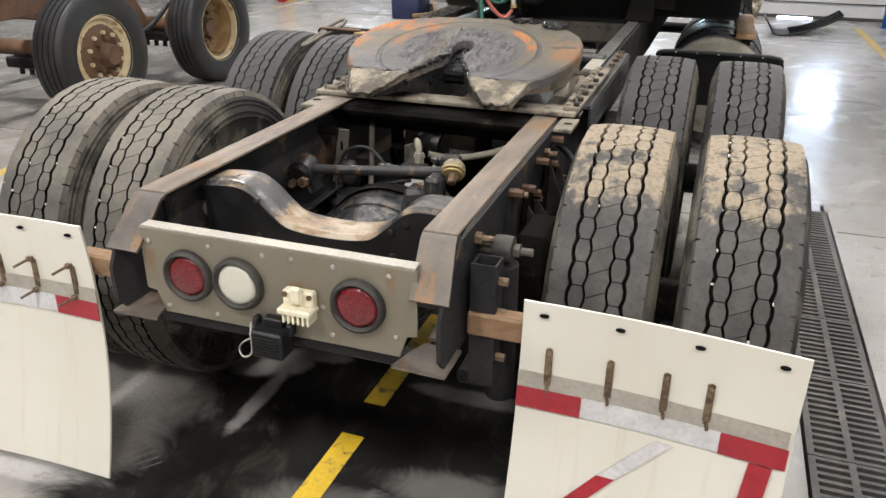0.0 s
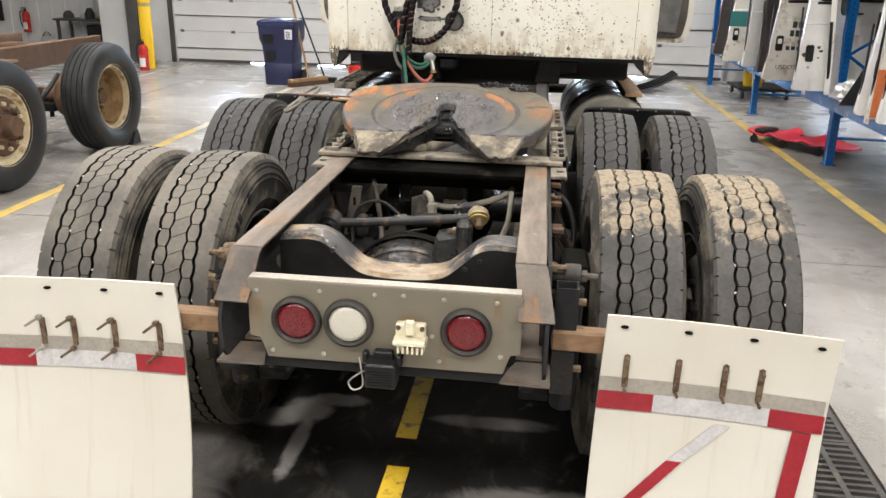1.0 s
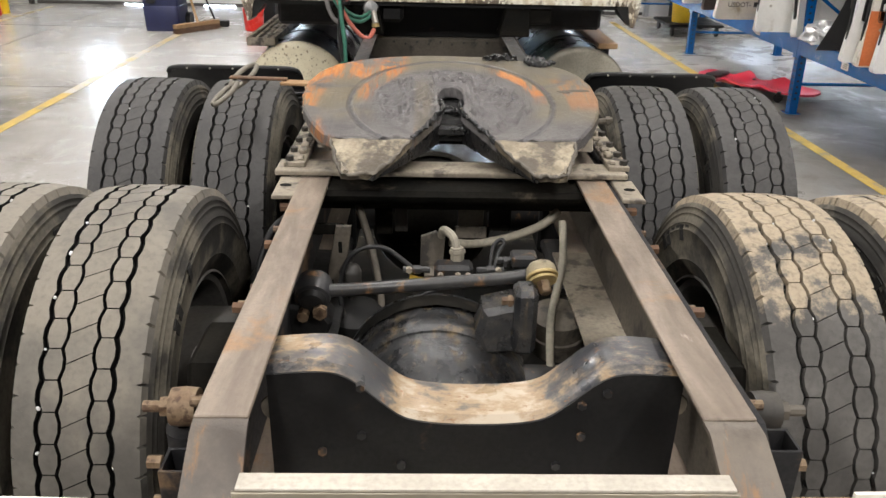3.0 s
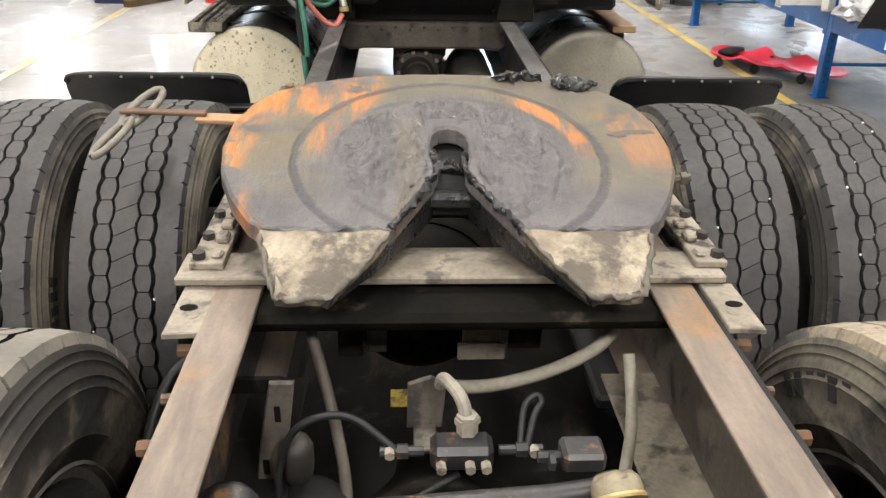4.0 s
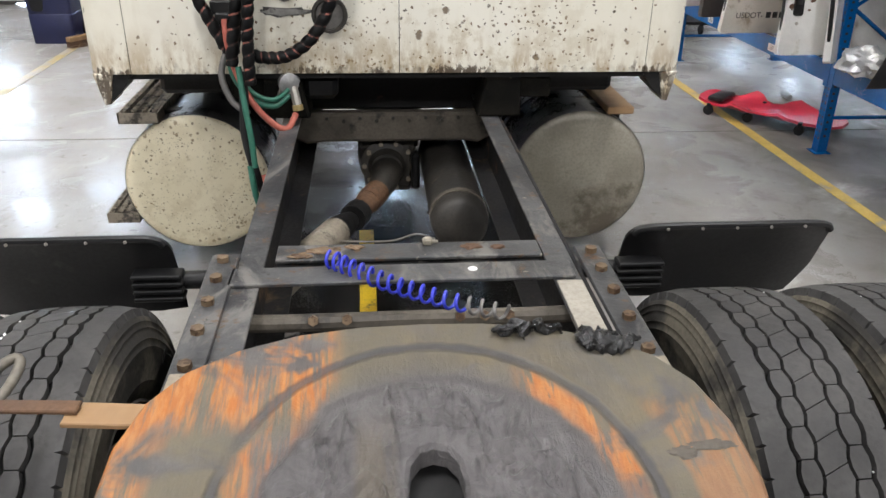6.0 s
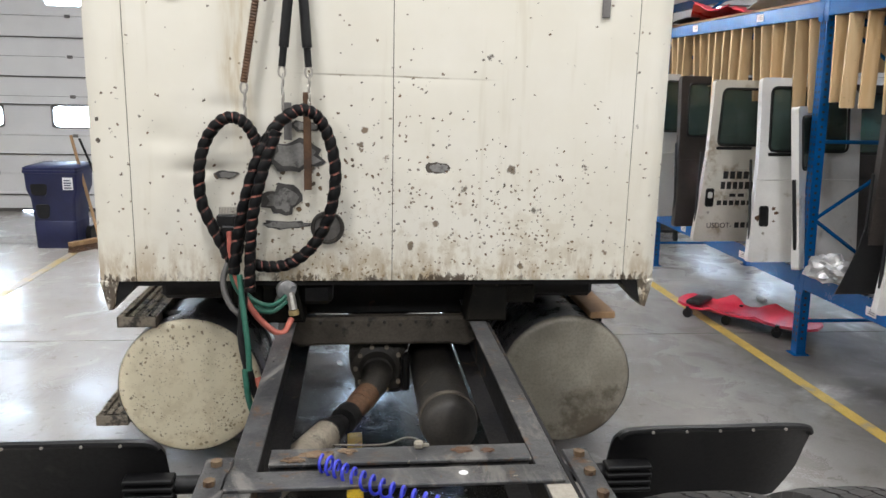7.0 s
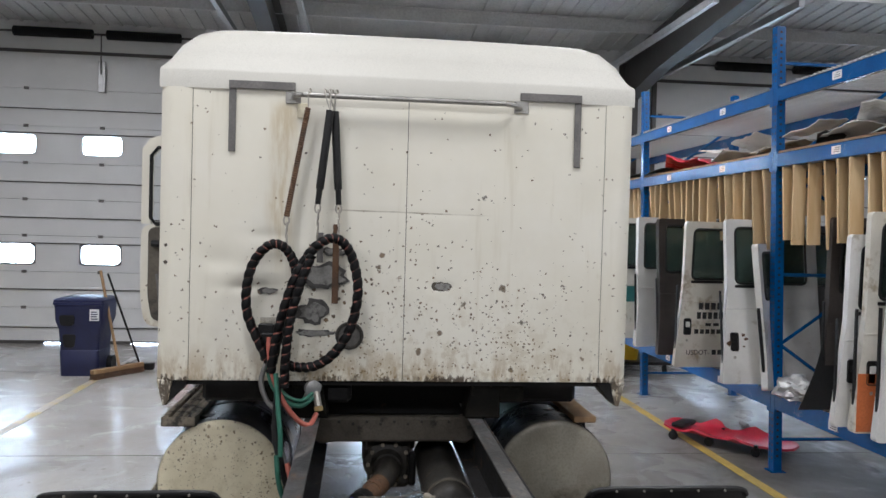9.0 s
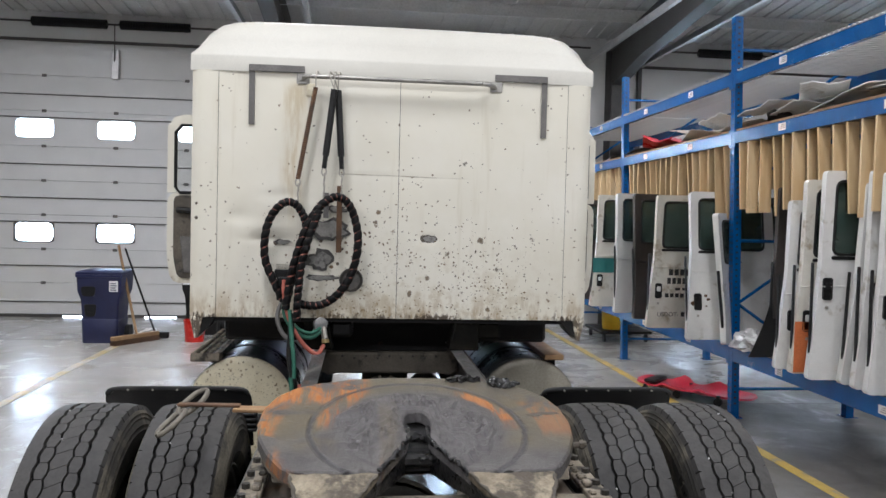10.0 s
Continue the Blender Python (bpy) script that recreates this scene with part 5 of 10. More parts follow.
def tyre_meshes(sections=54, worn=1.0):
    pitch = 2 * math.pi / sections
    base = TYRE_R - 0.017
    carc = B()
    prof = [(0.285, -0.1), (0.3, -0.118), (0.335, -0.132), (0.338, -0.1345), (0.342, -0.133), (0.375, -0.139), (0.41, -0.141), (0.413, -0.1435), (0.417, -0.1405), (0.428, -0.139), (0.431, -0.1415), (0.435, -0.1378), (0.444, -0.1365), (0.446, -0.134), (0.452, -0.133), (0.455, -0.135), (0.459, -0.131), (0.467, -0.129), (0.47, -0.131), (0.474, -0.1265), (0.48, -0.1245), (base - 0.004, -0.112),
            (base, -0.08), (base + 0.001, 0), (base, 0.08), (base - 0.004, 0.112), (0.48, 0.1245), (0.474, 0.1265), (0.47, 0.131), (0.467, 0.129), (0.459, 0.131), (0.455, 0.135), (0.452, 0.133), (0.446, 0.134), (0.444, 0.1365), (0.435, 0.1378), (0.431, 0.1415), (0.428, 0.139), (0.417, 0.1405), (0.413, 0.1435), (0.41, 0.141), (0.375, 0.139), (0.342, 0.133), (0.338, 0.1345), (0.335, 0.132), (0.3, 0.118), (0.285, 0.1)]
    lathe(carc, prof, X90, 72)
    tr = B()

    def at(u, a, r):
        return (u, r * math.sin(a), r * math.cos(a))

    def block(pts, inset=0.0):
        top = [tr.verts.new(at(u, a, tread_radius(u))) for u, a in pts]
        low = [tr.verts.new(at(u * 1.004, a, base - 0.001)) for u, a in pts]
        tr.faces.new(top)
        # block sides in the black that paints the groove's shade
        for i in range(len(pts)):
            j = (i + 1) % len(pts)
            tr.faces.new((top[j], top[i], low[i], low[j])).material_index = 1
    g, gh = 0.0011 / TYRE_R, 0.0013 / TYRE_R
    mid, wide, slim, off = 0.0472, 0.0174, 0.0112, 0.36

    def swell(ph, lo, hi):
        """Zigzag edge that runs beside the hexagons: hi at their waist line, lo at their ends."""
        ph = abs((ph + 0.5) % 1.0 - 0.5)
        return hi if ph < 0.15 else hi + (lo - hi) * (ph - 0.15) / 0.35
    for k in range(sections):
        for sgn in (-1, 1):
            a = (k + (off if sgn > 0 else 0.0)) * pitch
            h = pitch / 2 - gh
            m = pitch * 0.15
            hex_ = [(mid - slim, -h), (mid + slim, -h), (mid + wide, -m), (mid + wide, m), (mid + slim, h), (mid - slim, h), (mid - wide, m), (mid - wide, -m)]
            block([(sgn * u, a + d) for u, d in hex_])
            # solid shoulder rib with a zigzag inner edge
            h2 = pitch / 2
            rib = [(mid + slim + 0.0106, -h2), (mid + wide + 0.0098, -m), (mid + wide + 0.0098, m), (mid + slim + 0.0106, h2)]
            inner = [(sgn * u, a + d * 0.9995) for u, d in rib]
            notch = 0.111 if k % 3 else 0.106
            outer = [(sgn * 0.118, a + h2), (sgn * 0.118, a + h2 * 0.12), (sgn * notch, a), (sgn * 0.118, a - h2 * 0.12), (sgn * 0.118, a - h2)]
            pts = inner + outer
            top = [tr.verts.new(at(u, d, tread_radius(u) - (0.004 if abs(u) > 0.1 else 0))) for u, d in pts]
            low = [tr.verts.new(at(u * (1.06 if abs(u) > 0.1 else 1.0), d, base - (0.012 if abs(u) > 0.1 else 0.001))) for u, d in pts]
            tr.faces.new(top)
            for i in range(len(pts)):
                j = (i + 1) % len(pts)
                f = tr.faces.new((top[j], top[i], low[i], low[j]))
                f.material_index = 1 if i < 3 else 0
        # slanting blocks down the middle
        a, p, lift = k * pitch, pitch, off
        e = mid - 0.0068

        def edge(ph):
            return swell(ph, e - slim, e - wide)
        left = [(-edge(q), a + p * q + (g if q == 0 else -g if q == 1 else 0)) for q in (0, 0.15, 0.5, 0.85, 1)]
        right = [(edge(q - off), a + p * q + (g if q == lift else -g if q == 1 + lift else 0)) for q in (1 + lift, 0.85 + lift, 0.5 + lift, 0.15 + lift, lift)]
        block(left + right)
    return carc, tr


carc_bm, tread_bm = tyre_meshes()
ME_CARC = put_mesh("tyre", carc_bm, M_SIDE, 50)
ME_CARC.materials.append(M_RECESS_SHADE)
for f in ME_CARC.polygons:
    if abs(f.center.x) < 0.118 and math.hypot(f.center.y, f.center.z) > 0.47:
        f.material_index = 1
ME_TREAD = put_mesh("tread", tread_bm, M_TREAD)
ME_TREAD.materials.append(M_RECESS_SHADE)
ME_TREAD_DARK = ME_TREAD.copy()
ME_TREAD_DARK.materials.clear()
ME_TREAD_DARK.materials.append(M_TREAD_DARK)
ME_TREAD_DARK.materials.append(M_RECESS_SHADE)
ME_TREAD_CLAY = ME_TREAD.copy()
ME_TREAD_CLAY.materials.clear()
ME_TREAD_CLAY.materials.append(M_CLAY)
ME_TREAD_CLAY.materials.append(M_RECESS_SHADE)


def rim_mesh(name, mat):
    bm = B()
    lathe(bm, [(0.292, -0.118), (0.3, -0.115), (0.296, -0.105), (0.272, -0.1), (0.262, -0.06), (0.258, 0.02), (0.25, 0.06), (0.2, 0.1), (0.15, 0.108), (0.11, 0.106), (0.11, 0.094), (0.2, 0.088), (0.242, 0.055), (0.272, 0.1), (0.296, 0.105), (0.3, 0.115), (0.292, 0.118)], X90, 40)
    for k in range(10):
        a = k * math.pi / 5
        c = Vector((0.1, 0.167 * math.sin(a), 0.167 * math.cos(a)))
        rod(bm, c, c + Vector((0.03, 0, 0)), 0.016, seg=6)
    return put_mesh(name, bm, mat, 40)


def grit_mesh():
    """Pale stones caught in the grooves."""
    rnd = random.Random(5)
    bm = B()
    for k in range(34):
        u = rnd.choice((-0.0695, -0.027, 0.027, 0.0695)) + rnd.uniform(-0.003, 0.003)
        a = rnd.uniform(0, 2 * math.pi)
        r = TYRE_R - 0.006
        m = Matrix.Translation((u, r * math.sin(a), r * math.cos(a))) @ Euler((rnd.random() * 6, rnd.random() * 6, 0)).to_matrix().to_4x4() @ Matrix.Diagonal((1, rnd.uniform(0.7, 1.5), 0.8, 1))
        bmesh.ops.create_icosphere(bm, subdivisions=1, radius=rnd.uniform(0.0028, 0.005), matrix=m)
    return put_mesh("stone", bm, M_LABEL)


def moulding_mesh():
    bm = B()
    for sgn in (-1, 1):
        for a0 in (0.3, 2.4, 4.5):
            for k in range(6):
                a = a0 + k * 0.085
                pts = []
                for r, d in ((0.385, 0), (0.425, 0), (0.425, 0.055), (0.385, 0.055)):
                    pts.append(Vector((sgn * (0.1405 if r > 0.4 else 0.1395), r * math.sin(a + d), r * math.cos(a + d))))
                sheet(bm, [[pts[0], pts[3]], [pts[1], pts[2]]], 0.003)
    return put_mesh("moulded_pattern", bm, M_SIDEBAR)


ME_MOULD = moulding_mesh()
ME_RIM = rim_mesh("rim", M_RIMDARK)
ME_GRIT = grit_mesh()


def drive_wheel(x, y, flip, clay, turn):
    m = Matrix.Translation((x, y, TYRE_R - 0.008)) @ Matrix.Rotation(math.pi if flip else 0, 4, 'Z') @ Matrix.Rotation(turn, 4, 'X')
    w = link("wheel", ME_RIM, truck, m, "dusty dual drive wheel with worn block tread")
    link("tyre", ME_CARC, w)
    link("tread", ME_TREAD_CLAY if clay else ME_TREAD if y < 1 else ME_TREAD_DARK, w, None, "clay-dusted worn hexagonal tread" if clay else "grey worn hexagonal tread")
    tagged(link("moulded_pattern", ME_MOULD, w, None, "raised moulded pattern on the sidewall"), kind="stuff")
    tagged(link("stone", ME_GRIT, w, None, "pale grit caught in the tread"), kind="stuff")
    return w


for ay in AXLES:
    for s in (-1, 1):
        for i, x in enumerate((0.718, 1.052)):
            drive_wheel(s * x - 0.017, ay, (s < 0) == (i == 0), s > 0 and ay < 1, 0.3 * i if s > 0 and ay < 1 else (x * 7 + ay * 3 + s) % 6.28)

# axles, brakes and suspension between the rails
for ay in AXLES:
    bm = B()
    rod(bm, (-0.95, ay, 0.5), (0.95, ay, 0.5), 0.065, seg=16)
    ax = part("drive_axle", bm, M_CAST, truck, "black cast drive axle with rusty chips")
    c = Matrix.Translation((-0.06, ay - 0.03, 0.48)) @ NEG_Y
    bm = B()
    lathe(bm, [(0.236, -0.14), (0.238, -0.05), (0.234, 0.0), (0.229, 0.02), (0.224, 0.027), (0.219, 0.026), (0.216, 0.03), (0.213, 0.05), (0.204, 0.09), (0.18, 0.135), (0.14, 0.168), (0.085, 0.19), (0.04, 0.198), (0, 0.2)], c, 36)
    # front bowl in near black, for the shade below the coupling
    part("axle_bowl", bm, M_BOWL if ay < 1 else M_SHADE_GRIME, ax, "black axle bowl with rust streaks", 50)
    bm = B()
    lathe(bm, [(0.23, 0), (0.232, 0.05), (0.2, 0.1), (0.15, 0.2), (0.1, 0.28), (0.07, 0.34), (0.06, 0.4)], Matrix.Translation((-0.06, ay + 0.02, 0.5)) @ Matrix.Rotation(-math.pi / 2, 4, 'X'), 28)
    part("carrier", bm, M_SHADE_GRIME, ax, "", 50)
    for s in (-1, 1):
        bm = B()
        lathe(bm, [(0.1, 0), (0.195, 0.0), (0.205, 0.02), (0.205, 0.16), (0.19, 0.2)], Matrix.Translation((s * 0.5, ay, 0.5)) @ (X90 if s > 0 else Matrix.Rotation(-math.pi / 2, 4, 'Y')), 28)
        part("brake_drum", bm, M_DARKGRIME, ax, "grimy brake drum")
        bm = B()
        lathe(bm, [(0, 0), (0.055, 0), (0.072, 0.012), (0.075, 0.05), (0.08, 0.055), (0.08, 0.068), (0.075, 0.072), (0.073, 0.12), (0.05, 0.135), (0, 0.14)], Matrix.Translation((s * 0.27, ay + 0.2, 0.5)) @ Matrix.Rotation(0.15, 4, 'X'), 24)
        part("brake_chamber", bm, M_GRIME if s > 0 else M_BLACK, ax, "dusty round brake chamber")
        bm = B()
        box(bm, s * 0.36, s * 0.46, ay - 0.5, ay + 0.42, 0.4, 0.44, 0.01)
        box(bm, s * 0.35, s * 0.47, ay - 0.1, ay + 0.1, 0.38, 0.6, 0.01)
        part("trailing_arm", bm, M_BLACK, ax)
        bm = B()
        lathe(bm, [(0.0, 0), (0.1, 0), (0.13, 0.03), (0.13, 0.09), (0.115, 0.12), (0.13, 0.15), (0.13, 0.19), (0.11, 0.22), (0, 0.22)], Matrix.Translation((s * 0.47, ay + 0.4, 0.42)), 24)
        part("air_spring", bm, M_PLASTIC, ax, "black rubber air spring", 60)

# torque rod over the rear axle
bm = B()
tube(bm, [(-0.33, 0.80, 0.765), (-0.25, 0.80, 0.77), (0.1, 0.79, 0.808), (0.17, 0.79, 0.82)], 0.0165, 12)
trod = part("torque_rod", bm, M_CAST, truck, "grey-black torque rod with brass-coloured bushing ends")
# the bolted end: a domed eye with worn yellow washers and a bolt below
c = Matrix.Translation((0.183, 0.775, 0.832)) @ Matrix.Rotation(math.pi - 0.95, 4, 'X') @ Matrix.Rotation(0.12, 4, 'Y') @ Matrix.Scale(0.7, 4)
bm = B()
lathe(bm, [(0, -0.034), (0.02, -0.033), (0.038, -0.03), (0.048, -0.018), (0.052, 0.0), (0.05, 0.014), (0.03, 0.02), (0, 0.02)], c, 28)
part("rod_eye", bm, M_PALEGRIME, trod, "pale dusty domed rod end", 50)
for z0, z1, r in ((0.012, 0.022, 0.053), (0.026, 0.036, 0.046)):
    bm = B()
    lathe(bm, [(0, z0), (r, z0), (r + 0.002, (z0 + z1) / 2), (r, z1), (0, z1)], c, 24)
    part("washer", bm, M_YCAP, trod, "worn yellow washer")
bm = B()
lathe(bm, [(0, 0.035), (0.022, 0.035), (0.022, 0.075), (0.017, 0.08), (0, 0.08)], c, 6)
part("bolt", bm, M_BOLT, trod)
for x, y, z, r, mt in ((-0.355, 0.805, 0.762, 0.042, M_BLACK),):
    c = Matrix.Translation((x, y, z)) @ NEG_Y @ Matrix.Rotation(0.25, 4, 'X')
    bm = B()
    lathe(bm, [(0.03, -0.035), (r, -0.03), (r + 0.003, 0), (r, 0.03), (0.03, 0.035)], c, 24)
    part("rod_eye", bm, M_CAST, trod)
    bm = B()
    lathe(bm, [(0, -0.04), (r * 0.78, -0.04), (r * 0.82, -0.02), (r * 0.82, 0.034), (r * 0.62, 0.045), (0.012, 0.047), (0, 0.047)], c, 24)
    part("bushing", bm, mt, trod, "worn yellow bushing" if mt is M_YCAP else "")
    bm = B()
    rod(bm, (x - 0.02, y - 0.06, z - 0.04), (x - 0.02, y + 0.04, z - 0.04), 0.014, seg=8)
    rod(bm, (x + 0.02, y - 0.06, z - 0.03), (x + 0.02, y - 0.04, z - 0.03), 0.018, seg=6)
    part("bolt", bm, M_BOLT, trod)
bm = B()
box(bm, 0.115, 0.168, 0.68, 0.755, 0.66, 0.825, 0.012)
prism(bm, [(0.03, 0.7), (0.045, 0.765), (0.13, 0.785), (0.15, 0.74), (0.14, 0.655), (0.05, 0.645)], 0.7, 0.8, 'y', 0.014)
part("rod_bracket", bm, M_BOWL, trod, "black cast bracket on the axle housing")
for z in (0.785,):
    bm = B()
    rod(bm, (0.088, 0.72, z), (0.116, 0.72, z), 0.0105, seg=6)
    rod(bm, (0.102, 0.72, z), (0.112, 0.72, z), 0.015, seg=6)
    part("bolt", bm, M_BOLT, trod)
bm = B()
prism(bm, [(-0.42, 0.64), (-0.33, 0.64), (-0.31, 0.69), (-0.34, 0.735), (-0.42, 0.74)], 0.77, 0.86, 'y', 0.008)
part("frame_bracket", bm, M_BLACK, trod)
bm = B()
box(bm, 0.118, 0.18, 0.82, 0.87, 0.818, 0.85, 0.006)
rod(bm, (0.085, 0.845, 0.83), (0.119, 0.845, 0.83), 0.009, seg=6)
rod(bm, (0.1, 0.835, 0.83), (0.108, 0.835, 0.83), 0.014, seg=6)
part("height_valve", bm, M_CAST, truck, "small black levelling valve")

# air valve, elbow and hoses
bm = B()
box(bm, -0.065, 0.035, 0.925, 0.98, 0.725, 0.772, 0.01)
for x in (-0.11, 0.08):
    rod(bm, (x - 0.035, 0.95, 0.752), (x + 0.035, 0.95, 0.752), 0.0085, seg=8)
    rod(bm, (x - 0.008, 0.95, 0.752), (x + 0.01, 0.95, 0.752), 0.0125, seg=6)
valve = part("relay_valve", bm, M_CAST, truck, "grimy air relay valve with brass fittings")
for x, y in ((-0.05, 0.915), (-0.005, 0.915), (0.02, 0.915), (-0.13, 0.95), (0.1, 0.95)):
    bm = B()
    rod(bm, (x, y, 0.755), (x + 0.001, y - 0.016, 0.755), 0.0085, seg=6)
    part("fitting", bm, M_DUSTY, valve)
bm = B()
tube(bm, smooth_path([(-0.005, 0.97, 0.775), (-0.01, 0.98, 0.812), (-0.02, 1.0, 0.828), (-0.04, 1.04, 0.826), (-0.045, 1.06, 0.8)]), 0.011, 10)
rod(bm, (-0.005, 0.97, 0.772), (-0.006, 0.972, 0.806), 0.0175, seg=6)
rod(bm, (-0.005, 0.97, 0.79), (-0.006, 0.972, 0.8), 0.021, seg=6)
part("elbow", bm, M_GREYHOSE, valve, "pale metal hose elbow")
for name, mt, r, pts in (("air_hose", M_GREYHOSE, 0.0125, [(-0.02, 1.1, 0.765), (0.05, 1.12, 0.752), (0.15, 1.14, 0.765), (0.24, 1.17, 0.79), (0.29, 1.2, 0.82)]),
                         ("air_hose", M_GREYHOSE, 0.011, [(0.285, 1.1, 0.83), (0.28, 1.02, 0.74), (0.24, 0.9, 0.64), (0.23, 0.78, 0.54), (0.24, 0.68, 0.45)]),
                         ("air_line", M_HOSE, 0.0065, [(-0.12, 0.95, 0.755), (-0.2, 0.98, 0.8), (-0.28, 0.97, 0.78), (-0.31, 0.95, 0.68), (-0.28, 0.9, 0.58)]),
                         ("air_hose", M_GRIME, 0.0105, [(-0.28, 1.2, 0.84), (-0.24, 1.1, 0.76), (-0.21, 1.02, 0.66), (-0.2, 0.96, 0.56)]),
                         ("air_line", M_HOSE, 0.0055, [(0.09, 0.95, 0.757), (0.105, 0.99, 0.787), (0.118, 1.005, 0.803), (0.11, 1.012, 0.812), (0.09, 1.0, 0.797), (0.08, 0.96, 0.757)]),
                         ("air_line", M_HOSE, 0.006, [(-0.02, 0.93, 0.72), (-0.1, 0.88, 0.71), (-0.2, 0.84, 0.66), (-0.28, 0.8, 0.6)])):
    bm = B()
    tube(bm, smooth_path(pts), r, 8)
    part(name, bm, mt, truck, "dusty grey rubber air hose" if r > 0.01 else "thin black air line", 60)
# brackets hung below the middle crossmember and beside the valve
for x0, x1, z0, z1, mt in ((-0.235, -0.185, 0.713, 0.866, M_SHADE_GRIME), (-0.178, -0.14, 0.722, 0.866, M_DARKGRIME), (0.0, 0.095, 0.702, 0.74, M_GRIME), (0.1, 0.165, 0.728, 0.866, M_SHADE_GRIME)):
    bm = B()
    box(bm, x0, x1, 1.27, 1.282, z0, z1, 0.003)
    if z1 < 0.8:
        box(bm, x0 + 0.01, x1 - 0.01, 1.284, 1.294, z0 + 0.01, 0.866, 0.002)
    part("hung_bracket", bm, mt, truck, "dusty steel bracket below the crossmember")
bm = B()
prism(bm, [(-0.102, 0.7), (-0.04, 0.7), (-0.034, 0.79), (-0.06, 0.81), (-0.1, 0.795)], 1.068, 1.078, 'y', 0.003)
box(bm, -0.09, -0.05, 1.0, 1.078, 0.7, 0.71, 0.002)
part("mounting_plate", bm, M_GRIME, valve, "grimy steel plate behind the valve")
bm = B()
prism(bm, [(-0.32, 0.85), (-0.28, 0.85), (-0.298, 0.72), (-0.318, 0.6), (-0.362, 0.6), (-0.345, 0.72)], 1.0, 1.012, 'y', 0.003)
gus = part("frame_strap", bm, M_GRIME, truck, "dusty slotted steel strap inside the rail")
bm = B()
box(bm, -0.43, -0.3, 1.0125, 1.022, 0.82, 0.85, 0.002)
part("strap_arm", bm, M_SHADE_GRIME, gus)
for x, z in ((-0.31, 0.79), (-0.336, 0.68), (-0.344, 0.632)):
    bm = B()
    box(bm, x - 0.005, x + 0.005, 0.9975, 1.0, z - 0.016, z + 0.016, 0.001)
    part("slot", bm, M_RECESS_SHADE, gus)
bm = B()
lathe(bm, [(0, -0.05), (0.018, -0.047), (0.027, -0.035), (0.03, -0.01), (0.03, 0.02), (0.024, 0.035), (0.01, 0.042), (0, 0.043)], Matrix.Translation((-0.286, 1.0, 0.7)), 20)
rod(bm, (-0.286, 1.0, 0.65), (-0.286, 1.0, 0.56), 0.008, seg=8)
part("air_filter_can", bm, M_DARKGRIME, gus, "small dusty grey filter can", 50)
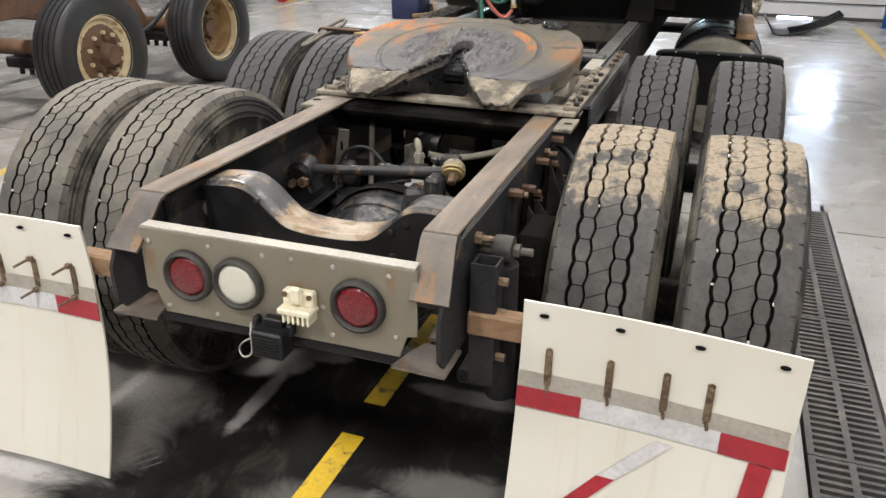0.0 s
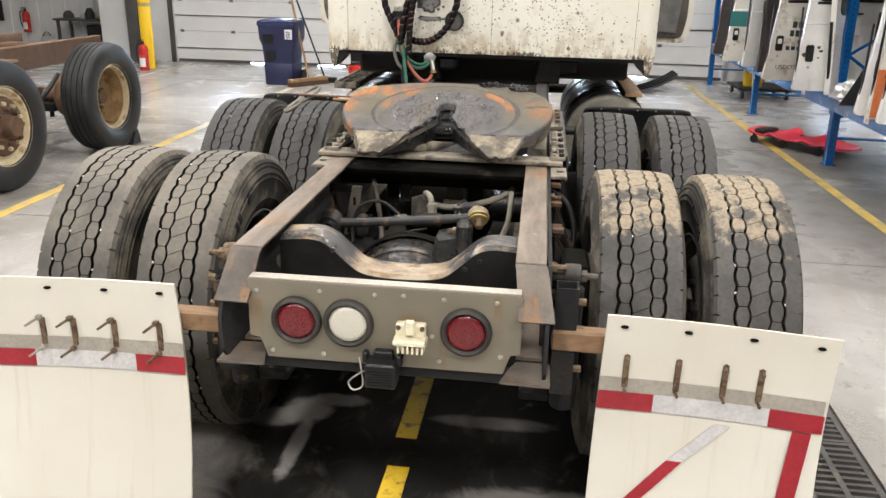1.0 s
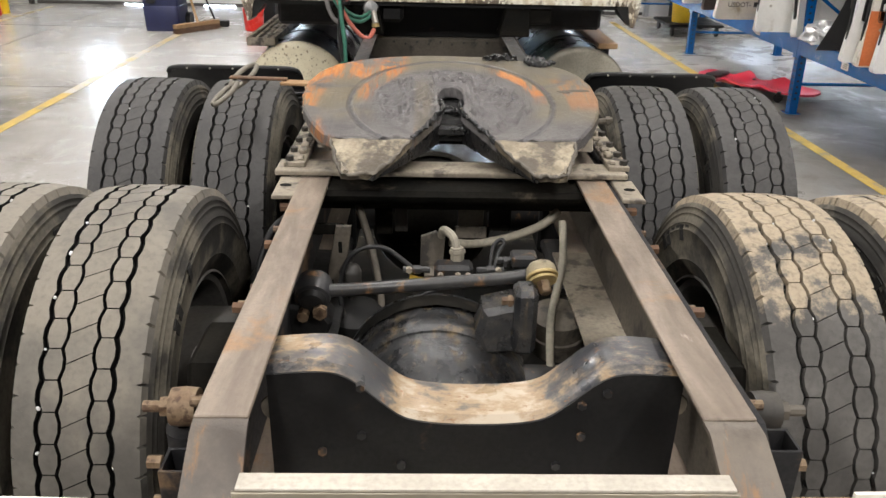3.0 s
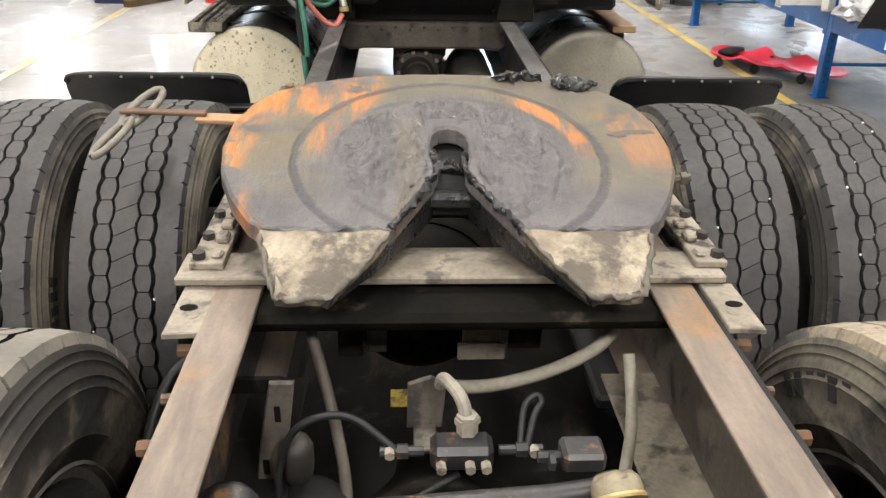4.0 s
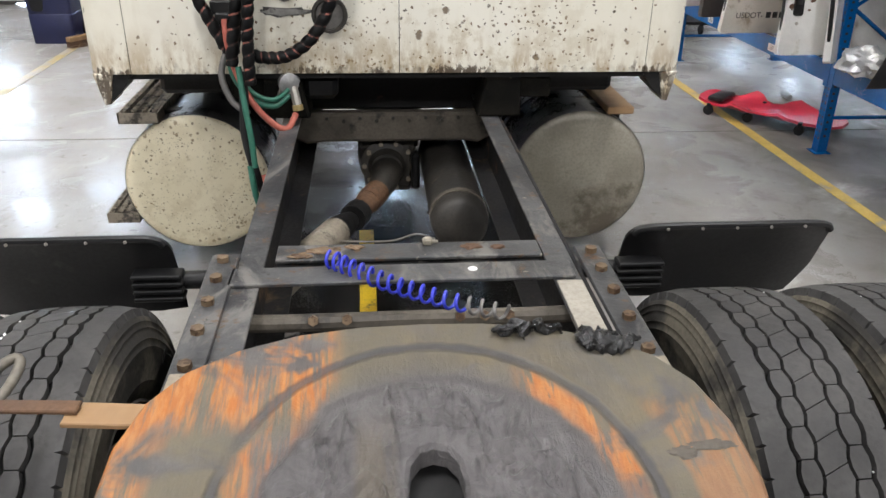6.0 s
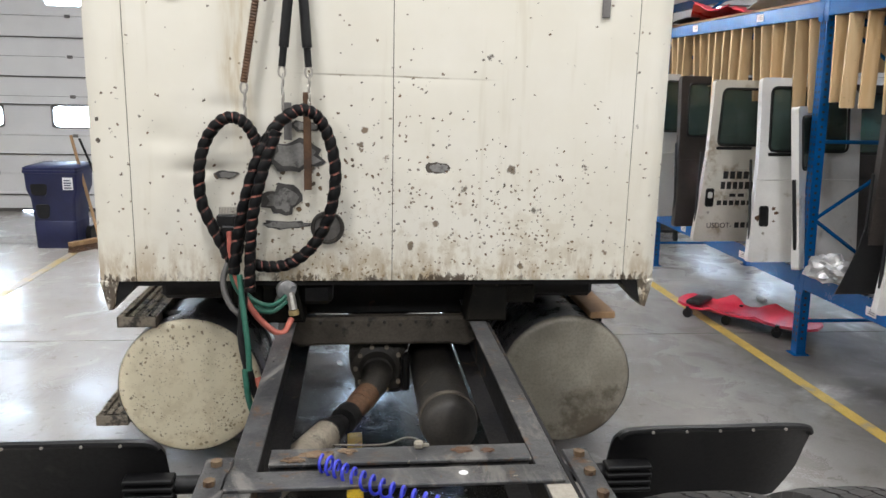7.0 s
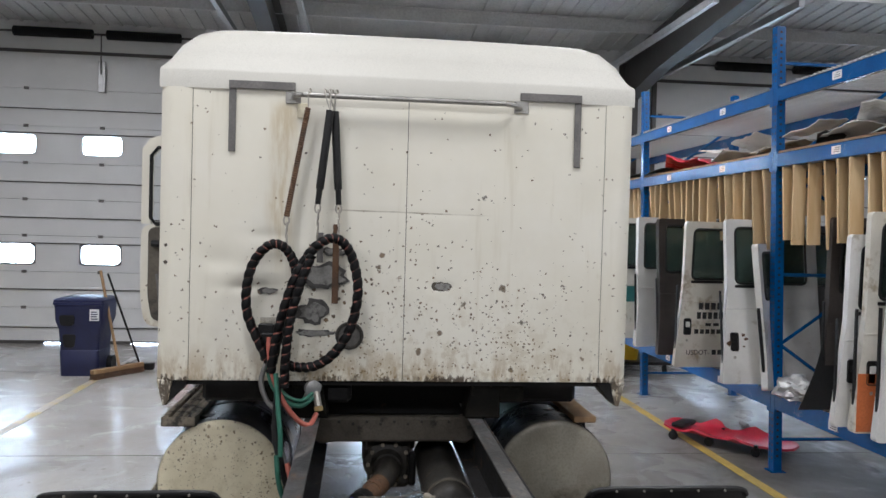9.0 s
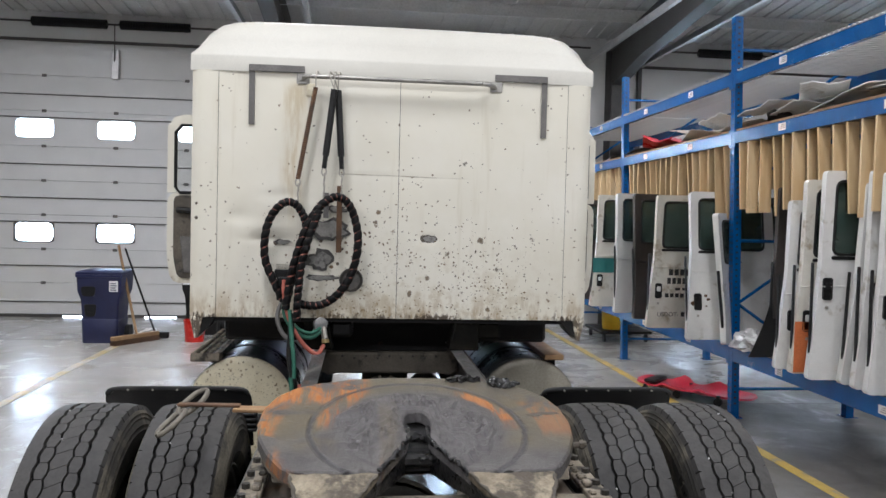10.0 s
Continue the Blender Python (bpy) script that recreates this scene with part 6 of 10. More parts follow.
# shocks and pivots outside the rails
for s in (-1, 1):
    bm = B()
    rod(bm, (s * 0.425, 0.23, 0.838), (s * 0.47, 0.23, 0.838), 0.02, seg=14)
    rod(bm, (s * 0.46, 0.23, 0.838), (s * 0.53, 0.23, 0.838), 0.011, seg=8)
    rod(bm, (s * 0.515, 0.23, 0.838), (s * 0.53, 0.23, 0.838), 0.018, seg=6)
    rod(bm, (s * 0.528, 0.23, 0.838), (s * 0.56, 0.23, 0.838), 0.01, seg=8)
    shock = part("shock_absorber", bm, M_GRIME if s > 0 else M_BOLT, truck, "grimy upright shock absorber on a bolt")
    bm = B()
    lathe(bm, [(0.012, -0.022), (0.032, -0.022), (0.034, 0), (0.032, 0.022), (0.012, 0.022)], Matrix.Translation((s * 0.49, 0.23, 0.838)) @ X90, 18)
    part("shock_eye", bm, M_DARKGRIME if s > 0 else M_BOLT, shock)
    bm = B()
    rod(bm, (s * 0.49, 0.23, 0.8), (s * 0.49, 0.25, 0.42), 0.037, seg=18)
    part("shock_body", bm, M_WEB, shock)
    bm = B()
    prism(bm, [(0.44, 0.79), (0.6, 0.79), (0.63, 0.74), (0.6, 0.6), (0.585, 0.42), (0.5, 0.42), (0.49, 0.58), (0.43, 0.66), (0.42, 0.74)], s * 0.47, s * 0.555, 'x', 0.012)
    hanger = part("hanger", bm, M_SHADE_GRIME, truck, "black cast suspension hanger with a rusty pin")
    bm = B()
    lathe(bm, [(0.0, -0.052), (0.03, -0.052), (0.034, -0.045), (0.034, 0.045), (0.03, 0.052), (0.0, 0.052)], Matrix.Translation((s * 0.513, 0.52, 0.71)) @ X90, 20)
    part("pin", bm, M_RUST, hanger, "rusty hanger pin")
    bm = B()
    lathe(bm, [(0.04, -0.05), (0.06, -0.05), (0.06, -0.044), (0.04, -0.044)], Matrix.Translation((s * 0.513, 0.52, 0.71)) @ X90 @ Matrix.Rotation(0 if s < 0 else math.pi, 4, 'X'), 20, True)
    part("collar", bm, M_DARKGRIME, hanger)
    for y0, z0, z1, w in ((0.62, 0.66, 0.82, 0.055), (0.9, 0.62, 0.87, 0.075)):
        bm = B()
        prism(bm, [(y0, z0), (y0 + 0.16, z0), (y0 + 0.145, z0 + 0.05), (y0 + 0.115, z1), (y0 + 0.045, z1), (y0 + 0.015, z0 + 0.05)], s * 0.432, s * 0.446, 'x', 0.003)
        brk = part("suspension_bracket", bm, M_SHADE_GRIME, truck, "grimy suspension bracket on the rail")
        for dy in (0.03, 0.12):
            bm = B()
            prism(bm, [(0.446, z0), (0.446 + w, z0), (0.446 + w * 0.9, z0 + 0.06), (0.45, z1 - 0.03)] if s > 0 else [(-0.446, z0), (-0.446 - w, z0), (-0.446 - w * 0.9, z0 + 0.06), (-0.45, z1 - 0.03)], y0 + dy, y0 + dy + 0.012, 'y', 0.002)
            part("rib", bm, M_DARKGRIME, brk)
        bm = B()
        lathe(bm, [(0, -0.035), (0.024, -0.035), (0.032, -0.02), (0.032, 0.02), (0.024, 0.035), (0, 0.035)], Matrix.Translation((s * (0.455 + w / 2), y0 + 0.08, z0 + 0.04)) @ X90, 16)
        part("bushing", bm, M_RUST, brk, "rusty bushing")
    # brake hoses looping behind the wheel
    bm = B()
    tube(bm, smooth_path([(s * 0.44, 1.12, 0.84), (s * 0.5, 1.08, 0.8), (s * 0.53, 1.0, 0.7), (s * 0.5, 0.92, 0.58), (s * 0.46, 0.86, 0.5)]), 0.011, 8)
    part("brake_hose", bm, M_HOSE, truck, "thin black brake hose", 60)
    for y, z in ((0.66, 0.84), (0.74, 0.8), (0.83, 0.87), (0.98, 0.82), (1.05, 0.88), (0.5, 0.88)):
        bm = B()
        rod(bm, (s * 0.425, y, z), (s * 0.468, y, z), 0.012, seg=6)
        part("long_bolt", bm, M_RUST, truck)

# crossmember tube and floor of the coupling
bm = B()
prism(bm, [(1.12, 0.905), (1.3, 0.905), (1.31, 0.895), (1.31, 0.8), (1.29, 0.786), (1.2, 0.83), (1.12, 0.87), (1.108, 0.892)], -0.42, 0.42, 'x', 0.006)
part("middle_crossmember", bm, M_SHADE_GRIME, truck, "dark boxed crossmember under the coupling")
for y0 in (2.335, 2.455):
    bm = B()
    box(bm, -0.44 if y0 < 2.4 else -0.34, 0.4 if y0 < 2.4 else 0.34, y0, y0 + 0.085, RAIL_Z, RAIL_Z + 0.01, 0.002)
    if y0 > 2.4:
        box(bm, -0.34, 0.34, y0 + 0.03, y0 + 0.04, 0.85, RAIL_Z)
    part("cross_plate", bm, M_GREYRAIL, truck, "grey flat cross plate bolted over the rails")
bm = B()
tube(bm, smooth_path([(-0.415, 2.3, 0.84), (-0.3, 2.31, 0.83), (0, 2.32, 0.825), (0.3, 2.31, 0.83), (0.415, 2.3, 0.84)]), 0.022, 10)
fxm = part("front_crossmember", bm, M_GRIME, truck, "dusty round cross tube ahead of the coupling")
for x in (-0.24, -0.16, 0.11, 0.17, 0.23):
    bm = B()
    rod(bm, (x, 2.296, 0.845), (x, 2.28, 0.852), 0.013, seg=6)
    part("bolt", bm, M_BOLT, fxm)

# ---------------- fifth wheel coupling ----------------
FX = -0.015
TILT_Y, TILT = 1.535, 0.19


def tilted(bm):
    """Tips a coupling part, built level, down towards the tail."""
    for v in bm.verts:
        v.co.z += TILT * (v.co.y - TILT_Y)
    return bm


bm = B()
half = [(0.1, 1.783), (0.2, 1.769), (0.29, 1.74), (0.365, 1.697), (0.412, 1.64), (0.44, 1.56), (0.445, 1.46), (0.432, 1.37), (0.4, 1.285), (0.36, 1.215), (0.33, 1.186)]
inner = [(0.117, 1.18), (0.095, 1.225), (0.06, 1.295), (0.036, 1.345), (0.027, 1.375), (0.037, 1.42), (0.038, 1.48), (0.033, 1.51), (0.019, 1.53)]
right = half + inner
left = [(-x, y) for x, y in right[::-1]]
outline = [(FX + x, y) for x, y in right + [(0, 1.536)] + left + [(0, 1.786)]]
prism(bm, outline, 1.06, 1.1, 'z', 0.006)
fifth = part("fifth_wheel_plate", tilted(bm), M_PLATE, truck, "greased rusty coupling plate with a keyhole slot")
for s in (-1, 1):
    bm = B()
    top = [(0.112, 1.183), (0.18, 1.176), (0.26, 1.178), (0.334, 1.188)]
    low = [(0.205, 1.052), (0.235, 1.047), (0.265, 1.047), (0.293, 1.05)]
    rows = []
    for v in range(8):
        f = v / 7
        row = []
        for j in range(10):
            q = j / 3
            k = min(int(q), 2)
            q -= k
            tx, ty = top[k][0] + (top[k + 1][0] - top[k][0]) * q, top[k][1] + (top[k + 1][1] - top[k][1]) * q
            lx, ly = low[k][0] + (low[k + 1][0] - low[k][0]) * q, low[k][1] + (low[k + 1][1] - low[k][1]) * q
            row.append((FX + s * (tx + (lx - tx) * f ** 1.3), ty + (ly - ty) * f, 1.031 - 0.056 * f ** 1.2 + 0.0016 * math.sin(9 * f + 1.3 * j)))
        rows.append(row)
    sheet(bm, rows, 0.02)
    ramp = part("ramp", bm, M_RAMP, fifth, "bare chalky approach ramp")
    # grimy rounded border of the ramp
    border = [Vector(r[0]) for r in rows[1:]] + [Vector(p) for p in rows[-1][1:-1]] + [Vector(r[-1]) for r in rows[:0:-1]]
    bm = B()
    tube(bm, smooth_path([p + Vector((0, -0.001, 0.002)) for p in border], 3), lambda t: 0.0035 + 0.002 * math.sin(t * 47) ** 2, 8)
    for v in bm.verts:
        v.co += 0.006 * noise.noise_vector(v.co * 45) + 0.003 * noise.noise_vector(v.co * 120)
    part("ramp_edge", bm, M_GRIME, ramp, "grimy rounded ramp edge", 60)
    # skirt walls below the plate
    bm = B()
    pts = [(0.443, 1.56), (0.44, 1.4), (0.4, 1.285), (0.332, 1.185), (0.292, 1.05)]
    sheet(bm, [[(FX + s * x, y, 1.1 + TILT * (y - TILT_Y) - 0.03 if k < 4 else 0.978), (FX + s * (x - 0.02), y + 0.01, 0.98 if k < 4 else 0.962)] for k, (x, y) in enumerate(pts)], 0.012)
    part("skirt", bm, M_DUSTY, fifth)
    bm = B()
    pts = [(0.04, 1.46), (0.029, 1.375), (0.06, 1.295), (0.117, 1.18), (0.206, 1.05)]
    sheet(bm, [[(FX + s * x, y, 1.09 + TILT * (y - TILT_Y) if k < 4 else 0.972), (FX + s * (x + 0.006), y, 0.965 if k < 4 else 0.955)] for k, (x, y) in enumerate(pts)], 0.014)
    part("throat_wall", bm, M_GREASE, fifth, "throat wall caked in black grease")
# lock jaw down in the slot
bm = B()
box(bm, FX - 0.07, FX + 0.07, 1.36, 1.6, 0.985, 1.02, 0.01)
lathe(bm, [(0.036, 0.0), (0.036, 0.03), (0.06, 0.03), (0.06, 0.0)], Matrix.Translation((FX, 1.49, 1.005)), 24)
part("lock_jaw", bm, M_GREASE, fifth, "black greasy lock jaw")
bm = B()
box(bm, FX - 0.3, FX + 0.3, 1.38, 1.65, 0.98, 1.055, 0.02)
part("plate_body", tilted(bm), M_BLACK, fifth)
rnd = random.Random(11)
for k in range(5):
    bm = B()
    cx, cy = ((0.135, 1.757), (0.19, 1.75), (0.262, 1.72), (0.295, 1.715), (FX + 0.005, 1.45))[k]
    m = Matrix.Translation((cx, cy, 1.106 if k < 4 else 1.055)) @ Matrix.Rotation(rnd.uniform(-0.4, 0.4), 4, 'Z') @ Matrix.Diagonal((rnd.uniform(1.1, 1.7), rnd.uniform(0.5, 0.7), 0.55, 1))
    bmesh.ops.create_icosphere(bm, subdivisions=5, radius=(0.022, 0.016, 0.026, 0.03, 0.026)[k], matrix=m)
    for v in bm.verts:
        v.co += 0.016 * noise.noise_vector(v.co * 38) + 0.009 * noise.noise_vector(v.co * 90) + 0.003 * noise.noise_vector(v.co * 200)
    part("grease_clump", tilted(bm), M_GREASE, fifth, "lump of black grease", 60)
for cx, cy, w, d in ((0.335, 1.505, 0.022, 0.012), (0.375, 1.515, 0.032, 0.009)):
    bm = B()
    bmesh.ops.create_icosphere(bm, subdivisions=4, radius=1.0)
    for v in bm.verts:
        k = 1 + 0.5 * noise.noise(v.co * 1.6 + Vector((cx * 20, 0, 0))) + 0.3 * noise.noise(v.co * 4.5)
        v.co = Vector((cx + v.co.x * w * k, cy + v.co.y * d * k, 1.0985 + max(-0.2, v.co.z) * 0.004 * k))
    part("grime_smear", tilted(bm), M_GRIME, fifth, "smear of brown oily grime", 60)
# greasy lips along the slot and the ramps
for s in (-1, 1):
    bm = B()
    pts = [(0.034, 1.44), (0.025, 1.375), (0.056, 1.295), (0.088, 1.235), (0.113, 1.18)]
    path = smooth_path([(FX + s * x, y, 1.098 + rnd.uniform(-0.004, 0.004)) for x, y in pts], 8)
    tube(bm, path, lambda t: 0.004 + 0.004 * math.sin(t * 31) ** 2, 8)
    for v in bm.verts:
        v.co += 0.008 * noise.noise_vector(v.co * 60) + 0.004 * noise.noise_vector(v.co * 140)
    part("grease_bead", tilted(bm), M_GREASE, fifth, "bead of grease along the slot", 60)
    bm = B()
    path = smooth_path([(FX + s * x, y, 1.1) for x, y in ((0.11, 1.182), (0.17, 1.19), (0.24, 1.182), (0.32, 1.19), (0.35, 1.215))], 8)
    tube(bm, path, lambda t: 0.003 + 0.002 * math.sin(t * 40) ** 2, 6)
    for v in bm.verts:
        v.co += 0.007 * noise.noise_vector(v.co * 50) - Vector((0, 0, 0.003))
    part("grease_bead", tilted(bm), M_PLATE, fifth, "smeared grease edge above the ramp", 60)
# lumpy scraped grease over the middle of the plate
bm = B()
step, nx, ny = 0.0035, 140, 135
scrapes = []
for k in range(34):
    a, rr = rnd.uniform(0.25, 2.9) * rnd.choice((-1, 1)), rnd.uniform(0.07, 0.22)
    scrapes.append((rr * math.sin(a), 1.42 + rr * math.cos(a), rnd.uniform(-0.5, 0.5), rnd.uniform(0.012, 0.045), rnd.uniform(-9, 9), rnd.uniform(0.003, 0.007)))
grid = {}
for i in range(nx):
    for j in range(ny):
        x, y = -0.243 + i * step, 1.185 + j * step
        px, py = x, y - 1.42
        r = math.hypot(px, py) + 0.03 * noise.noise(Vector((x * 9, y * 9, 0)))
        slot = max(0.04, 0.036 + 0.45 * (1.375 - y))
        if r > 0.235 or (y < 1.56 and abs(px) < slot + 0.006) or y < 1.2:
            continue
        q = Vector((x * 26, y * 12, 3.0))
        w = q + 1.3 * noise.noise_vector(q * 0.6)
        ridge = 1 - abs(noise.noise(w)) * 2.2
        h = 0.009 * max(0.0, ridge) ** 3 + 0.0045 * noise.noise(w * 2.7) + 0.002 * noise.noise(w * 6.5)
        for sx, sy, sa, sl, sc, sh in scrapes:
            u, v = (x - sx) * math.sin(sa) + (y - sy) * math.cos(sa), (x - sx) * math.cos(sa) - (y - sy) * math.sin(sa)
            if abs(u) < sl * 1.6 and abs(v) < 0.03:
                v -= sc * u * u
                h += sh * (math.exp(-(v / 0.0035) ** 2) - 0.5 * math.exp(-((v - 0.008) / 0.006) ** 2)) * math.exp(-(u / sl) ** 4)
        fade = min(1.0, max(0.0, (0.235 - r) / 0.03)) * min(1.0, (y - 1.2) / 0.03 + 0.1)
        if y < 1.57:
            fade *= min(1.0, (abs(px) - slot) / 0.02)
        grid[i, j] = bm.verts.new((FX + x, y, 1.0992 + (0.0022 + h) * fade))
for (i, j), v in list(grid.items()):
    c = [grid.get(k) for k in ((i + 1, j), (i + 1, j + 1), (i, j + 1))]
    if None not in c:
        bm.faces.new((v, *c))
loose_v = [v for v in bm.verts if not v.link_faces]
bmesh.ops.delete(bm, geom=loose_v, context='VERTS')
part("grease_film", tilted(bm), M_PLATE, fifth, "lumpy scraped grey grease", 80)
# release handle bar
bm = B()
prism(bm, [(-0.56, 1.705), (-0.43, 1.69), (-0.43, 1.638), (-0.56, 1.652)], 1.066, 1.076, 'z', 0.002)
rel = part("release_handle", bm, M_OLDWOOD, fifth, "flat tan release bar over the tyre")
bm = B()
prism(bm, [(-0.73, 1.712), (-0.54, 1.696), (-0.54, 1.668), (-0.73, 1.684)], 1.0765, 1.0845, 'z', 0.002)
part("bar_end", bm, M_RUST, rel, "brown rusty end of the release bar")
bm = B()
rod(bm, (0.42, 1.44, 1.02), (0.475, 1.44, 1.026), 0.009, seg=8)
rod(bm, (0.455, 1.44, 1.0235), (0.467, 1.44, 1.025), 0.014, seg=6)
part("grease_fitting", bm, M_GRIME, fifth)
# bed plates and slider angles on the rails
bm = B()
box(bm, -0.505, 0.475, 1.19, 1.29, RAIL_Z + 0.004, RAIL_Z + 0.02, 0.003)
box(bm, -0.505, 0.475, 1.29, 1.36, RAIL_Z - 0.02, RAIL_Z - 0.005, 0.003)
bed = part("bed_plate", bm, M_DUSTY, truck, "dusty corrugated bed plate under the coupling")
for s in (-1, 1):
    o = FX * 1.0
    bm = B()
    prism(bm, sided([(0.43 - s * o * 0, 1.05), (0.49, 1.045), (0.49, 1.2), (0.43, 1.2)], s), RAIL_Z - 0.012, RAIL_Z + 0.0, 'z', 0.002)
    rod(bm, (s * 0.455, 1.1, RAIL_Z), (s * 0.455, 1.1, RAIL_Z + 0.001), 0.012, seg=10)
    part("ear_plate", bm, M_DUSTY, bed)
    bm = B()
    lathe(bm, [(0.0, 0), (0.013, 0), (0.013, 0.0012), (0, 0.0012)], Matrix.Translation((s * 0.465, 1.125, RAIL_Z)) @ Matrix.Diagonal((1.2, 0.8, 1, 1)), 14)
    part("hole", bm, M_RECESS_SHADE, bed)
    # outer angle with bolt heads, running forward
    bm = B()
    box(bm, s * 0.432, s * 0.5, 1.36, 2.5, RAIL_Z - 0.004, RAIL_Z + 0.01, 0.002)
    box(bm, s * 0.494, s * 0.504, 1.36, 2.5, RAIL_Z - 0.1, RAIL_Z - 0.002, 0.002)
    ang = part("slide_angle", bm, M_GREYRAIL, truck, "bolted steel mounting angle along the rail")
    for y in (2.0, 2.13, 2.25, 2.36, 2.46):
        bm = B()
        rod(bm, (s * 0.468, y, RAIL_Z + 0.01), (s * 0.468, y, RAIL_Z + 0.024), 0.015, seg=6)
        part("bolt", bm, M_BOLT, ang)
    # toothed slide rack
    bm = B()
    box(bm, s * 0.425, s * 0.485, 1.22, 1.95, RAIL_Z + 0.02, RAIL_Z + 0.034, 0.002)
    for k in range(12):
        y = 1.235 + k * 0.06
        box(bm, s * 0.43, s * (0.45 + 0.003 * (k * 7 % 3)), y, y + 0.026 + 0.003 * (k * 5 % 3), RAIL_Z + 0.034, RAIL_Z + 0.043 + 0.002 * (k * 3 % 4), 0.004)
    rack = part("slide_rack", bm, M_RACKSTEEL, truck, "dusty toothed slide rack with bolts")
    for y in (1.24, 1.32, 1.42, 1.54, 1.66, 1.78):
        bm = B()
        rod(bm, (s * 0.47, y, RAIL_Z + 0.034), (s * 0.47, y, RAIL_Z + 0.047), 0.0115, seg=6)
        part("bolt", bm, M_DARKGRIME, rack)
    bm = B()
    prism(bm, [(1.36, 0.95), (1.62, 0.95), (1.58, 1.04), (1.5, 1.075), (1.44, 1.04)], s * 0.36, s * 0.41, 'x', 0.004)
    part("pedestal", bm, M_DUSTY, truck, "dusty coupling pedestal")

bm = B()
box(bm, 0.36 + RO, 0.422 + RO, 2.06, 2.325, RAIL_Z - 0.0005, RAIL_Z + 0.003)
part("wear_strip", bm, M_STRIP, truck, "bare bright worn strip on the rail")

# mudguards ahead of the front drive tyres
for s in (-1, 1):
    bm = B()
    x0, x1 = (0.632, 1.225) if s < 0 else (0.612, 1.205)
    rows = []
    for f in (0.0, 0.015, 0.05, 0.1, 0.15, 0.2, 0.35, 0.5, 0.6, 0.7, 0.8, 0.9, 1.0):
        z = 0.938 - 0.27 * f
        cut = 0.05 * (1 - math.sqrt(1 - max(0.0, 1 - f / 0.2) ** 2))
        low = 0.05 * (max(0, f - 0.55) / 0.45) ** 1.5
        rows.append([(s * (x0 + cut + (x1 - x0 - 2 * cut - low) * u / 8), 2.63 - 0.05 * (1 - f) ** 2 + 0.05 * f + (0.015 if u in (0, 8) else 0), z) for u in range(9)])
    sheet(bm, rows, 0.012)
    fd = part("mudguard", bm, M_PLASTIC, truck, "black plastic quarter mudguard")
    bm = B()
    tube(bm, smooth_path([(s * (x0 + 0.012), 2.585, 0.912), (s * (x0 + 0.055), 2.577, 0.935), (s * (x0 + 0.3), 2.576, 0.937), (s * (x1 - 0.055), 2.577, 0.935), (s * (x1 - 0.012), 2.585, 0.912)], 5), 0.011, 8)
    part("rolled_edge", bm, M_PLASTIC, fd)
    for k in range(5):
        bm = B()
        x = x0 + 0.1 + (x1 - x0 - 0.2) * k / 4
        rod(bm, (s * x, 2.567, 0.934), (s * x, 2.5615, 0.934), 0.0042, seg=8)
        part("rivet", bm, M_ZINC, fd)
    bm = B()
    for k in range(4):
        box(bm, s * (x0 - 0.03), s * (x0 + 0.1), 2.55, 2.6, 0.76 + k * 0.022, 0.773 + k * 0.022, 0.003)
    rod(bm, (s * 0.43, 2.6, 0.8), (s * 0.68, 2.6, 0.8), 0.025, seg=12)
    part("bracket", bm, M_PLASTIC, fd)

# fuel tanks, straps and steps
for s in (-1, 1):
    c = Matrix.Translation((s * 0.9, 4.15, 0.465)) @ Matrix.Rotation(-math.pi / 2, 4, 'X')
    bm = B()
    lathe(bm, [(0.329, 0.012), (0.331, 0.02), (0.331, 1.55), (0, 1.58)], c, 48)
    tk = part("fuel_tank", bm, M_SHELL, truck, "speckled cream fuel tank" if s < 0 else "grimy grey fuel tank", 50)
    bm = B()
    lathe(bm, [(0, -0.012), (0.1, -0.0115), (0.2, -0.008), (0.28, -0.002), (0.315, 0.004), (0.326, 0.012), (0.3295, 0.02)], c, 48)
    part("tank_end", bm, M_TANK if s < 0 else M_TANK2, tk, "", 50)
    for y in (0.4, 1.1):
        bm = B()
        lathe(bm, [(0.332, y), (0.337, y), (0.337, y + 0.05), (0.332, y + 0.05)], c, 40, True)
        part("strap", bm, M_BLACK, tk)


def grip_step(x0, x1, y0, y1, z, mat, label):
    bm = B()
    box(bm, x0, x1, y0, y1, z - 0.05, z - 0.045)
    for x in (x0, x1 - 0.006):
        box(bm, x, x + 0.006, y0, y1, z - 0.05, z)
    box(bm, x0, x1, y0, y0 + 0.005, z - 0.05, z)
    st = part("step", bm, mat, truck, label)
    n = int((y1 - y0) / 0.035)
    bm = B()
    for i in range(n):
        for j in range(4):
            cx, cy = x0 + 0.02 + (x1 - x0 - 0.04) * j / 3, y0 + 0.02 + i * 0.035 + (0.017 if j % 2 else 0)
            lathe(bm, [(0.0135, -0.003), (0.0125, 0.004), (0.009, 0.004), (0.008, -0.006)], Matrix.Translation((cx, cy, z)), 8)
    part("grip", bm, mat, st, "raised serrated step grip")


grip_step(-1.205, -1.03, 4.13, 5.2, 0.815, M_RACKSTEEL, "dusty serrated tread step")
grip_step(-1.345, -1.2, 4.18, 5.0, 0.315, M_RACKSTEEL, "dusty serrated lower step")
bm = B()
box(bm, 1.0, 1.125, 4.13, 5.2, 0.785, 0.82, 0.005)
part("step", bm, M_OLDWOOD, truck, "worn brown running board")
for s in (-1, 1):
    bm = B()
    box(bm, s * 0.9, s * 1.1, 4.25, 4.32, 0.7, 0.79, 0.005)
    part("step_bracket", bm, M_BLACK, truck)

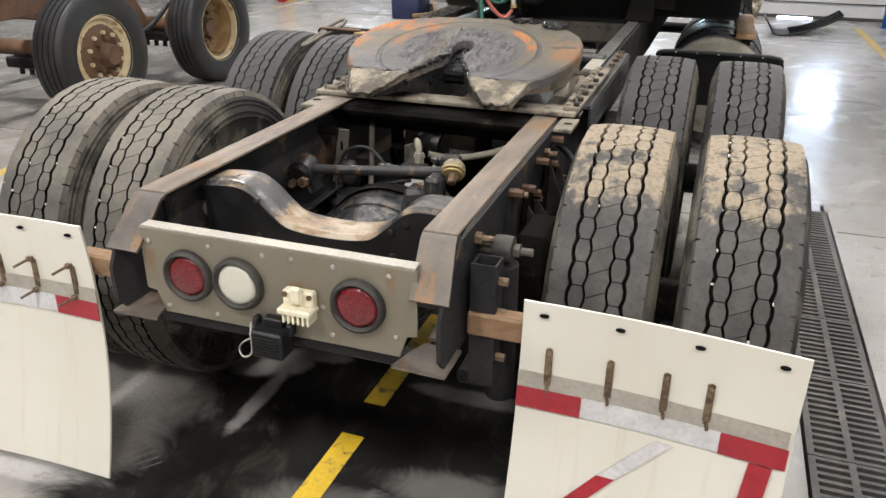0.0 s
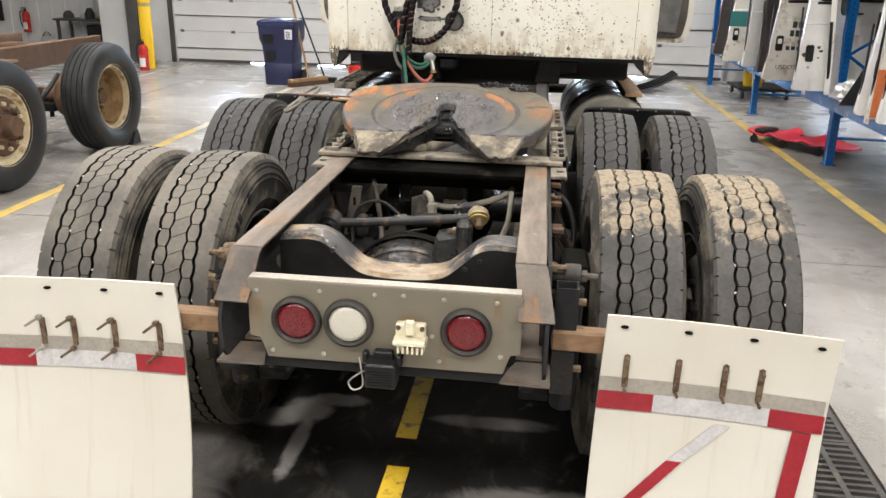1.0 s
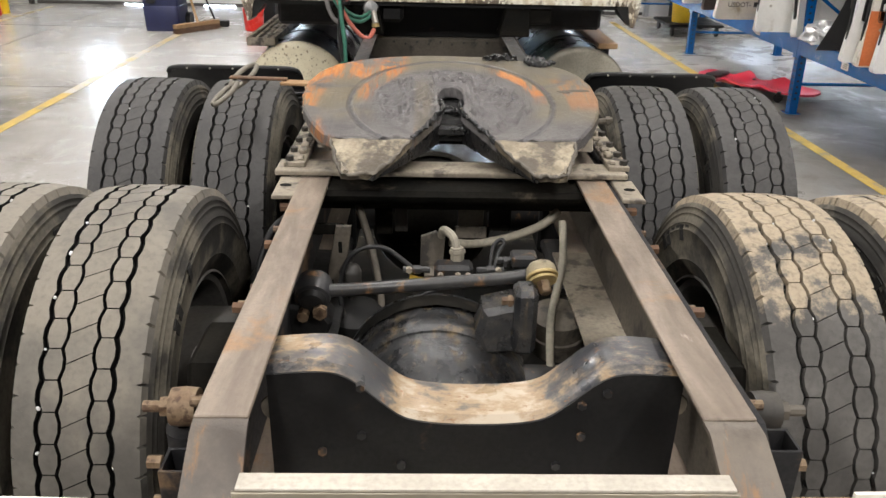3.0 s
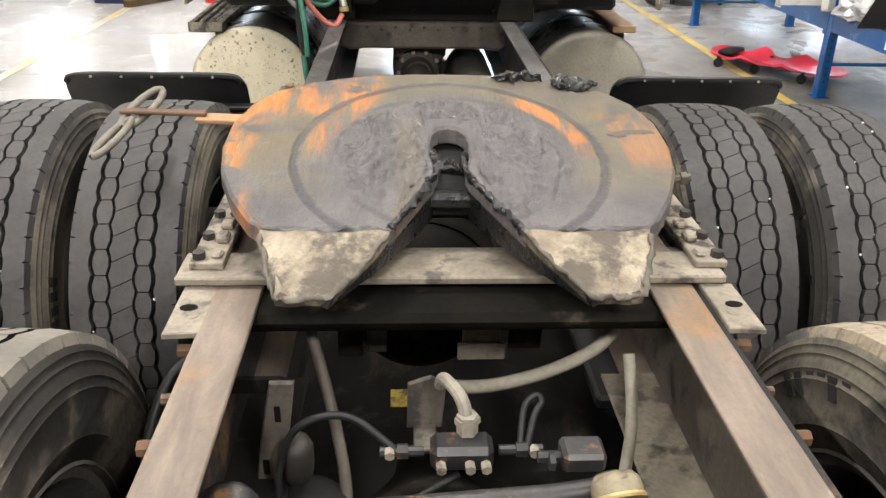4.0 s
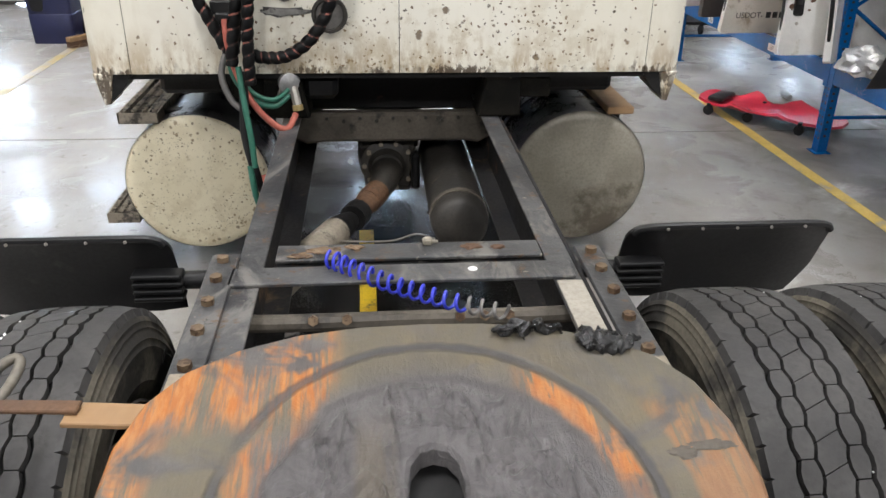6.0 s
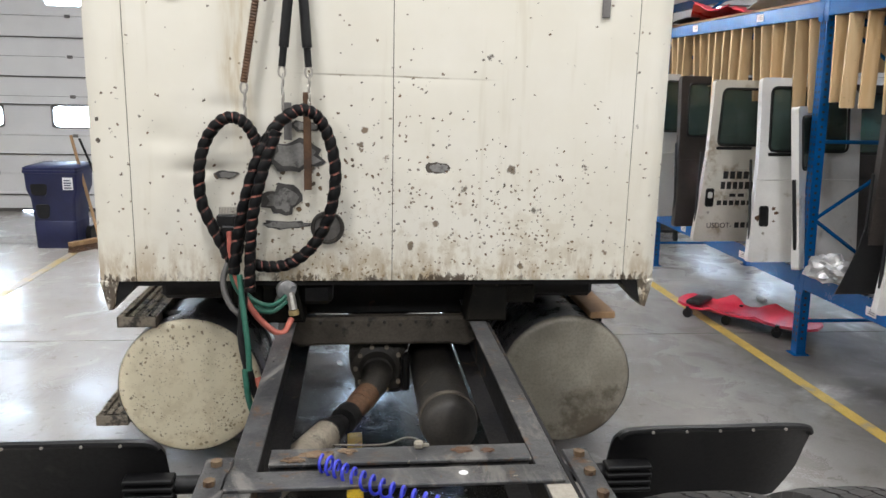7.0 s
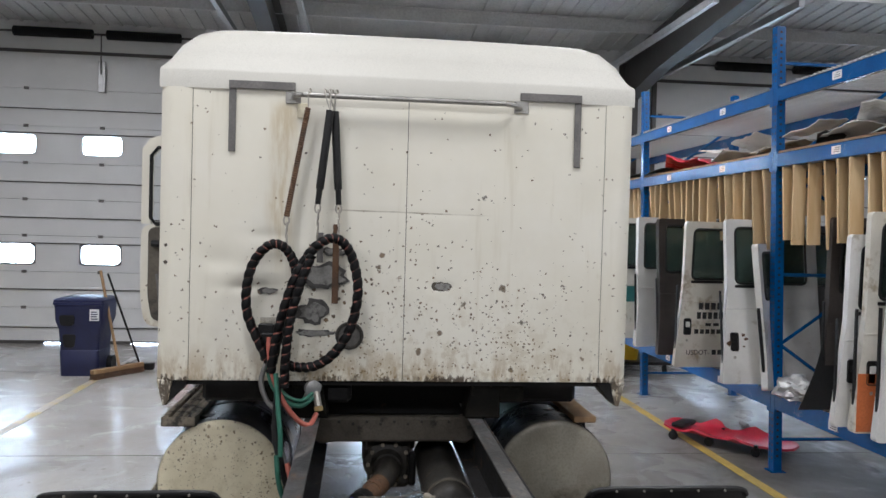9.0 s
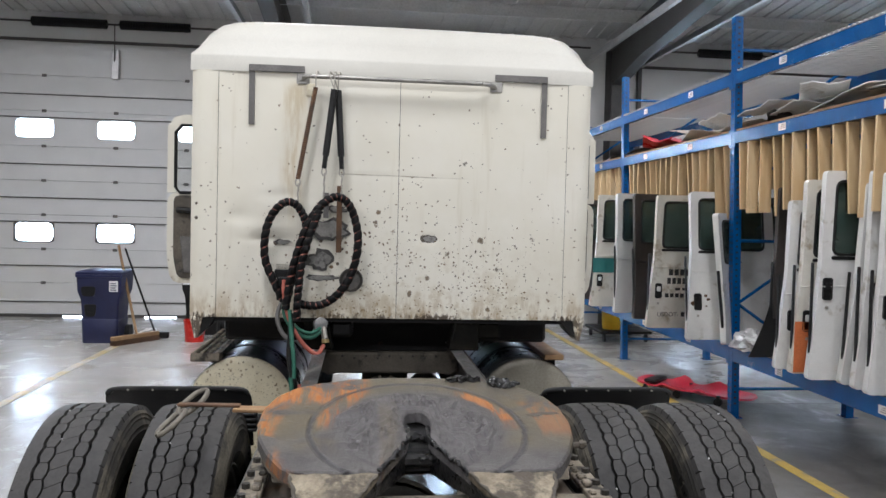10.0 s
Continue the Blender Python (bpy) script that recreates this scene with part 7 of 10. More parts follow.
# driveline under the cab
bm = B()
tube(bm, [(-0.46, 2.9, 0.55), (-0.34, 3.18, 0.555), (-0.235, 3.4, 0.56)], 0.058, 16)
shaft = part("drive_shaft", bm, M_DUSTY, truck, "dusty drive shaft with rusty joint")
bm = B()
tube(bm, [(-0.235, 3.4, 0.56), (-0.2, 3.46, 0.562), (-0.18, 3.5, 0.563)], lambda t: 0.058 - 0.024 * t, 14)
tube(bm, [(-0.175, 3.51, 0.563), (-0.15, 3.57, 0.565)], 0.056, 12)
part("joint", bm, M_BLACK, shaft)
bm = B()
tube(bm, [(-0.15, 3.57, 0.565), (-0.115, 3.66, 0.568)], lambda t: 0.036 + 0.014 * t, 14)
tube(bm, [(-0.115, 3.66, 0.568), (-0.075, 3.76, 0.572)], 0.053, 14)
part("slip_yoke", bm, M_RUST, shaft)
bm = B()
tube(bm, [(-0.075, 3.76, 0.572), (-0.045, 3.85, 0.58), (-0.03, 3.96, 0.59)], lambda t: 0.05 + 0.02 * t, 14)
part("output_yoke", bm, M_DARKGRIME, shaft)
bm = B()
lathe(bm, [(0, 0), (0.07, 0), (0.085, 0.04), (0.115, 0.06), (0.125, 0.12), (0.13, 0.2), (0.13, 0.6), (0, 0.62)], Matrix.Translation((-0.03, 3.95, 0.6)) @ Matrix.Rotation(-math.pi / 2, 4, 'X'), 20)
box(bm, -0.155, 0.115, 4.02, 4.3, 0.66, 0.74, 0.02)
box(bm, -0.13, 0.1, 4.0, 4.06, 0.47, 0.7, 0.03)
gbx = part("gearbox", bm, M_DARKGRIME, truck, "dark grimy gearbox with bolted cover")
for k in range(10):
    a = k * math.pi / 5
    bm = B()
    rod(bm, (-0.02 + 0.108 * math.cos(a), 4.0, 0.6 + 0.108 * math.sin(a)), (-0.02 + 0.108 * math.cos(a), 3.985, 0.6 + 0.108 * math.sin(a)), 0.011, seg=6)
    part("bolt", bm, M_DUSTY, gbx)
for x in (-0.14, -0.08, -0.02, 0.04, 0.1):
    bm = B()
    rod(bm, (x, 4.05, 0.74), (x, 4.05, 0.752), 0.011, seg=6)
    part("bolt", bm, M_DUSTY, gbx)
bm = B()
box(bm, 0.08, 0.12, 3.97, 4.06, 0.49, 0.66, 0.012)
part("side_cover", bm, M_BLACK, gbx)
bm = B()
lathe(bm, [(0, -0.012), (0.05, -0.01), (0.09, 0.0), (0.108, 0.014), (0.113, 0.05), (0.113, 0.9), (0, 0.95)], Matrix.Translation((0.245, 3.42, 0.56)) @ Matrix.Rotation(-math.pi / 2, 4, 'X'), 28)
at_ = part("air_tank", bm, M_DARKGRIME, truck, "dark grimy air reservoir", 50)
bm = B()
lathe(bm, [(0.114, 0), (0.119, 0), (0.119, 0.03), (0.114, 0.03)], Matrix.Translation((0.245, 3.5, 0.56)) @ Matrix.Rotation(-math.pi / 2, 4, 'X'), 28, True)
part("band", bm, M_GRIME, at_)
bm = B()
prism(bm, [(-0.42, 0.88), (-0.34, 0.862), (0.34, 0.862), (0.42, 0.88), (0.42, 0.75), (0.37, 0.725), (0.3, 0.735), (-0.3, 0.735), (-0.37, 0.725), (-0.42, 0.75)], 3.93, 4.0, 'y', 0.012)
cxm = part("cab_crossmember", bm, M_GRIME, truck, "brown dusty crossmember under the cab")
for k in range(9):
    bm = B()
    x = -0.28 + 0.07 * k
    rod(bm, (x, 3.93, 0.842 - 0.012 * (k % 2)), (x, 3.92, 0.842 - 0.012 * (k % 2)), 0.008, seg=6)
    part("bolt", bm, M_DARKGRIME, cxm)
for s in (-1, 1):
    bm = B()
    prism(bm, sided([(0.33, 0.918), (0.5, 0.918), (0.5, 1.075), (0.36, 1.075)], s), 3.68, 3.86, 'y', 0.008)
    box(bm, s * 0.45, s * 0.62, 3.7, 3.78, 0.99, 1.07, 0.006)
    part("cab_mount", bm, M_SHADE_GRIME, truck, "black cab mount on the frame rail")
bm = B()
box(bm, -1.0, 1.0, 4.12, 6.2, 0.9, 1.085, 0.02)
# black box added to fill the dark gap over the crossmember
box(bm, -0.42, 0.42, 4.03, 4.14, 0.85, 1.09, 0.01)
box(bm, -0.2, 0.2, 5.0, 6.3, 0.52, 0.94, 0.05)
part("cab_subframe", bm, M_BLACK, truck, "black underside of the cab")

# ---------------- cab ----------------
CY = 3.666
bm = B()
prism(bm, [(-1.118, CY + 0.05), (-1.1, CY + 0.02), (1.1, CY + 0.02), (1.118, CY + 0.05), (1.118, 5.3), (1.06, 5.35), (1.06, 6.7), (-1.06, 6.7), (-1.06, 5.35), (-1.118, 5.3)], 1.1, 2.46, 'z')
cab = part("cab_body", bm, M_CAB, truck, "old cream sleeper cab speckled with tar")


def cab_panel(x0, x1, round_l=0.0, round_r=0.0, dent=False):
    bm = B()
    n, rows = 60 if x1 - x0 > 0.5 else 16, []
    for v in range(111):
        z = 1.1 + 1.355 * v / 110
        row = []
        for k in range(n + 1):
            u = k / n
            x = x0 + (x1 - x0) * u
            y = CY
            if round_l and u < round_l:
                y += 0.03 * (1 - u / round_l) ** 2
            if round_r and u > 1 - round_r:
                y += 0.03 * ((u - 1 + round_r) / round_r) ** 2
            y += 0.0025 * noise.noise(Vector((x * 3.1, 0, z * 3.1)))
            # a dent by the hoses and a crease across the middle
            y += 0.012 * math.exp(-((x + 0.62) / 0.2) ** 2 - ((z - 1.55) / 0.12) ** 2) + 0.012 * math.exp(-((x + 0.36) / 0.14) ** 2 - ((z - 1.5) / 0.2) ** 2)
            y += 0.011 * math.exp(-((x + 0.7) / 0.1) ** 2 - ((z - 1.535) / 0.022) ** 2) - 0.006 * math.exp(-((x + 0.72) / 0.16) ** 2 - ((z - 1.6) / 0.04) ** 2)
            y += 0.007 * math.exp(-((x + 0.86) / 0.05) ** 2 - ((z - 1.66) / 0.05) ** 2) + 0.006 * math.exp(-((x + 0.6) / 0.12) ** 2 - ((z - 1.78) / 0.03) ** 2)
            y += 0.009 * math.exp(-((x + 0.33) / 0.12) ** 2 - ((z - 1.62) / 0.05) ** 2) + 0.006 * math.exp(-((x - 0.2) / 0.05) ** 2 - ((z - 1.555) / 0.02) ** 2)
            # crease across the middle
            y += 0.0014 * math.exp(-((z - 1.905 + 0.012 * x) / 0.014) ** 2) * max(0.0, 1 - (abs(x - 0.04) / 0.42) ** 4)
            y += 0.0012 * noise.noise(Vector((x * 9, 3.0, z * 7)))
            row.append((x, y, z))
        rows.append(row)
    sheet(bm, rows, 0.004)
    return part("rear_panel", bm, M_CAB, cab, "", 60)


cab_panel(-1.118, -0.9765, round_l=0.5)
cab_panel(-0.9735, 0.0185)
cab_panel(0.0215, 0.9785)
cab_panel(0.9815, 1.118, round_r=0.5)
for x in (-0.975, 0.02, 0.98):
    bm = B()
    box(bm, x - 0.004, x + 0.004, CY + 0.002, CY + 0.015, 1.1, 2.45)
    part("panel_gap", bm, M_SEAM, cab, "dark gap between the rear panels")
for s in (-1, 1):
    bm = B()
    prism(bm, sided([(1.118, 1.1), (1.045, 1.1), (1.068, 0.985), (1.09, 0.98)], s), CY, CY + 0.16, 'y', 0.004)
    part("corner_skirt", bm, M_CAB, cab, "stained lower corner of the cab")
    # black sheet standing in for the shade in the corner's hollow
    bm = B()
    prism(bm, sided([(1.05, 1.1), (0.975, 1.1), (1.02, 1.035), (1.072, 0.988)], s), CY + 0.006, CY + 0.15, 'y')
    part("skirt_hollow_shade", bm, M_BLACK, cab, "black plate for the shaded hollow of the cab corner")
bm = B()
box(bm, -1.05, 1.05, CY + 0.02, CY + 0.06, 1.075, 1.1)
part("bottom_rail", bm, M_BLACK, cab)

# roof cap
bm = B()
rows = []
for j in range(33):
    s = -1 + 2 * j / 32
    sx = s * 1.13
    top = 2.56 + 0.222 * (1 - abs(s) ** 16) - 0.012 * s * s
    row = [(sx, CY - 0.012 + 0.03 * abs(s) ** 12, 2.452), (sx, CY - 0.012 + 0.03 * abs(s) ** 12, 2.53), (sx * 0.998, CY - 0.006 + 0.03 * abs(s) ** 12, 2.545)]
    for k in range(1, 9):
        a = k / 8 * math.pi / 2
        row.append((sx * (0.997 - 0.004 * k / 8), CY + 0.03 + 0.2 * (1 - math.cos(a)), 2.55 + (top - 2.55) * math.sin(a)))
    row += [(sx * 0.985, 4.8, top + 0.005), (sx * 0.95, 6.6, top)]
    rows.append(row)
sheet(bm, rows, 0.006)
part("roof_cap", bm, M_ROOF, truck, "smooth white moulded roof cap", 60)

# hardware on the back of the cab
for s, x0, x1, zb in ((-1, -0.812, -0.51, 2.165), (1, 0.855, 0.552, 2.145)):
    bm = B()
    box(bm, min(x0, x1), max(x0, x1), CY - 0.02, CY - 0.013, 2.455, 2.493, 0.002)
    box(bm, x0 - (0.0 if s < 0 else 0.032), x0 + (0.032 if s < 0 else 0.0), CY - 0.013, CY - 0.005, zb, 2.46, 0.002)
    part("angle_bracket", bm, M_DARKGREY, cab, "flat grey angle trim at the roof line")
bm = B()
rod(bm, (-0.47, CY - 0.07, 2.43), (0.47, CY - 0.07, 2.428), 0.0125, seg=12)
tube(bm, smooth_path([(0.47, CY - 0.07, 2.428), (0.52, CY - 0.055, 2.424), (0.555, CY - 0.01, 2.42)]), 0.0125, 10)
tube(bm, smooth_path([(-0.47, CY - 0.07, 2.43), (-0.5, CY - 0.055, 2.43), (-0.52, CY - 0.01, 2.43)]), 0.0125, 10)
hbar = part("hose_bar", bm, M_BAR, truck, "dull steel hose hanger bar")
for x in (-0.52, 0.56):
    bm = B()
    box(bm, x - 0.035, x + 0.035, CY - 0.012, CY - 0.003, 2.395, 2.455, 0.003)
    rod(bm, (x - 0.01, CY - 0.012, 2.425), (x - 0.01, CY - 0.024, 2.425), 0.012, seg=6)
    part("bar_mount", bm, M_BAR, hbar)
bm = B()
box(bm, -0.5, -0.45, CY - 0.012, CY - 0.003, 2.33, 2.4, 0.004)
part("bar_tab", bm, M_LAMPCREAM, hbar)


def hook(bm, top, bot, r=0.0035):
    t, b = Vector(top), Vector(bot)
    tube(bm, smooth_path([t + Vector((0.012, 0.03, -0.01)), t + Vector((0, 0.012, 0.016)), t + Vector((-0.006, -0.014, 0.002)), b]), r, 6)


HY = CY - 0.07
for a, b, r, mt, lb in (((-0.446, HY - 0.01, 2.37), (-0.534, HY, 1.87), 0.015, M_RUST, "rusty coil hose spring"), ((-0.345, HY - 0.02, 2.36), (-0.385, HY - 0.02, 2.0), 0.0185, M_PLASTIC, "black sleeved hose spring"),
                        ((-0.325, HY + 0.01, 2.36), (-0.302, HY, 2.0), 0.0185, M_PLASTIC, "black sleeved hose spring")):
    a, b = Vector(a), Vector(b)
    bm = B()
    if mt is M_RUST:
        n = 46
        m, l = frame_of(a, b)
        lathe(bm, [q for k in range(n) for q in ((r * 0.72, l * k / n), (r, l * (k + 0.5) / n))] + [(r * 0.72, l)], m, 10)
    else:
        rod(bm, a, b, r, seg=14)
        rod(bm, b, b + (b - a).normalized() * 0.07, r * 0.72, seg=10)
    sp = part("hose_spring", bm, mt, truck, lb)
    bm = B()
    hook(bm, (a.x + 0.008, HY, 2.443), a)
    part("hook", bm, M_ZINC, sp)
    if mt is M_PLASTIC:
        bm = B()
        hook(bm, (a.x - 0.022, HY, 2.443), a)
        part("hook", bm, M_ZINC, sp)
    e = b + (b - a).normalized() * (0.0 if mt is M_RUST else 0.07)
    for k in range(4 if mt is M_RUST else 5):
        bm = B()
        c = e + Vector((0.003 * (k % 2), 0, -0.018 - 0.03 * k))
        m = Matrix.Translation(c) @ Matrix.Rotation(math.pi / 2 if k else 0, 4, 'Z') @ NEG_Y
        pts = [m @ Vector((0.0125 * math.cos(t * math.pi / 6), 0.021 * math.sin(t * math.pi / 6), 0)) for t in range(13)]
        tube(bm, pts, 0.0042, 6, False)
        part("link", bm, M_ZINC, sp)


def hose(name, pts, r, mat, label, wrap=None, band=None):
    path = smooth_path(pts, 14)
    bm = B()
    tube(bm, path, r, 12)
    h = part(name, bm, mat, truck, label, 60)
    if wrap:
        # a spiral wrap that lets the coloured hose show between its turns
        length = sum((b - a).length for a, b in zip(path, path[1:]))
        turns = length / wrap
        bm = B()
        fine = smooth_path(pts, 36)
        up, pr = None, []
        n = len(fine)
        for i, p in enumerate(fine):
            d = (fine[min(i + 1, n - 1)] - fine[max(i - 1, 0)]).normalized()
            up = d.orthogonal().normalized() if up is None else (up - d * up.dot(d)).normalized()
            side = d.cross(up)
            row = []
            for q in range(9):
                q = q * 0.84 / 8
                ang = (i / n * turns + q) * 2 * math.pi
                row.append(bm.verts.new(p + (up * math.cos(ang) + side * math.sin(ang)) * (r * (1.06 + 0.14 * math.sin(math.pi * q / 0.84)))))
            pr.append(row)
        for a, b in zip(pr, pr[1:]):
            for q in range(8):
                bm.faces.new((a[q], a[q + 1], b[q + 1], b[q]))
        bmesh.ops.solidify(bm, geom=list(bm.faces), thickness=-0.003)
        part("spiral_wrap", bm, M_HOSE, h, "black spiral hose wrap", 60)
    return h


def cabp(*pts):
    return [(x, CY - 0.075 - d, z) for x, z, d in pts]


hose("coiled_hose", cabp((-0.6, 1.2, 0), (-0.65, 1.3, 0), (-0.7, 1.42, 0), (-0.705, 1.55, 0), (-0.675, 1.66, 0), (-0.61, 1.735, 0.01), (-0.55, 1.735, 0.01), (-0.505, 1.68, 0), (-0.485, 1.6, 0), (-0.51, 1.5, 0.01), (-0.55, 1.35, 0.02), (-0.58, 1.2, 0.02)), 0.0195, M_HOSE_FLECK, "black wrapped air hose looped on the cab", wrap=0.042)
hose("coiled_hose", cabp((-0.585, 1.16, 0.05), (-0.565, 1.3, 0.05), (-0.53, 1.45, 0.055), (-0.48, 1.6, 0.06), (-0.41, 1.72, 0.05), (-0.33, 1.775, 0.04), (-0.265, 1.75, 0.03), (-0.22, 1.66, 0.02), (-0.2, 1.53, 0.02), (-0.225, 1.38, 0.02), (-0.29, 1.26, 0.02), (-0.38, 1.19, 0.02), (-0.47, 1.18, 0.02), (-0.54, 1.2, 0.02)), 0.02, M_HOSE_FLECK, "wrapped red air hose looped on the cab", wrap=0.042)
hose("coiled_hose", cabp((-0.52, 1.1, 0.09), (-0.515, 1.25, 0.09), (-0.5, 1.4, 0.09), (-0.46, 1.56, 0.09), (-0.41, 1.7, 0.08)), 0.019, M_HOSE_FLECK, "wrapped red air hose in the bundle", wrap=0.042)
hose("air_hose", cabp((-0.595, 1.32, 0.04), (-0.592, 1.24, 0.05), (-0.57, 1.13, 0.05), (-0.525, 1.03, 0.06), (-0.465, 0.95, 0.05), (-0.41, 0.915, 0.03), (-0.38, 0.95, -0.04)), 0.012, M_HOSE_RED, "faded red air hose")
hose("air_hose", cabp((-0.6, 1.22, 0.0), (-0.63, 1.12, 0.02), (-0.6, 1.03, 0.04), (-0.54, 0.98, 0.05)), 0.012, M_DARKGREY, "dull grey air hose")
hose("air_hose", cabp((-0.6, 1.18, 0.02), (-0.58, 1.105, 0.03), (-0.52, 1.03, 0.04), (-0.45, 1.005, 0.03), (-0.4, 1.03, -0.02)), 0.012, M_HOSE_GREEN, "green air hose")
hose("air_hose", cabp((-0.55, 1.14, 0.06), (-0.55, 1.03, 0.08), (-0.555, 0.92, 0.09), (-0.54, 0.82, 0.1), (-0.51, 0.7, 0.1), (-0.47, 0.58, 0.05)), 0.017, M_HOSE, "black cable bundle")
hose("air_hose", cabp((-0.57, 1.12, 0.03), (-0.52, 1.06, 0.05), (-0.45, 1.03, 0.04), (-0.4, 1.05, -0.02)), 0.009, M_HOSE_GREEN, "thin green air hose")
hose("air_hose", cabp((-0.56, 1.16, 0.07), (-0.545, 1.02, 0.1), (-0.53, 0.9, 0.12), (-0.525, 0.8, 0.13)), 0.011, M_HOSE_GREEN, "green air hose in the bundle")
hose("air_hose", cabp((-0.545, 0.8, 0.11), (-0.53, 0.68, 0.13), (-0.5, 0.58, 0.11), (-0.47, 0.52, 0.06)), 0.012, M_HOSE_GREEN, "green air hose")
hose("air_hose", cabp((-0.5, 0.76, 0.1), (-0.475, 0.68, 0.12), (-0.455, 0.6, 0.1), (-0.46, 0.5, 0.06)), 0.013, M_HOSE_RED, "faded red air hose")
bm = B()
lathe(bm, [(0, -0.03), (0.026, -0.03), (0.031, -0.02), (0.031, 0.0), (0.04, 0.004), (0.04, 0.016), (0.022, 0.022), (0, 0.024)], Matrix.Translation((-0.405, 3.66, 1.065)) @ Matrix.Rotation(0.5, 4, 'Z') @ NEG_Y, 18)
box(bm, -0.44, -0.36, 3.66, 3.74, 1.055, 1.085, 0.01)
glad = part("gladhand", bm, M_GALV, truck, "bright metal air coupling")
for a, b, r in (((-0.385, 3.66, 1.05), (-0.372, 3.64, 0.985), 0.017), ((-0.42, 3.66, 1.05), (-0.44, 3.64, 1.0), 0.014), ((-0.372, 3.64, 0.985), (-0.37, 3.638, 0.965), 0.021)):
    bm = B()
    rod(bm, a, b, r, seg=8)
    part("fitting", bm, M_ZINC if r < 0.02 else M_YCAP, glad)
bm = B()
box(bm, -0.35, -0.22, 3.72, 3.9, 0.98, 1.075, 0.02)
part("coupling_bracket", bm, M_BLACK, truck)
# brush-like holder, bracket strap and round port on the cab
bm = B()
box(bm, -0.655, -0.565, CY - 0.05, CY - 0.004, 1.325, 1.37, 0.004)
box(bm, -0.64, -0.58, CY - 0.06, CY - 0.004, 1.2, 1.33, 0.006)
hold = part("hose_holder", bm, M_PLASTIC, cab, "black hose holder")
for k in range(14):
    bm = B()
    rod(bm, (-0.645 + k * 0.0058, CY - 0.03, 1.37), (-0.645 + k * 0.0058, CY - 0.03, 1.4), 0.0018, seg=4)
    part("bristle", bm, M_ZINC, hold)
bm = B()
lathe(bm, [(0.05, 0.003), (0.054, 0.012), (0.064, 0.012), (0.067, 0.0)], Matrix.Translation((-0.235, CY - 0.001, 1.315)) @ NEG_Y, 36)
part("round_port", bm, M_DARKGRIME, cab, "round dark rubber port")
bm = B()
lathe(bm, [(0.0, 0.005), (0.03, 0.004), (0.052, 0.002)], Matrix.Translation((-0.235, CY - 0.001, 1.315)) @ NEG_Y, 36)
part("port_cap", bm, M_RIMDARK, cab, "dull grey cap of the port")
bm = B()
box(bm, -0.322, -0.292, CY - 0.045, CY - 0.038, 1.47, 1.84, 0.002)
part("strap", bm, M_RUST, cab, "rusty hanging steel strap")
bm = B()
box(bm, -0.395, -0.365, CY - 0.04, CY - 0.034, 1.66, 1.8, 0.002)
part("strap", bm, M_DARKGREY, cab)


def scrape(x, z, w, h, seed, mat):
    """A patch where the paint is gone."""
    r = random.Random(seed)
    bm = B()
    pts = []
    for k in range(18):
        a = k * math.pi / 9
        q = 1 + r.uniform(-0.3, 0.25)
        pts.append((x + w / 2 * math.cos(a) * q, z + h / 2 * math.sin(a) * q))
    prism(bm, pts, CY - 0.0012, CY + 0.03, 'y')
    part("bare_patch", bm, mat, cab, "grey patch of bare scraped metal")
    bm = B()
    prism(bm, [(x + (a - x) * r.uniform(0.6, 0.86) + 0.004, z + (b - z) * r.uniform(0.6, 0.84)) for a, b in pts], CY - 0.0024, CY + 0.02, 'y')
    part("bare_patch", bm, M_BARE, cab, "pale scraped middle of the patch")


for x, z, w, h, sd in ((-0.36, 1.6, 0.22, 0.13, 3), (-0.41, 1.42, 0.15, 0.12, 5), (-0.4, 1.325, 0.24, 0.035, 8), (0.2, 1.555, 0.1, 0.055, 12), (-0.32, 1.71, 0.11, 0.045, 15), (-0.62, 1.52, 0.1, 0.03, 21)):
    scrape(x, z, w, h, sd, M_SCRAPE if sd != 12 else M_GRIME)

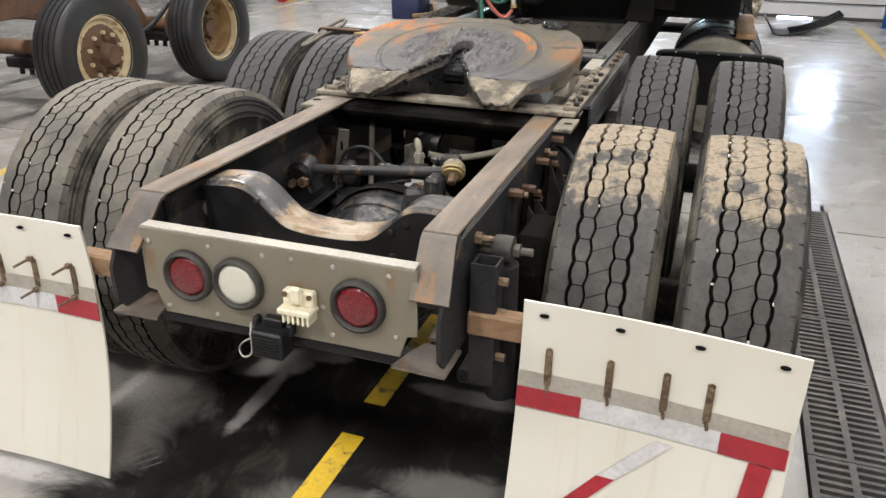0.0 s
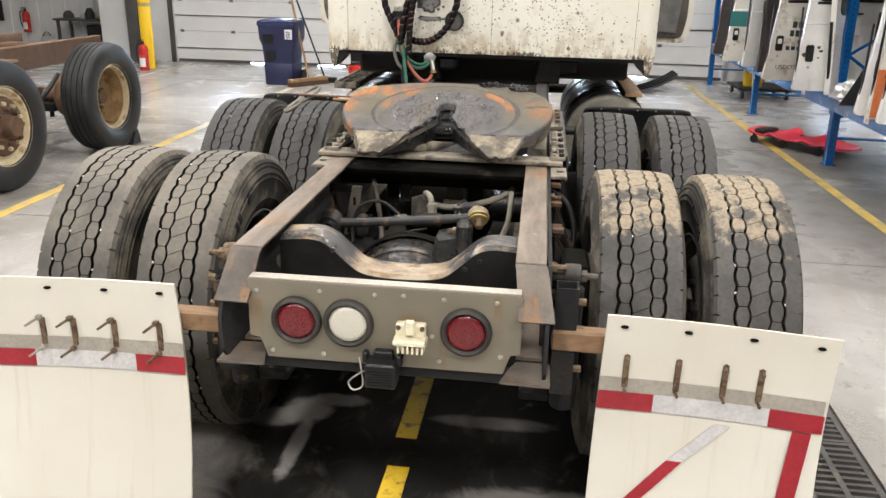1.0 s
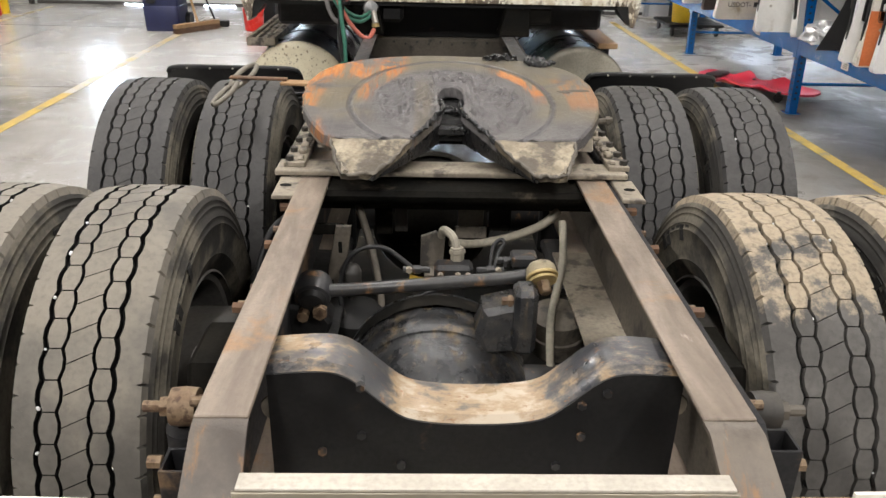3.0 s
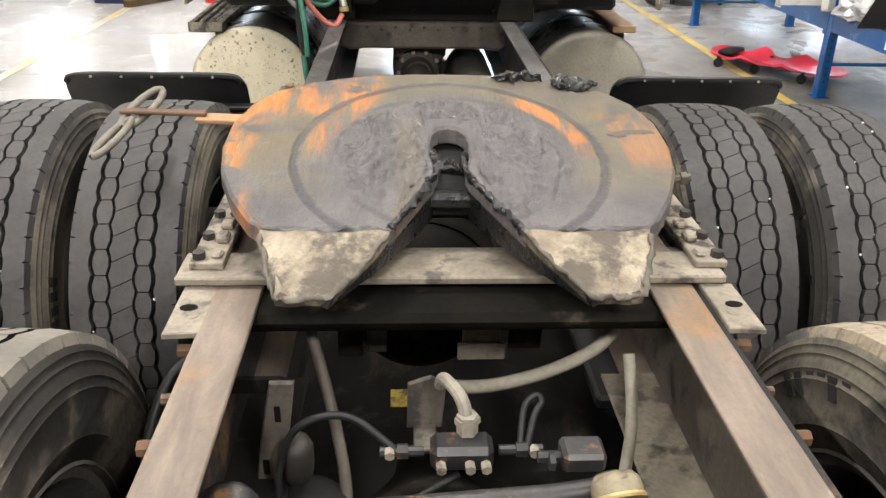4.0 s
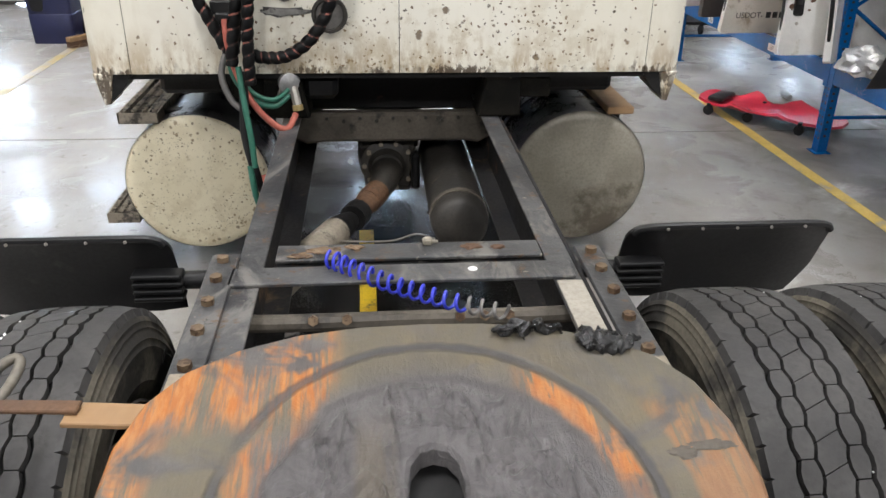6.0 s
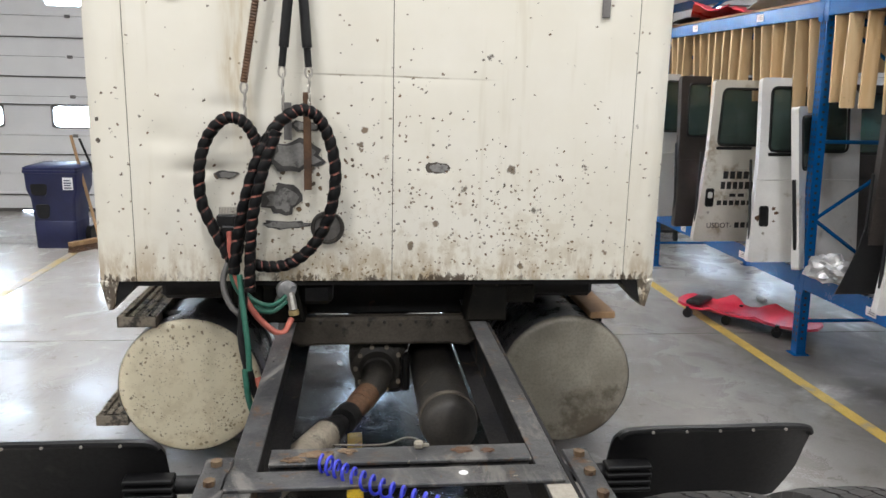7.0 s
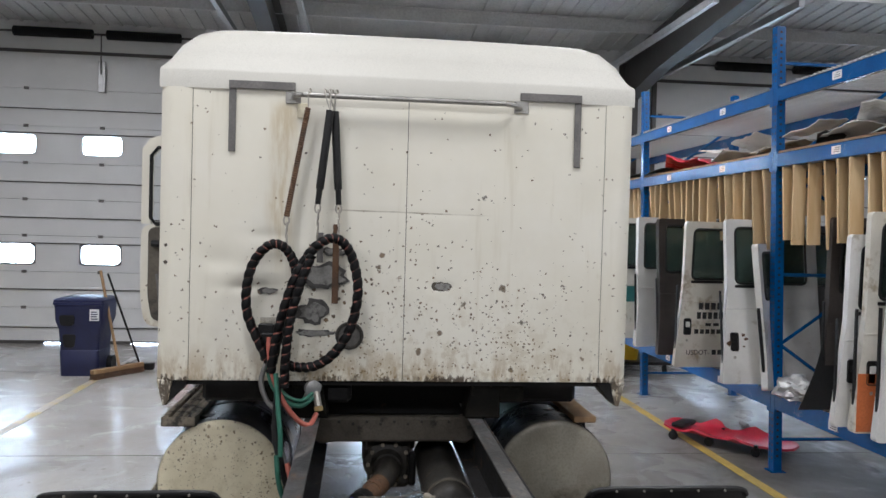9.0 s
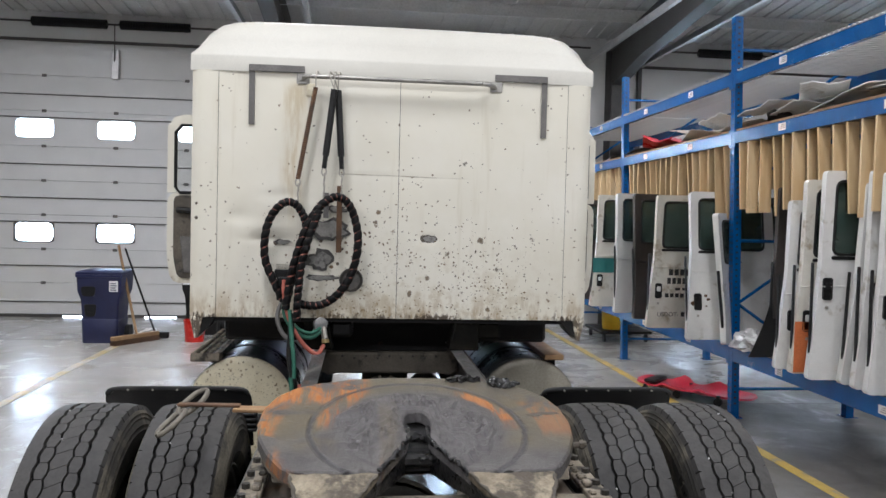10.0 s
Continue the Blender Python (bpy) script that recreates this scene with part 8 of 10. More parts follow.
# open cab doors
for s in (-1, 1):
    bm = B()
    xo, xi, y = 1.6, 1.1, 5.15
    zb = 1.155 if s < 0 else 1.105
    win = [(xi + 0.02, 1.82), (xo - 0.09, 1.82), (xo - 0.06, 1.86), (xo - 0.06, 2.26), (xo - 0.1, 2.31), (xi + 0.02, 2.31)]
    prism(bm, sided(rounded([(xi, zb + 0.01), (xo - 0.03, zb), (xo, zb + 0.2), (xo, 1.82), (xi, 1.82)], 0.08), s), y, y + 0.06, 'y')
    prism(bm, sided([(xo - 0.06, 1.82), (xo, 1.82), (xo, 2.3), (xo - 0.05, 2.37), (xo - 0.12, 2.39), (xi, 2.39), (xi, 2.31), (xo - 0.1, 2.31), (xo - 0.06, 2.26)], s), y, y + 0.06, 'y')
    dr = part("cab_door", bm, M_CAB, truck, "open cab door with dark inner trim")
    bm = B()
    prism(bm, sided(rounded([(xi, zb + 0.04), (xo - 0.08, zb + 0.04), (xo - 0.05, zb + 0.2), (xo - 0.05, 1.8), (xi, 1.8)], 0.05), s), y - 0.02, y, 'y', 0.005)
    part("door_trim", bm, M_GRIME, dr, "worn brown inner door trim")
    bm = B()
    prism(bm, sided([(xi, zb + 0.1), (xo - 0.13, zb + 0.08), (xo - 0.1, 1.5), (xi, 1.5)], s), y - 0.035, y - 0.018, 'y', 0.005)
    part("door_pocket", bm, M_DARKGREY, dr, "worn grey door pocket")
    bm = B()
    prism(bm, sided(win, s), y + 0.025, y + 0.031, 'y')
    part("pane", bm, M_PANE, dr, "clear door glass")
    bm = B()
    tube(bm, [(s * a, y - 0.005, b) for a, b in win + win[:1]], 0.012, 6)
    part("seal", bm, M_PLASTIC, dr)
    bm = B()
    tube(bm, [(s * (xi + 0.02), y - 0.04, 1.7), (s * (xi + 0.2), y - 0.055, 1.68), (s * (xo - 0.08), y - 0.04, 1.695)], 0.022, 8)
    part("armrest", bm, M_PLASTIC, dr, "black door pull")
    if s < 0:
        bm = B()
        box(bm, -1.42, -1.36, y - 0.03, y - 0.02, 1.63, 1.665, 0.003)
        part("reflector", bm, M_REDLENS, dr, "small red door reflector")

# front wheels
for s in (-1, 1):
    m = Matrix.Translation((s * 1.0, 6.6, TYRE_R - 0.008)) @ Matrix.Rotation(math.pi if s < 0 else 0, 4, 'Z')
    w = link("wheel", ME_RIM, truck, m, "dark steer wheel under the cab")
    link("tyre", ME_CARC, w)
    link("tread", ME_TREAD, w)
bm = B()
rod(bm, (-0.9, 6.6, 0.5), (0.9, 6.6, 0.5), 0.05)
part("steer_axle", bm, M_BLACK, truck)

# dirt and small fittings lying on the cross plates
for x, y, w, d in ((-0.22, 2.5, 0.045, 0.02), (-0.28, 2.475, 0.03, 0.015), (-0.14, 2.515, 0.025, 0.013), (0.16, 2.505, 0.03, 0.014), (0.23, 2.5, 0.02, 0.012)):
    bm = B()
    bmesh.ops.create_icosphere(bm, subdivisions=4, radius=1.0)
    for v in bm.verts:
        k = 1 + 0.45 * noise.noise(v.co * 1.7 + Vector((x * 9, 0, 0))) + 0.25 * noise.noise(v.co * 5)
        v.co = Vector((x + v.co.x * w * k, y + v.co.y * d * k, RAIL_Z + 0.008 + max(0, v.co.z) * 0.009 * k))
    part("dirt_crust", bm, M_BOLT if x < 0 else M_RUST, truck, "dried brown dirt crust", 60)
bm = B()
tube(bm, smooth_path([(-0.18, 2.56, 0.924), (-0.05, 2.55, 0.926), (0.02, 2.57, 0.935), (0.07, 2.55, 0.928)]), 0.003, 6)
part("wire", bm, M_GRIME, truck, "thin grey wire")
bm = B()
box(bm, 0.035, 0.06, 2.515, 2.538, RAIL_Z + 0.01, RAIL_Z + 0.03, 0.005)
rod(bm, (0.06, 2.527, RAIL_Z + 0.019), (0.075, 2.524, RAIL_Z + 0.019), 0.005, seg=8)
part("connector", bm, M_GREYHOSE, truck, "small grey cable connector")
for x, y in ((0.15, 2.385),):
    bm = B()
    lathe(bm, [(0, 0.0112), (0.011, 0.0112), (0.013, 0.0095)], Matrix.Translation((x, y, RAIL_Z)), 10)
    part("paint_drop", bm, M_LABEL, truck, "white drop of paint")

# blue coiled air line lying over the cross plates
bm = B()
a, b = Vector((-0.2, 2.42, 0.945)), Vector((0.2, 2.15, 0.935))
d = (b - a).normalized()
u, w = Vector((0, 0, 1)), d.cross(Vector((0, 0, 1)))
pts = []
for i in range(17 * 14 + 1):
    t = i / (17 * 14)
    r = 0.022 - 0.005 * t
    q = t ** 1.15
    ang = i / 14 * 2 * math.pi
    pts.append(a + (b - a) * q + Vector((0, 0, -0.018 * math.sin(math.pi * t))) + (u * math.cos(ang) + w * math.sin(ang)) * r)
tube(bm, pts[:int(len(pts) * 0.8)], 0.0042, 6)
coil = part("coiled_air_line", bm, M_BLUECOIL, truck, "blue coiled nylon air line", 60)
bm = B()
tube(bm, pts[int(len(pts) * 0.8) - 1:], 0.0042, 6)
part("grimy_end", bm, M_DARKGREY, coil, "grey grimy end of the coil", 60)

# a chain link pair lying over the tyre and the release bar
chain = thing("chain_link", (-0.72, 1.65, 1.05), "dull grey chain links lying over the tyre", "chain")


def chain_ring(p, q, w, r, upright=False):
    p, q = Vector(p), Vector(q)
    d = (q - p).normalized()
    side = d.cross(Vector((0, 0, 1))).normalized()
    side = (d.cross(side).normalized() * 0.4 + side * 0.92 if upright else side) * w
    pts = []
    for k in range(29):
        a = k / 28 * 2 * math.pi
        c, sn = math.cos(a), math.sin(a)
        e = (1 - abs(c) ** 2.2) ** 0.5 * (1 if sn >= 0 else -1)
        pts.append((p + q) / 2 + (q - p) / 2 * c + side * e + Vector((0, 0, 0.006 * sn)))
    bm = B()
    tube(bm, pts, r, 10, False)
    part("ring", bm, M_OLDCHAIN, chain, "", 60)


chain_ring((-0.662, 1.785, 1.105), (-0.718, 1.66, 1.056), 0.019, 0.0082)
chain_ring((-0.706, 1.68, 1.066), (-0.755, 1.565, 1.022), 0.018, 0.0082, True)


# ---------------- pallet rack with truck doors ----------------
RX, RD = 3.1, 1.07
POSTS = (2.85, 5.76, 8.63, 11.45)


def lean(bm):
    """The old rack leans a little towards the bay."""
    for v in bm.verts:
        v.co.x -= 0.027 * v.co.z
    return bm


def rack_post(x, y):
    """A punched upright, open at the back."""
    bm = B()
    w, d, t = 0.076, 0.07, 0.004
    a, b, c, e = x - d / 2, x + d / 2, y - w / 2, y + w / 2
    prism(bm, [(a, c), (b, c), (b, c + t), (a + t, c + t), (a + t, e - t), (b, e - t), (b, e), (a, e)], 0.006, 3.475, 'z')
    box(bm, x - 0.06, x + 0.06, y - 0.06, y + 0.06, 0, 0.006)
    return lean(bm)


def slots(x, y):
    bm = B()
    z = 0.1
    while z < 3.41:
        for s in (-1, 1):
            box(bm, x - 0.0365, x - 0.0345, y + s * 0.018 - 0.006, y + s * 0.018 + 0.006, z, z + 0.018)
        box(bm, x - 0.012, x + 0.006, y - 0.0395, y - 0.0375, z + 0.02, z + 0.036)
        z += 0.0508
    return lean(bm)


rack = thing("pallet_rack", (RX, 5.76, 0), "blue steel pallet rack holding truck doors and panels", "rack")
for y in POSTS:
    for x in (RX, RX + RD):
        p = part("upright", rack_post(x, y), M_RACK, rack)
        if x == RX:
            tagged(part("slot", slots(x, y), M_VOID, p, "dark punched slots"), kind="stuff")
    zs = [(z0 if i % 2 else z1, z1 if i % 2 else z0) for i, (z0, z1) in enumerate(((0.3, 1.0), (1.0, 1.7), (1.7, 2.4), (2.4, 3.1)))] + [(z, z) for z in (0.25, 1.55, 3.2)]
    for za, zb in zs:
        bm = B()
        rod(bm, (RX + 0.03, y, za), (RX + RD - 0.03, y, zb), 0.014, seg=6)
        part("brace", lean(bm), M_RACK, rack)
bm = B()
box(bm, -0.019, RD + 0.01, 0.0, 0.036, 0.0, 0.006)
ME_SLAT = put_mesh("slat", bm, M_DECK)
LEVELS = ((0.5, 0.64), (2.385, 2.49), (2.89, 2.995))
for ya, yb in zip(POSTS, POSTS[1:]):
    for z0, z1 in LEVELS:
        for x in (RX, RX + RD):
            bm = B()
            box(bm, x - 0.04, x + 0.01, ya + 0.04, yb - 0.04, z0, z1, 0.004)
            box(bm, x - 0.042, x - 0.03, ya + 0.002, ya + 0.06, z0 - 0.03, z1 + 0.02, 0.002)
            box(bm, x - 0.042, x - 0.03, yb - 0.06, yb - 0.002, z0 - 0.03, z1 + 0.02, 0.002)
            beam = part("beam", lean(bm), M_RACK, rack)
            if x == RX:
                for k, f in enumerate((0.3, 0.72)):
                    bm = B()
                    y = ya + (yb - ya) * f
                    box(bm, x - 0.0435, x - 0.04, y - 0.05, y + 0.05, z0 + 0.03, z0 + 0.085)
                    lab = part("label", lean(bm), M_LABEL, beam, "small white paper label")
                    bm = B()
                    for j in range(3):
                        box(bm, x - 0.0445, x - 0.043, y - 0.04, y + 0.03 - 0.01 * j, z0 + 0.042 + j * 0.014, z0 + 0.047 + j * 0.014)
                    part("print", lean(bm), M_PRINT, beam, "unreadable printed lines")
    # decks
    bm = B()
    n = int((yb - ya) / 0.05)
    for z in (0.645,):
        for k in range(n):
            y = ya + 0.05 + k * 0.05
            rod(bm, (RX - 0.035, y, z), (RX + RD, y, z), 0.0028, seg=4)
            rod(bm, (RX - 0.036, y, z), (RX - 0.036, y + 0.025, z - 0.014), 0.0028, seg=4)
            rod(bm, (RX - 0.036, y + 0.025, z - 0.014), (RX - 0.036, y + 0.05, z), 0.0028, seg=4)
        for k in range(8):
            x = RX + 0.02 + k * 0.14
            rod(bm, (x, ya, z + 0.004), (x, yb, z + 0.004), 0.003, seg=4)
    tagged(part("wire_deck", lean(bm), M_GALV, rack, "galvanised wire shelf deck"), kind="stuff")
    bm = B()
    n = int((yb - ya - 0.06) / 0.056)
    prof = [(ya + 0.03 + 0.056 * k + d, 2.998 + h) for k in range(n) for d, h in ((0.0, 0.0), (0.03, 0.0), (0.035, 0.014), (0.051, 0.014))]
    sheet(bm, [[(RX - 0.045, y, z), (RX - 0.02, y, z)] for y, z in prof], 0.0016)
    deck = part("top_deck", lean(bm), M_DECK, rack, "slatted galvanised steel deck")
    for k in range(n):
        link("slat", ME_SLAT, deck, Matrix.Translation((RX - 0.081, ya + 0.03 + 0.056 * k, 2.997)))
    bm = B()
    box(bm, RX - 0.03, RX + RD, ya + 0.03, yb - 0.03, 2.494, 2.51)
    part("shelf_board", lean(bm), M_OLDWOOD, rack, "chipboard shelf deck")


# wooden fingers that keep the doors apart
def divider_mesh():
    bm = B()
    box(bm, -0.045, 0.05, -0.009, 0.009, -0.62, 0.0, 0.002)
    return put_mesh("divider", bm, M_WOOD)


ME_DIV = divider_mesh()
rnd = random.Random(4)
for ya, yb in zip(POSTS, POSTS[1:]):
    y = ya + 0.16
    while y < yb - 0.1:
        h = rnd.uniform(0.9, 1.04)
        m = Matrix.Translation((RX - 0.055 + rnd.uniform(-0.015, 0.015), y, 2.384)) @ Euler((rnd.uniform(-0.03, 0.03), rnd.uniform(-0.08, 0.0), rnd.uniform(-0.3, 0.3))).to_matrix().to_4x4() @ Matrix.Diagonal((1, 1, h, 1))
        link("divider", ME_DIV, rack, m, "pine board divider under the shelf")
        m2 = Matrix.Translation((RX + 0.67, y, 2.384)) @ Matrix.Diagonal((1.2, 1, 0.55, 1))
        link("divider", ME_DIV, rack, m2, "pine board divider under the shelf")
        y += 0.165 + rnd.uniform(-0.012, 0.012)


def truck_door(y, x0, w, z0, h, mat, label, tilt=0.0, window=True, lower=None, handle=0.5, dark=False, band=None, yaw=0.0, text=False, scuffed=False):
    """A cab door standing on edge in the rack, seen on its outer skin."""
    d = thing("truck_door", (x0, y, z0), label, "truck door", "stored truck doors")
    t = 0.05
    sw = h * 0.56
    slant = 0.05 if handle else 0.02
    out = rounded([(-0.02, 0.0), (w, 0.0), (w, h * 0.9), (w - 0.1, h), (slant + 0.01, h), (slant, sw), (0.012, sw * 0.45)], 0.035)
    wl, wr, wb, wt = slant + 0.075, w - 0.1, sw + 0.06, h - 0.07
    bm = B()
    loops = [out] + ([rounded([(wl, wb), (wr, wb), (wr, wt - 0.05), (wr - 0.07, wt), (wl + 0.012, wt)], 0.05)] if window else [])
    es = []
    for lp in loops:
        vs = [bm.verts.new((p[0], 0, p[1])) for p in lp]
        es += [bm.edges.new((a, b)) for a, b in zip(vs, vs[1:] + vs[:1])]
    fill = bmesh.ops.triangle_fill(bm, edges=es, use_beauty=True)
    fs = [q for q in fill["geom"] if isinstance(q, bmesh.types.BMFace)]
    up = bmesh.ops.extrude_face_region(bm, geom=fs)
    bmesh.ops.translate(bm, vec=(0, -t, 0), verts=[q for q in up["geom"] if isinstance(q, bmesh.types.BMVert)])
    m = Matrix.Translation((x0, y, z0)) @ Matrix.Rotation(yaw, 4, 'Z') @ Matrix.Rotation(tilt, 4, 'X')
    bmesh.ops.transform(bm, matrix=m, verts=bm.verts)
    part("door_skin", bm, mat, d, "", 30)

    def add(name, bm, mt, lb=""):
        bmesh.ops.transform(bm, matrix=m, verts=bm.verts)
        return part(name, bm, mt, d, lb)
    if window:
        bm = B()
        prism(bm, [(wl - 0.01, wb - 0.01), (wr + 0.01, wb - 0.01), (wr + 0.01, wt - 0.04), (wr - 0.06, wt + 0.01), (wl, wt + 0.01)], -t * 0.6, -t * 0.5, 'y')
        add("pane", bm, M_TINT, "dusty green-tinted window glass")
        bm = B()
        tube(bm, [(p[0], -t - 0.002, p[1]) for p in loops[1] + loops[1][:1]], 0.01, 6)
        add("seal", bm, M_PLASTIC)
        if handle:
            bm = B()
            box(bm, wl - 0.01, wl + 0.3, -t - 0.008, -t, wb - 0.035, wb - 0.012, 0.006)
            add("moulding", bm, M_PLASTIC)
    # crease below the waist and a rolled lower edge
    bm = B()
    tube(bm, [(0.03, -t, sw * 0.8), (w * 0.5, -t - 0.002, sw * 0.81), (w - 0.02, -t, sw * 0.8)], 0.006, 6)
    add("crease", bm, mat)
    if lower:
        bm = B()
        box(bm, 0.004, w - 0.01, -t - 0.004, -t, 0.01, h * lower[1], 0.002)
        add("lower_panel", bm, lower[0], lower[2])
    if band:
        bm = B()
        box(bm, 0.004, w - 0.004, -t - 0.003, -t, band[1], band[2], 0.001)
        add("stripe", bm, band[0], "painted stripe")
    if handle:
        z = h * handle - 0.16
        bm = B()
        box(bm, 0.06, 0.13, -t - 0.004, -t + 0.002, z - 0.06, z + 0.09, 0.012)
        hd = add("handle_recess", bm, M_PLASTIC, "black door handle recess")
        bm = B()
        box(bm, 0.075, 0.115, -t - 0.02, -t - 0.004, z + 0.01, z + 0.06, 0.006)
        add("handle", bm, M_PLASTIC if mat is not M_TAN_DOOR else M_GREYDOOR)
        bm = B()
        lathe(bm, [(0.012, 0), (0.012, 0.004), (0, 0.005)], Matrix.Translation((0.095, -t, z - 0.11)) @ NEG_Y, 10)
        add("lock", bm, M_ZINC)
    if scuffed:
        rs = random.Random(7)
        for k in range(7):
            cx, cz, w2, h2 = rs.uniform(0.03, 0.2), rs.uniform(0.26, 0.4), rs.uniform(0.01, 0.04), rs.uniform(0.008, 0.02)
            bm = B()
            prism(bm, [(cx + w2 * math.cos(a * 0.7) * rs.uniform(0.5, 1.2), cz + h2 * math.sin(a * 0.7) * rs.uniform(0.5, 1.2)) for a in range(9)], -t - 0.0015, -t, 'y')
            add("rust_patch", bm, M_RUST, "rusty scrape by the handle")
    # rubber edge along the hinge side
    bm = B()
    box(bm, -0.004, 0.008, -t * 0.7, -t * 0.2, 0.04, sw, 0.003)
    add("edge_seal", bm, M_PLASTIC)
    if text:
        for cap, x, z, s in (("USDOT-", 0.09, 0.115, 0.062),):
            cu = bpy.data.curves.new("lettering", 'FONT')
            cu.body, cu.size, cu.extrude = cap, s, 0.0005
            cu.shear = 0.0
            ob = bpy.data.objects.new("lettering", cu)
            scene.collection.objects.link(ob)
            bpy.context.view_layer.update()
            me = bpy.data.meshes.new_from_object(ob.evaluated_get(bpy.context.evaluated_depsgraph_get()))
            bpy.data.objects.remove(ob)
            me.transform(m @ Matrix.Translation((x, -t - 0.002, z)) @ Matrix.Rotation(math.pi / 2, 4, 'X'))
            me.materials.clear()
            me.materials.append(M_PRINT)
            link("lettering", me, d, None, "black lettering")
        for x0_, x1_, z0_, z1_ in ((0.34, 0.56, 0.115, 0.16), (0.2, 0.44, 0.525, 0.585), (0.185, 0.56, 0.44, 0.5), (0.27, 0.42, 0.375, 0.402), (0.165, 0.54, 0.305, 0.345)):
            n = max(2, int((x1_ - x0_) / 0.05))
            for k in range(n):
                bm = B()
                a = x0_ + (x1_ - x0_) * k / n
                box(bm, a, a + (x1_ - x0_) / n * 0.72, -t - 0.0025, -t - 0.001, z0_, z1_)
                add("printed_bar", bm, M_PRINT, "unreadable painted lettering")
    return d


Z0 = 0.65
truck_door(9.6, 2.72, 0.9, Z0, 1.34, M_DARKDOOR, "dark maroon truck door standing in the rack", handle=0.0)
truck_door(8.68, 2.66, 0.85, Z0, 1.38, M_TAN_DOOR, "beige truck door with teal stripe in the rack", band=(M_TEAL, 0.42, 0.6), yaw=0.06, handle=0.34)
truck_door(7.98, 2.73, 0.9, Z0, 1.38, M_GREYDOOR, "silver truck door frame standing in the rack", tilt=-0.06, yaw=0.25, handle=0.0)
truck_door(7.42, 2.76, 0.95, Z0, 1.36, M_DARKDOOR, "dark brown truck door inner trim panel", tilt=-0.1, yaw=0.2, handle=0.0)
truck_door(6.76, 2.66, 0.95, Z0, 1.32, M_TAN_DOOR, "dirty beige truck door with faded black lettering", text=True, yaw=0.05, handle=0.39)
truck_door(5.95, 2.73, 0.85, Z0, 1.34, M_WHITE, "white truck door with scratched handle area", tilt=-0.14, yaw=0.04, handle=0.36, scuffed=True)
truck_door(5.68, 2.93, 0.7, Z0, 1.14, M_WHITE, "narrow white truck door edge in the rack", tilt=-0.12, yaw=0.75, handle=0.0)
truck_door(6.2, 3.12, 0.85, Z0, 1.3, M_DARKDOOR, "dark truck door with tinted window", yaw=0.05, handle=0.0)
truck_door(5.12, 3.04, 0.8, Z0, 1.34, M_DARKDOOR, "brown stained truck door behind others", yaw=0.0, handle=0.0)
truck_door(4.62, 2.82, 0.8, Z0, 1.22, M_WHITE, "white truck door with metal handle in the rack", yaw=0.0, handle=0.41)
truck_door(4.46, 2.84, 0.8, Z0, 1.36, M_TAN_DOOR, "cream truck door with orange lower panel", lower=(M_ORANGE, 0.27, "orange painted lower panel"), handle=0.38)
truck_door(4.24, 2.84, 0.9, Z0, 1.41, M_WHITE, "large clean white truck door with black handle", yaw=0.02, handle=0.54)
truck_door(4.1, 2.98, 0.8, Z0, 1.33, M_GREYDOOR, "grubby pale truck door with black handle", tilt=0.06, yaw=0.05, handle=0.31)
truck_door(3.94, 2.97, 0.8, Z0, 1.4, M_WHITE, "white truck door with black handle", yaw=0.02, handle=0.54)
truck_door(3.78, 2.95, 0.8, Z0, 1.38, M_WHITE, "white truck door in the rack", yaw=0.0, handle=0.5)
truck_door(3.5, 2.95, 0.8, Z0, 1.42, M_WHITE, "white truck door at the rack end", yaw=0.0, handle=0.65)

# a second row of doors and trims, added to darken the rack's back half
rnd = random.Random(21)
for y, mt, lb in ((9.3, M_DARKDOOR, "added dark brown door filling the rack's dark back"), (8.2, M_BLACKDOOR, "added black door filling the rack's dark back"), (7.6, M_GREYTRIM, "added dark grey trim filling the rack's dark back"), (7.05, M_BLACKDOOR, "added black door filling the rack's dark back"),
                  (6.4, M_DARKDOOR, "added dark brown door filling the rack's dark back"), (5.45, M_BLACKDOOR, "added black door filling the rack's dark back"), (5.0, M_GREYTRIM, "added dark grey trim filling the rack's dark back"), (4.45, M_DARKDOOR, "added dark brown door filling the rack's dark back"), (3.9, M_BLACKDOOR, "added black door filling the rack's dark back")):
    truck_door(y, 3.42 + rnd.uniform(-0.04, 0.04), 0.74, Z0, 1.28 + rnd.uniform(-0.08, 0.1), mt, lb, tilt=rnd.uniform(-0.06, 0.02), yaw=rnd.uniform(-0.05, 0.1), handle=0.0)

# dark curved liner and a crumpled plastic bag on the low shelf
bm = B()
sheet(bm, [[(2.82 + 0.26 * math.sin(v / 8 * 1.5) + 0.3 * u / 4, 5.0 + 0.16 * v / 8, 0.66 + 0.62 * v / 8) for u in range(5)] for v in range(9)], 0.006)
solid("door_liner", bm, M_PLASTIC, "black curved plastic door liner on the shelf", "liner")
bm = B()
bmesh.ops.create_icosphere(bm, subdivisions=4, radius=1.0)
for v in bm.verts:
    d = noise.noise(v.co * 2.2) * 0.35 + noise.noise(v.co * 6.0) * 0.16
    v.co = Vector((v.co.x * 0.13, v.co.y * 0.19, max(v.co.z, -0.4) * 0.11)) * (1 + d) + Vector((3.06, 5.42, 0.7))
solid("plastic_bag", bm, M_GALV, "crumpled clear plastic bag on the shelf", "bag")


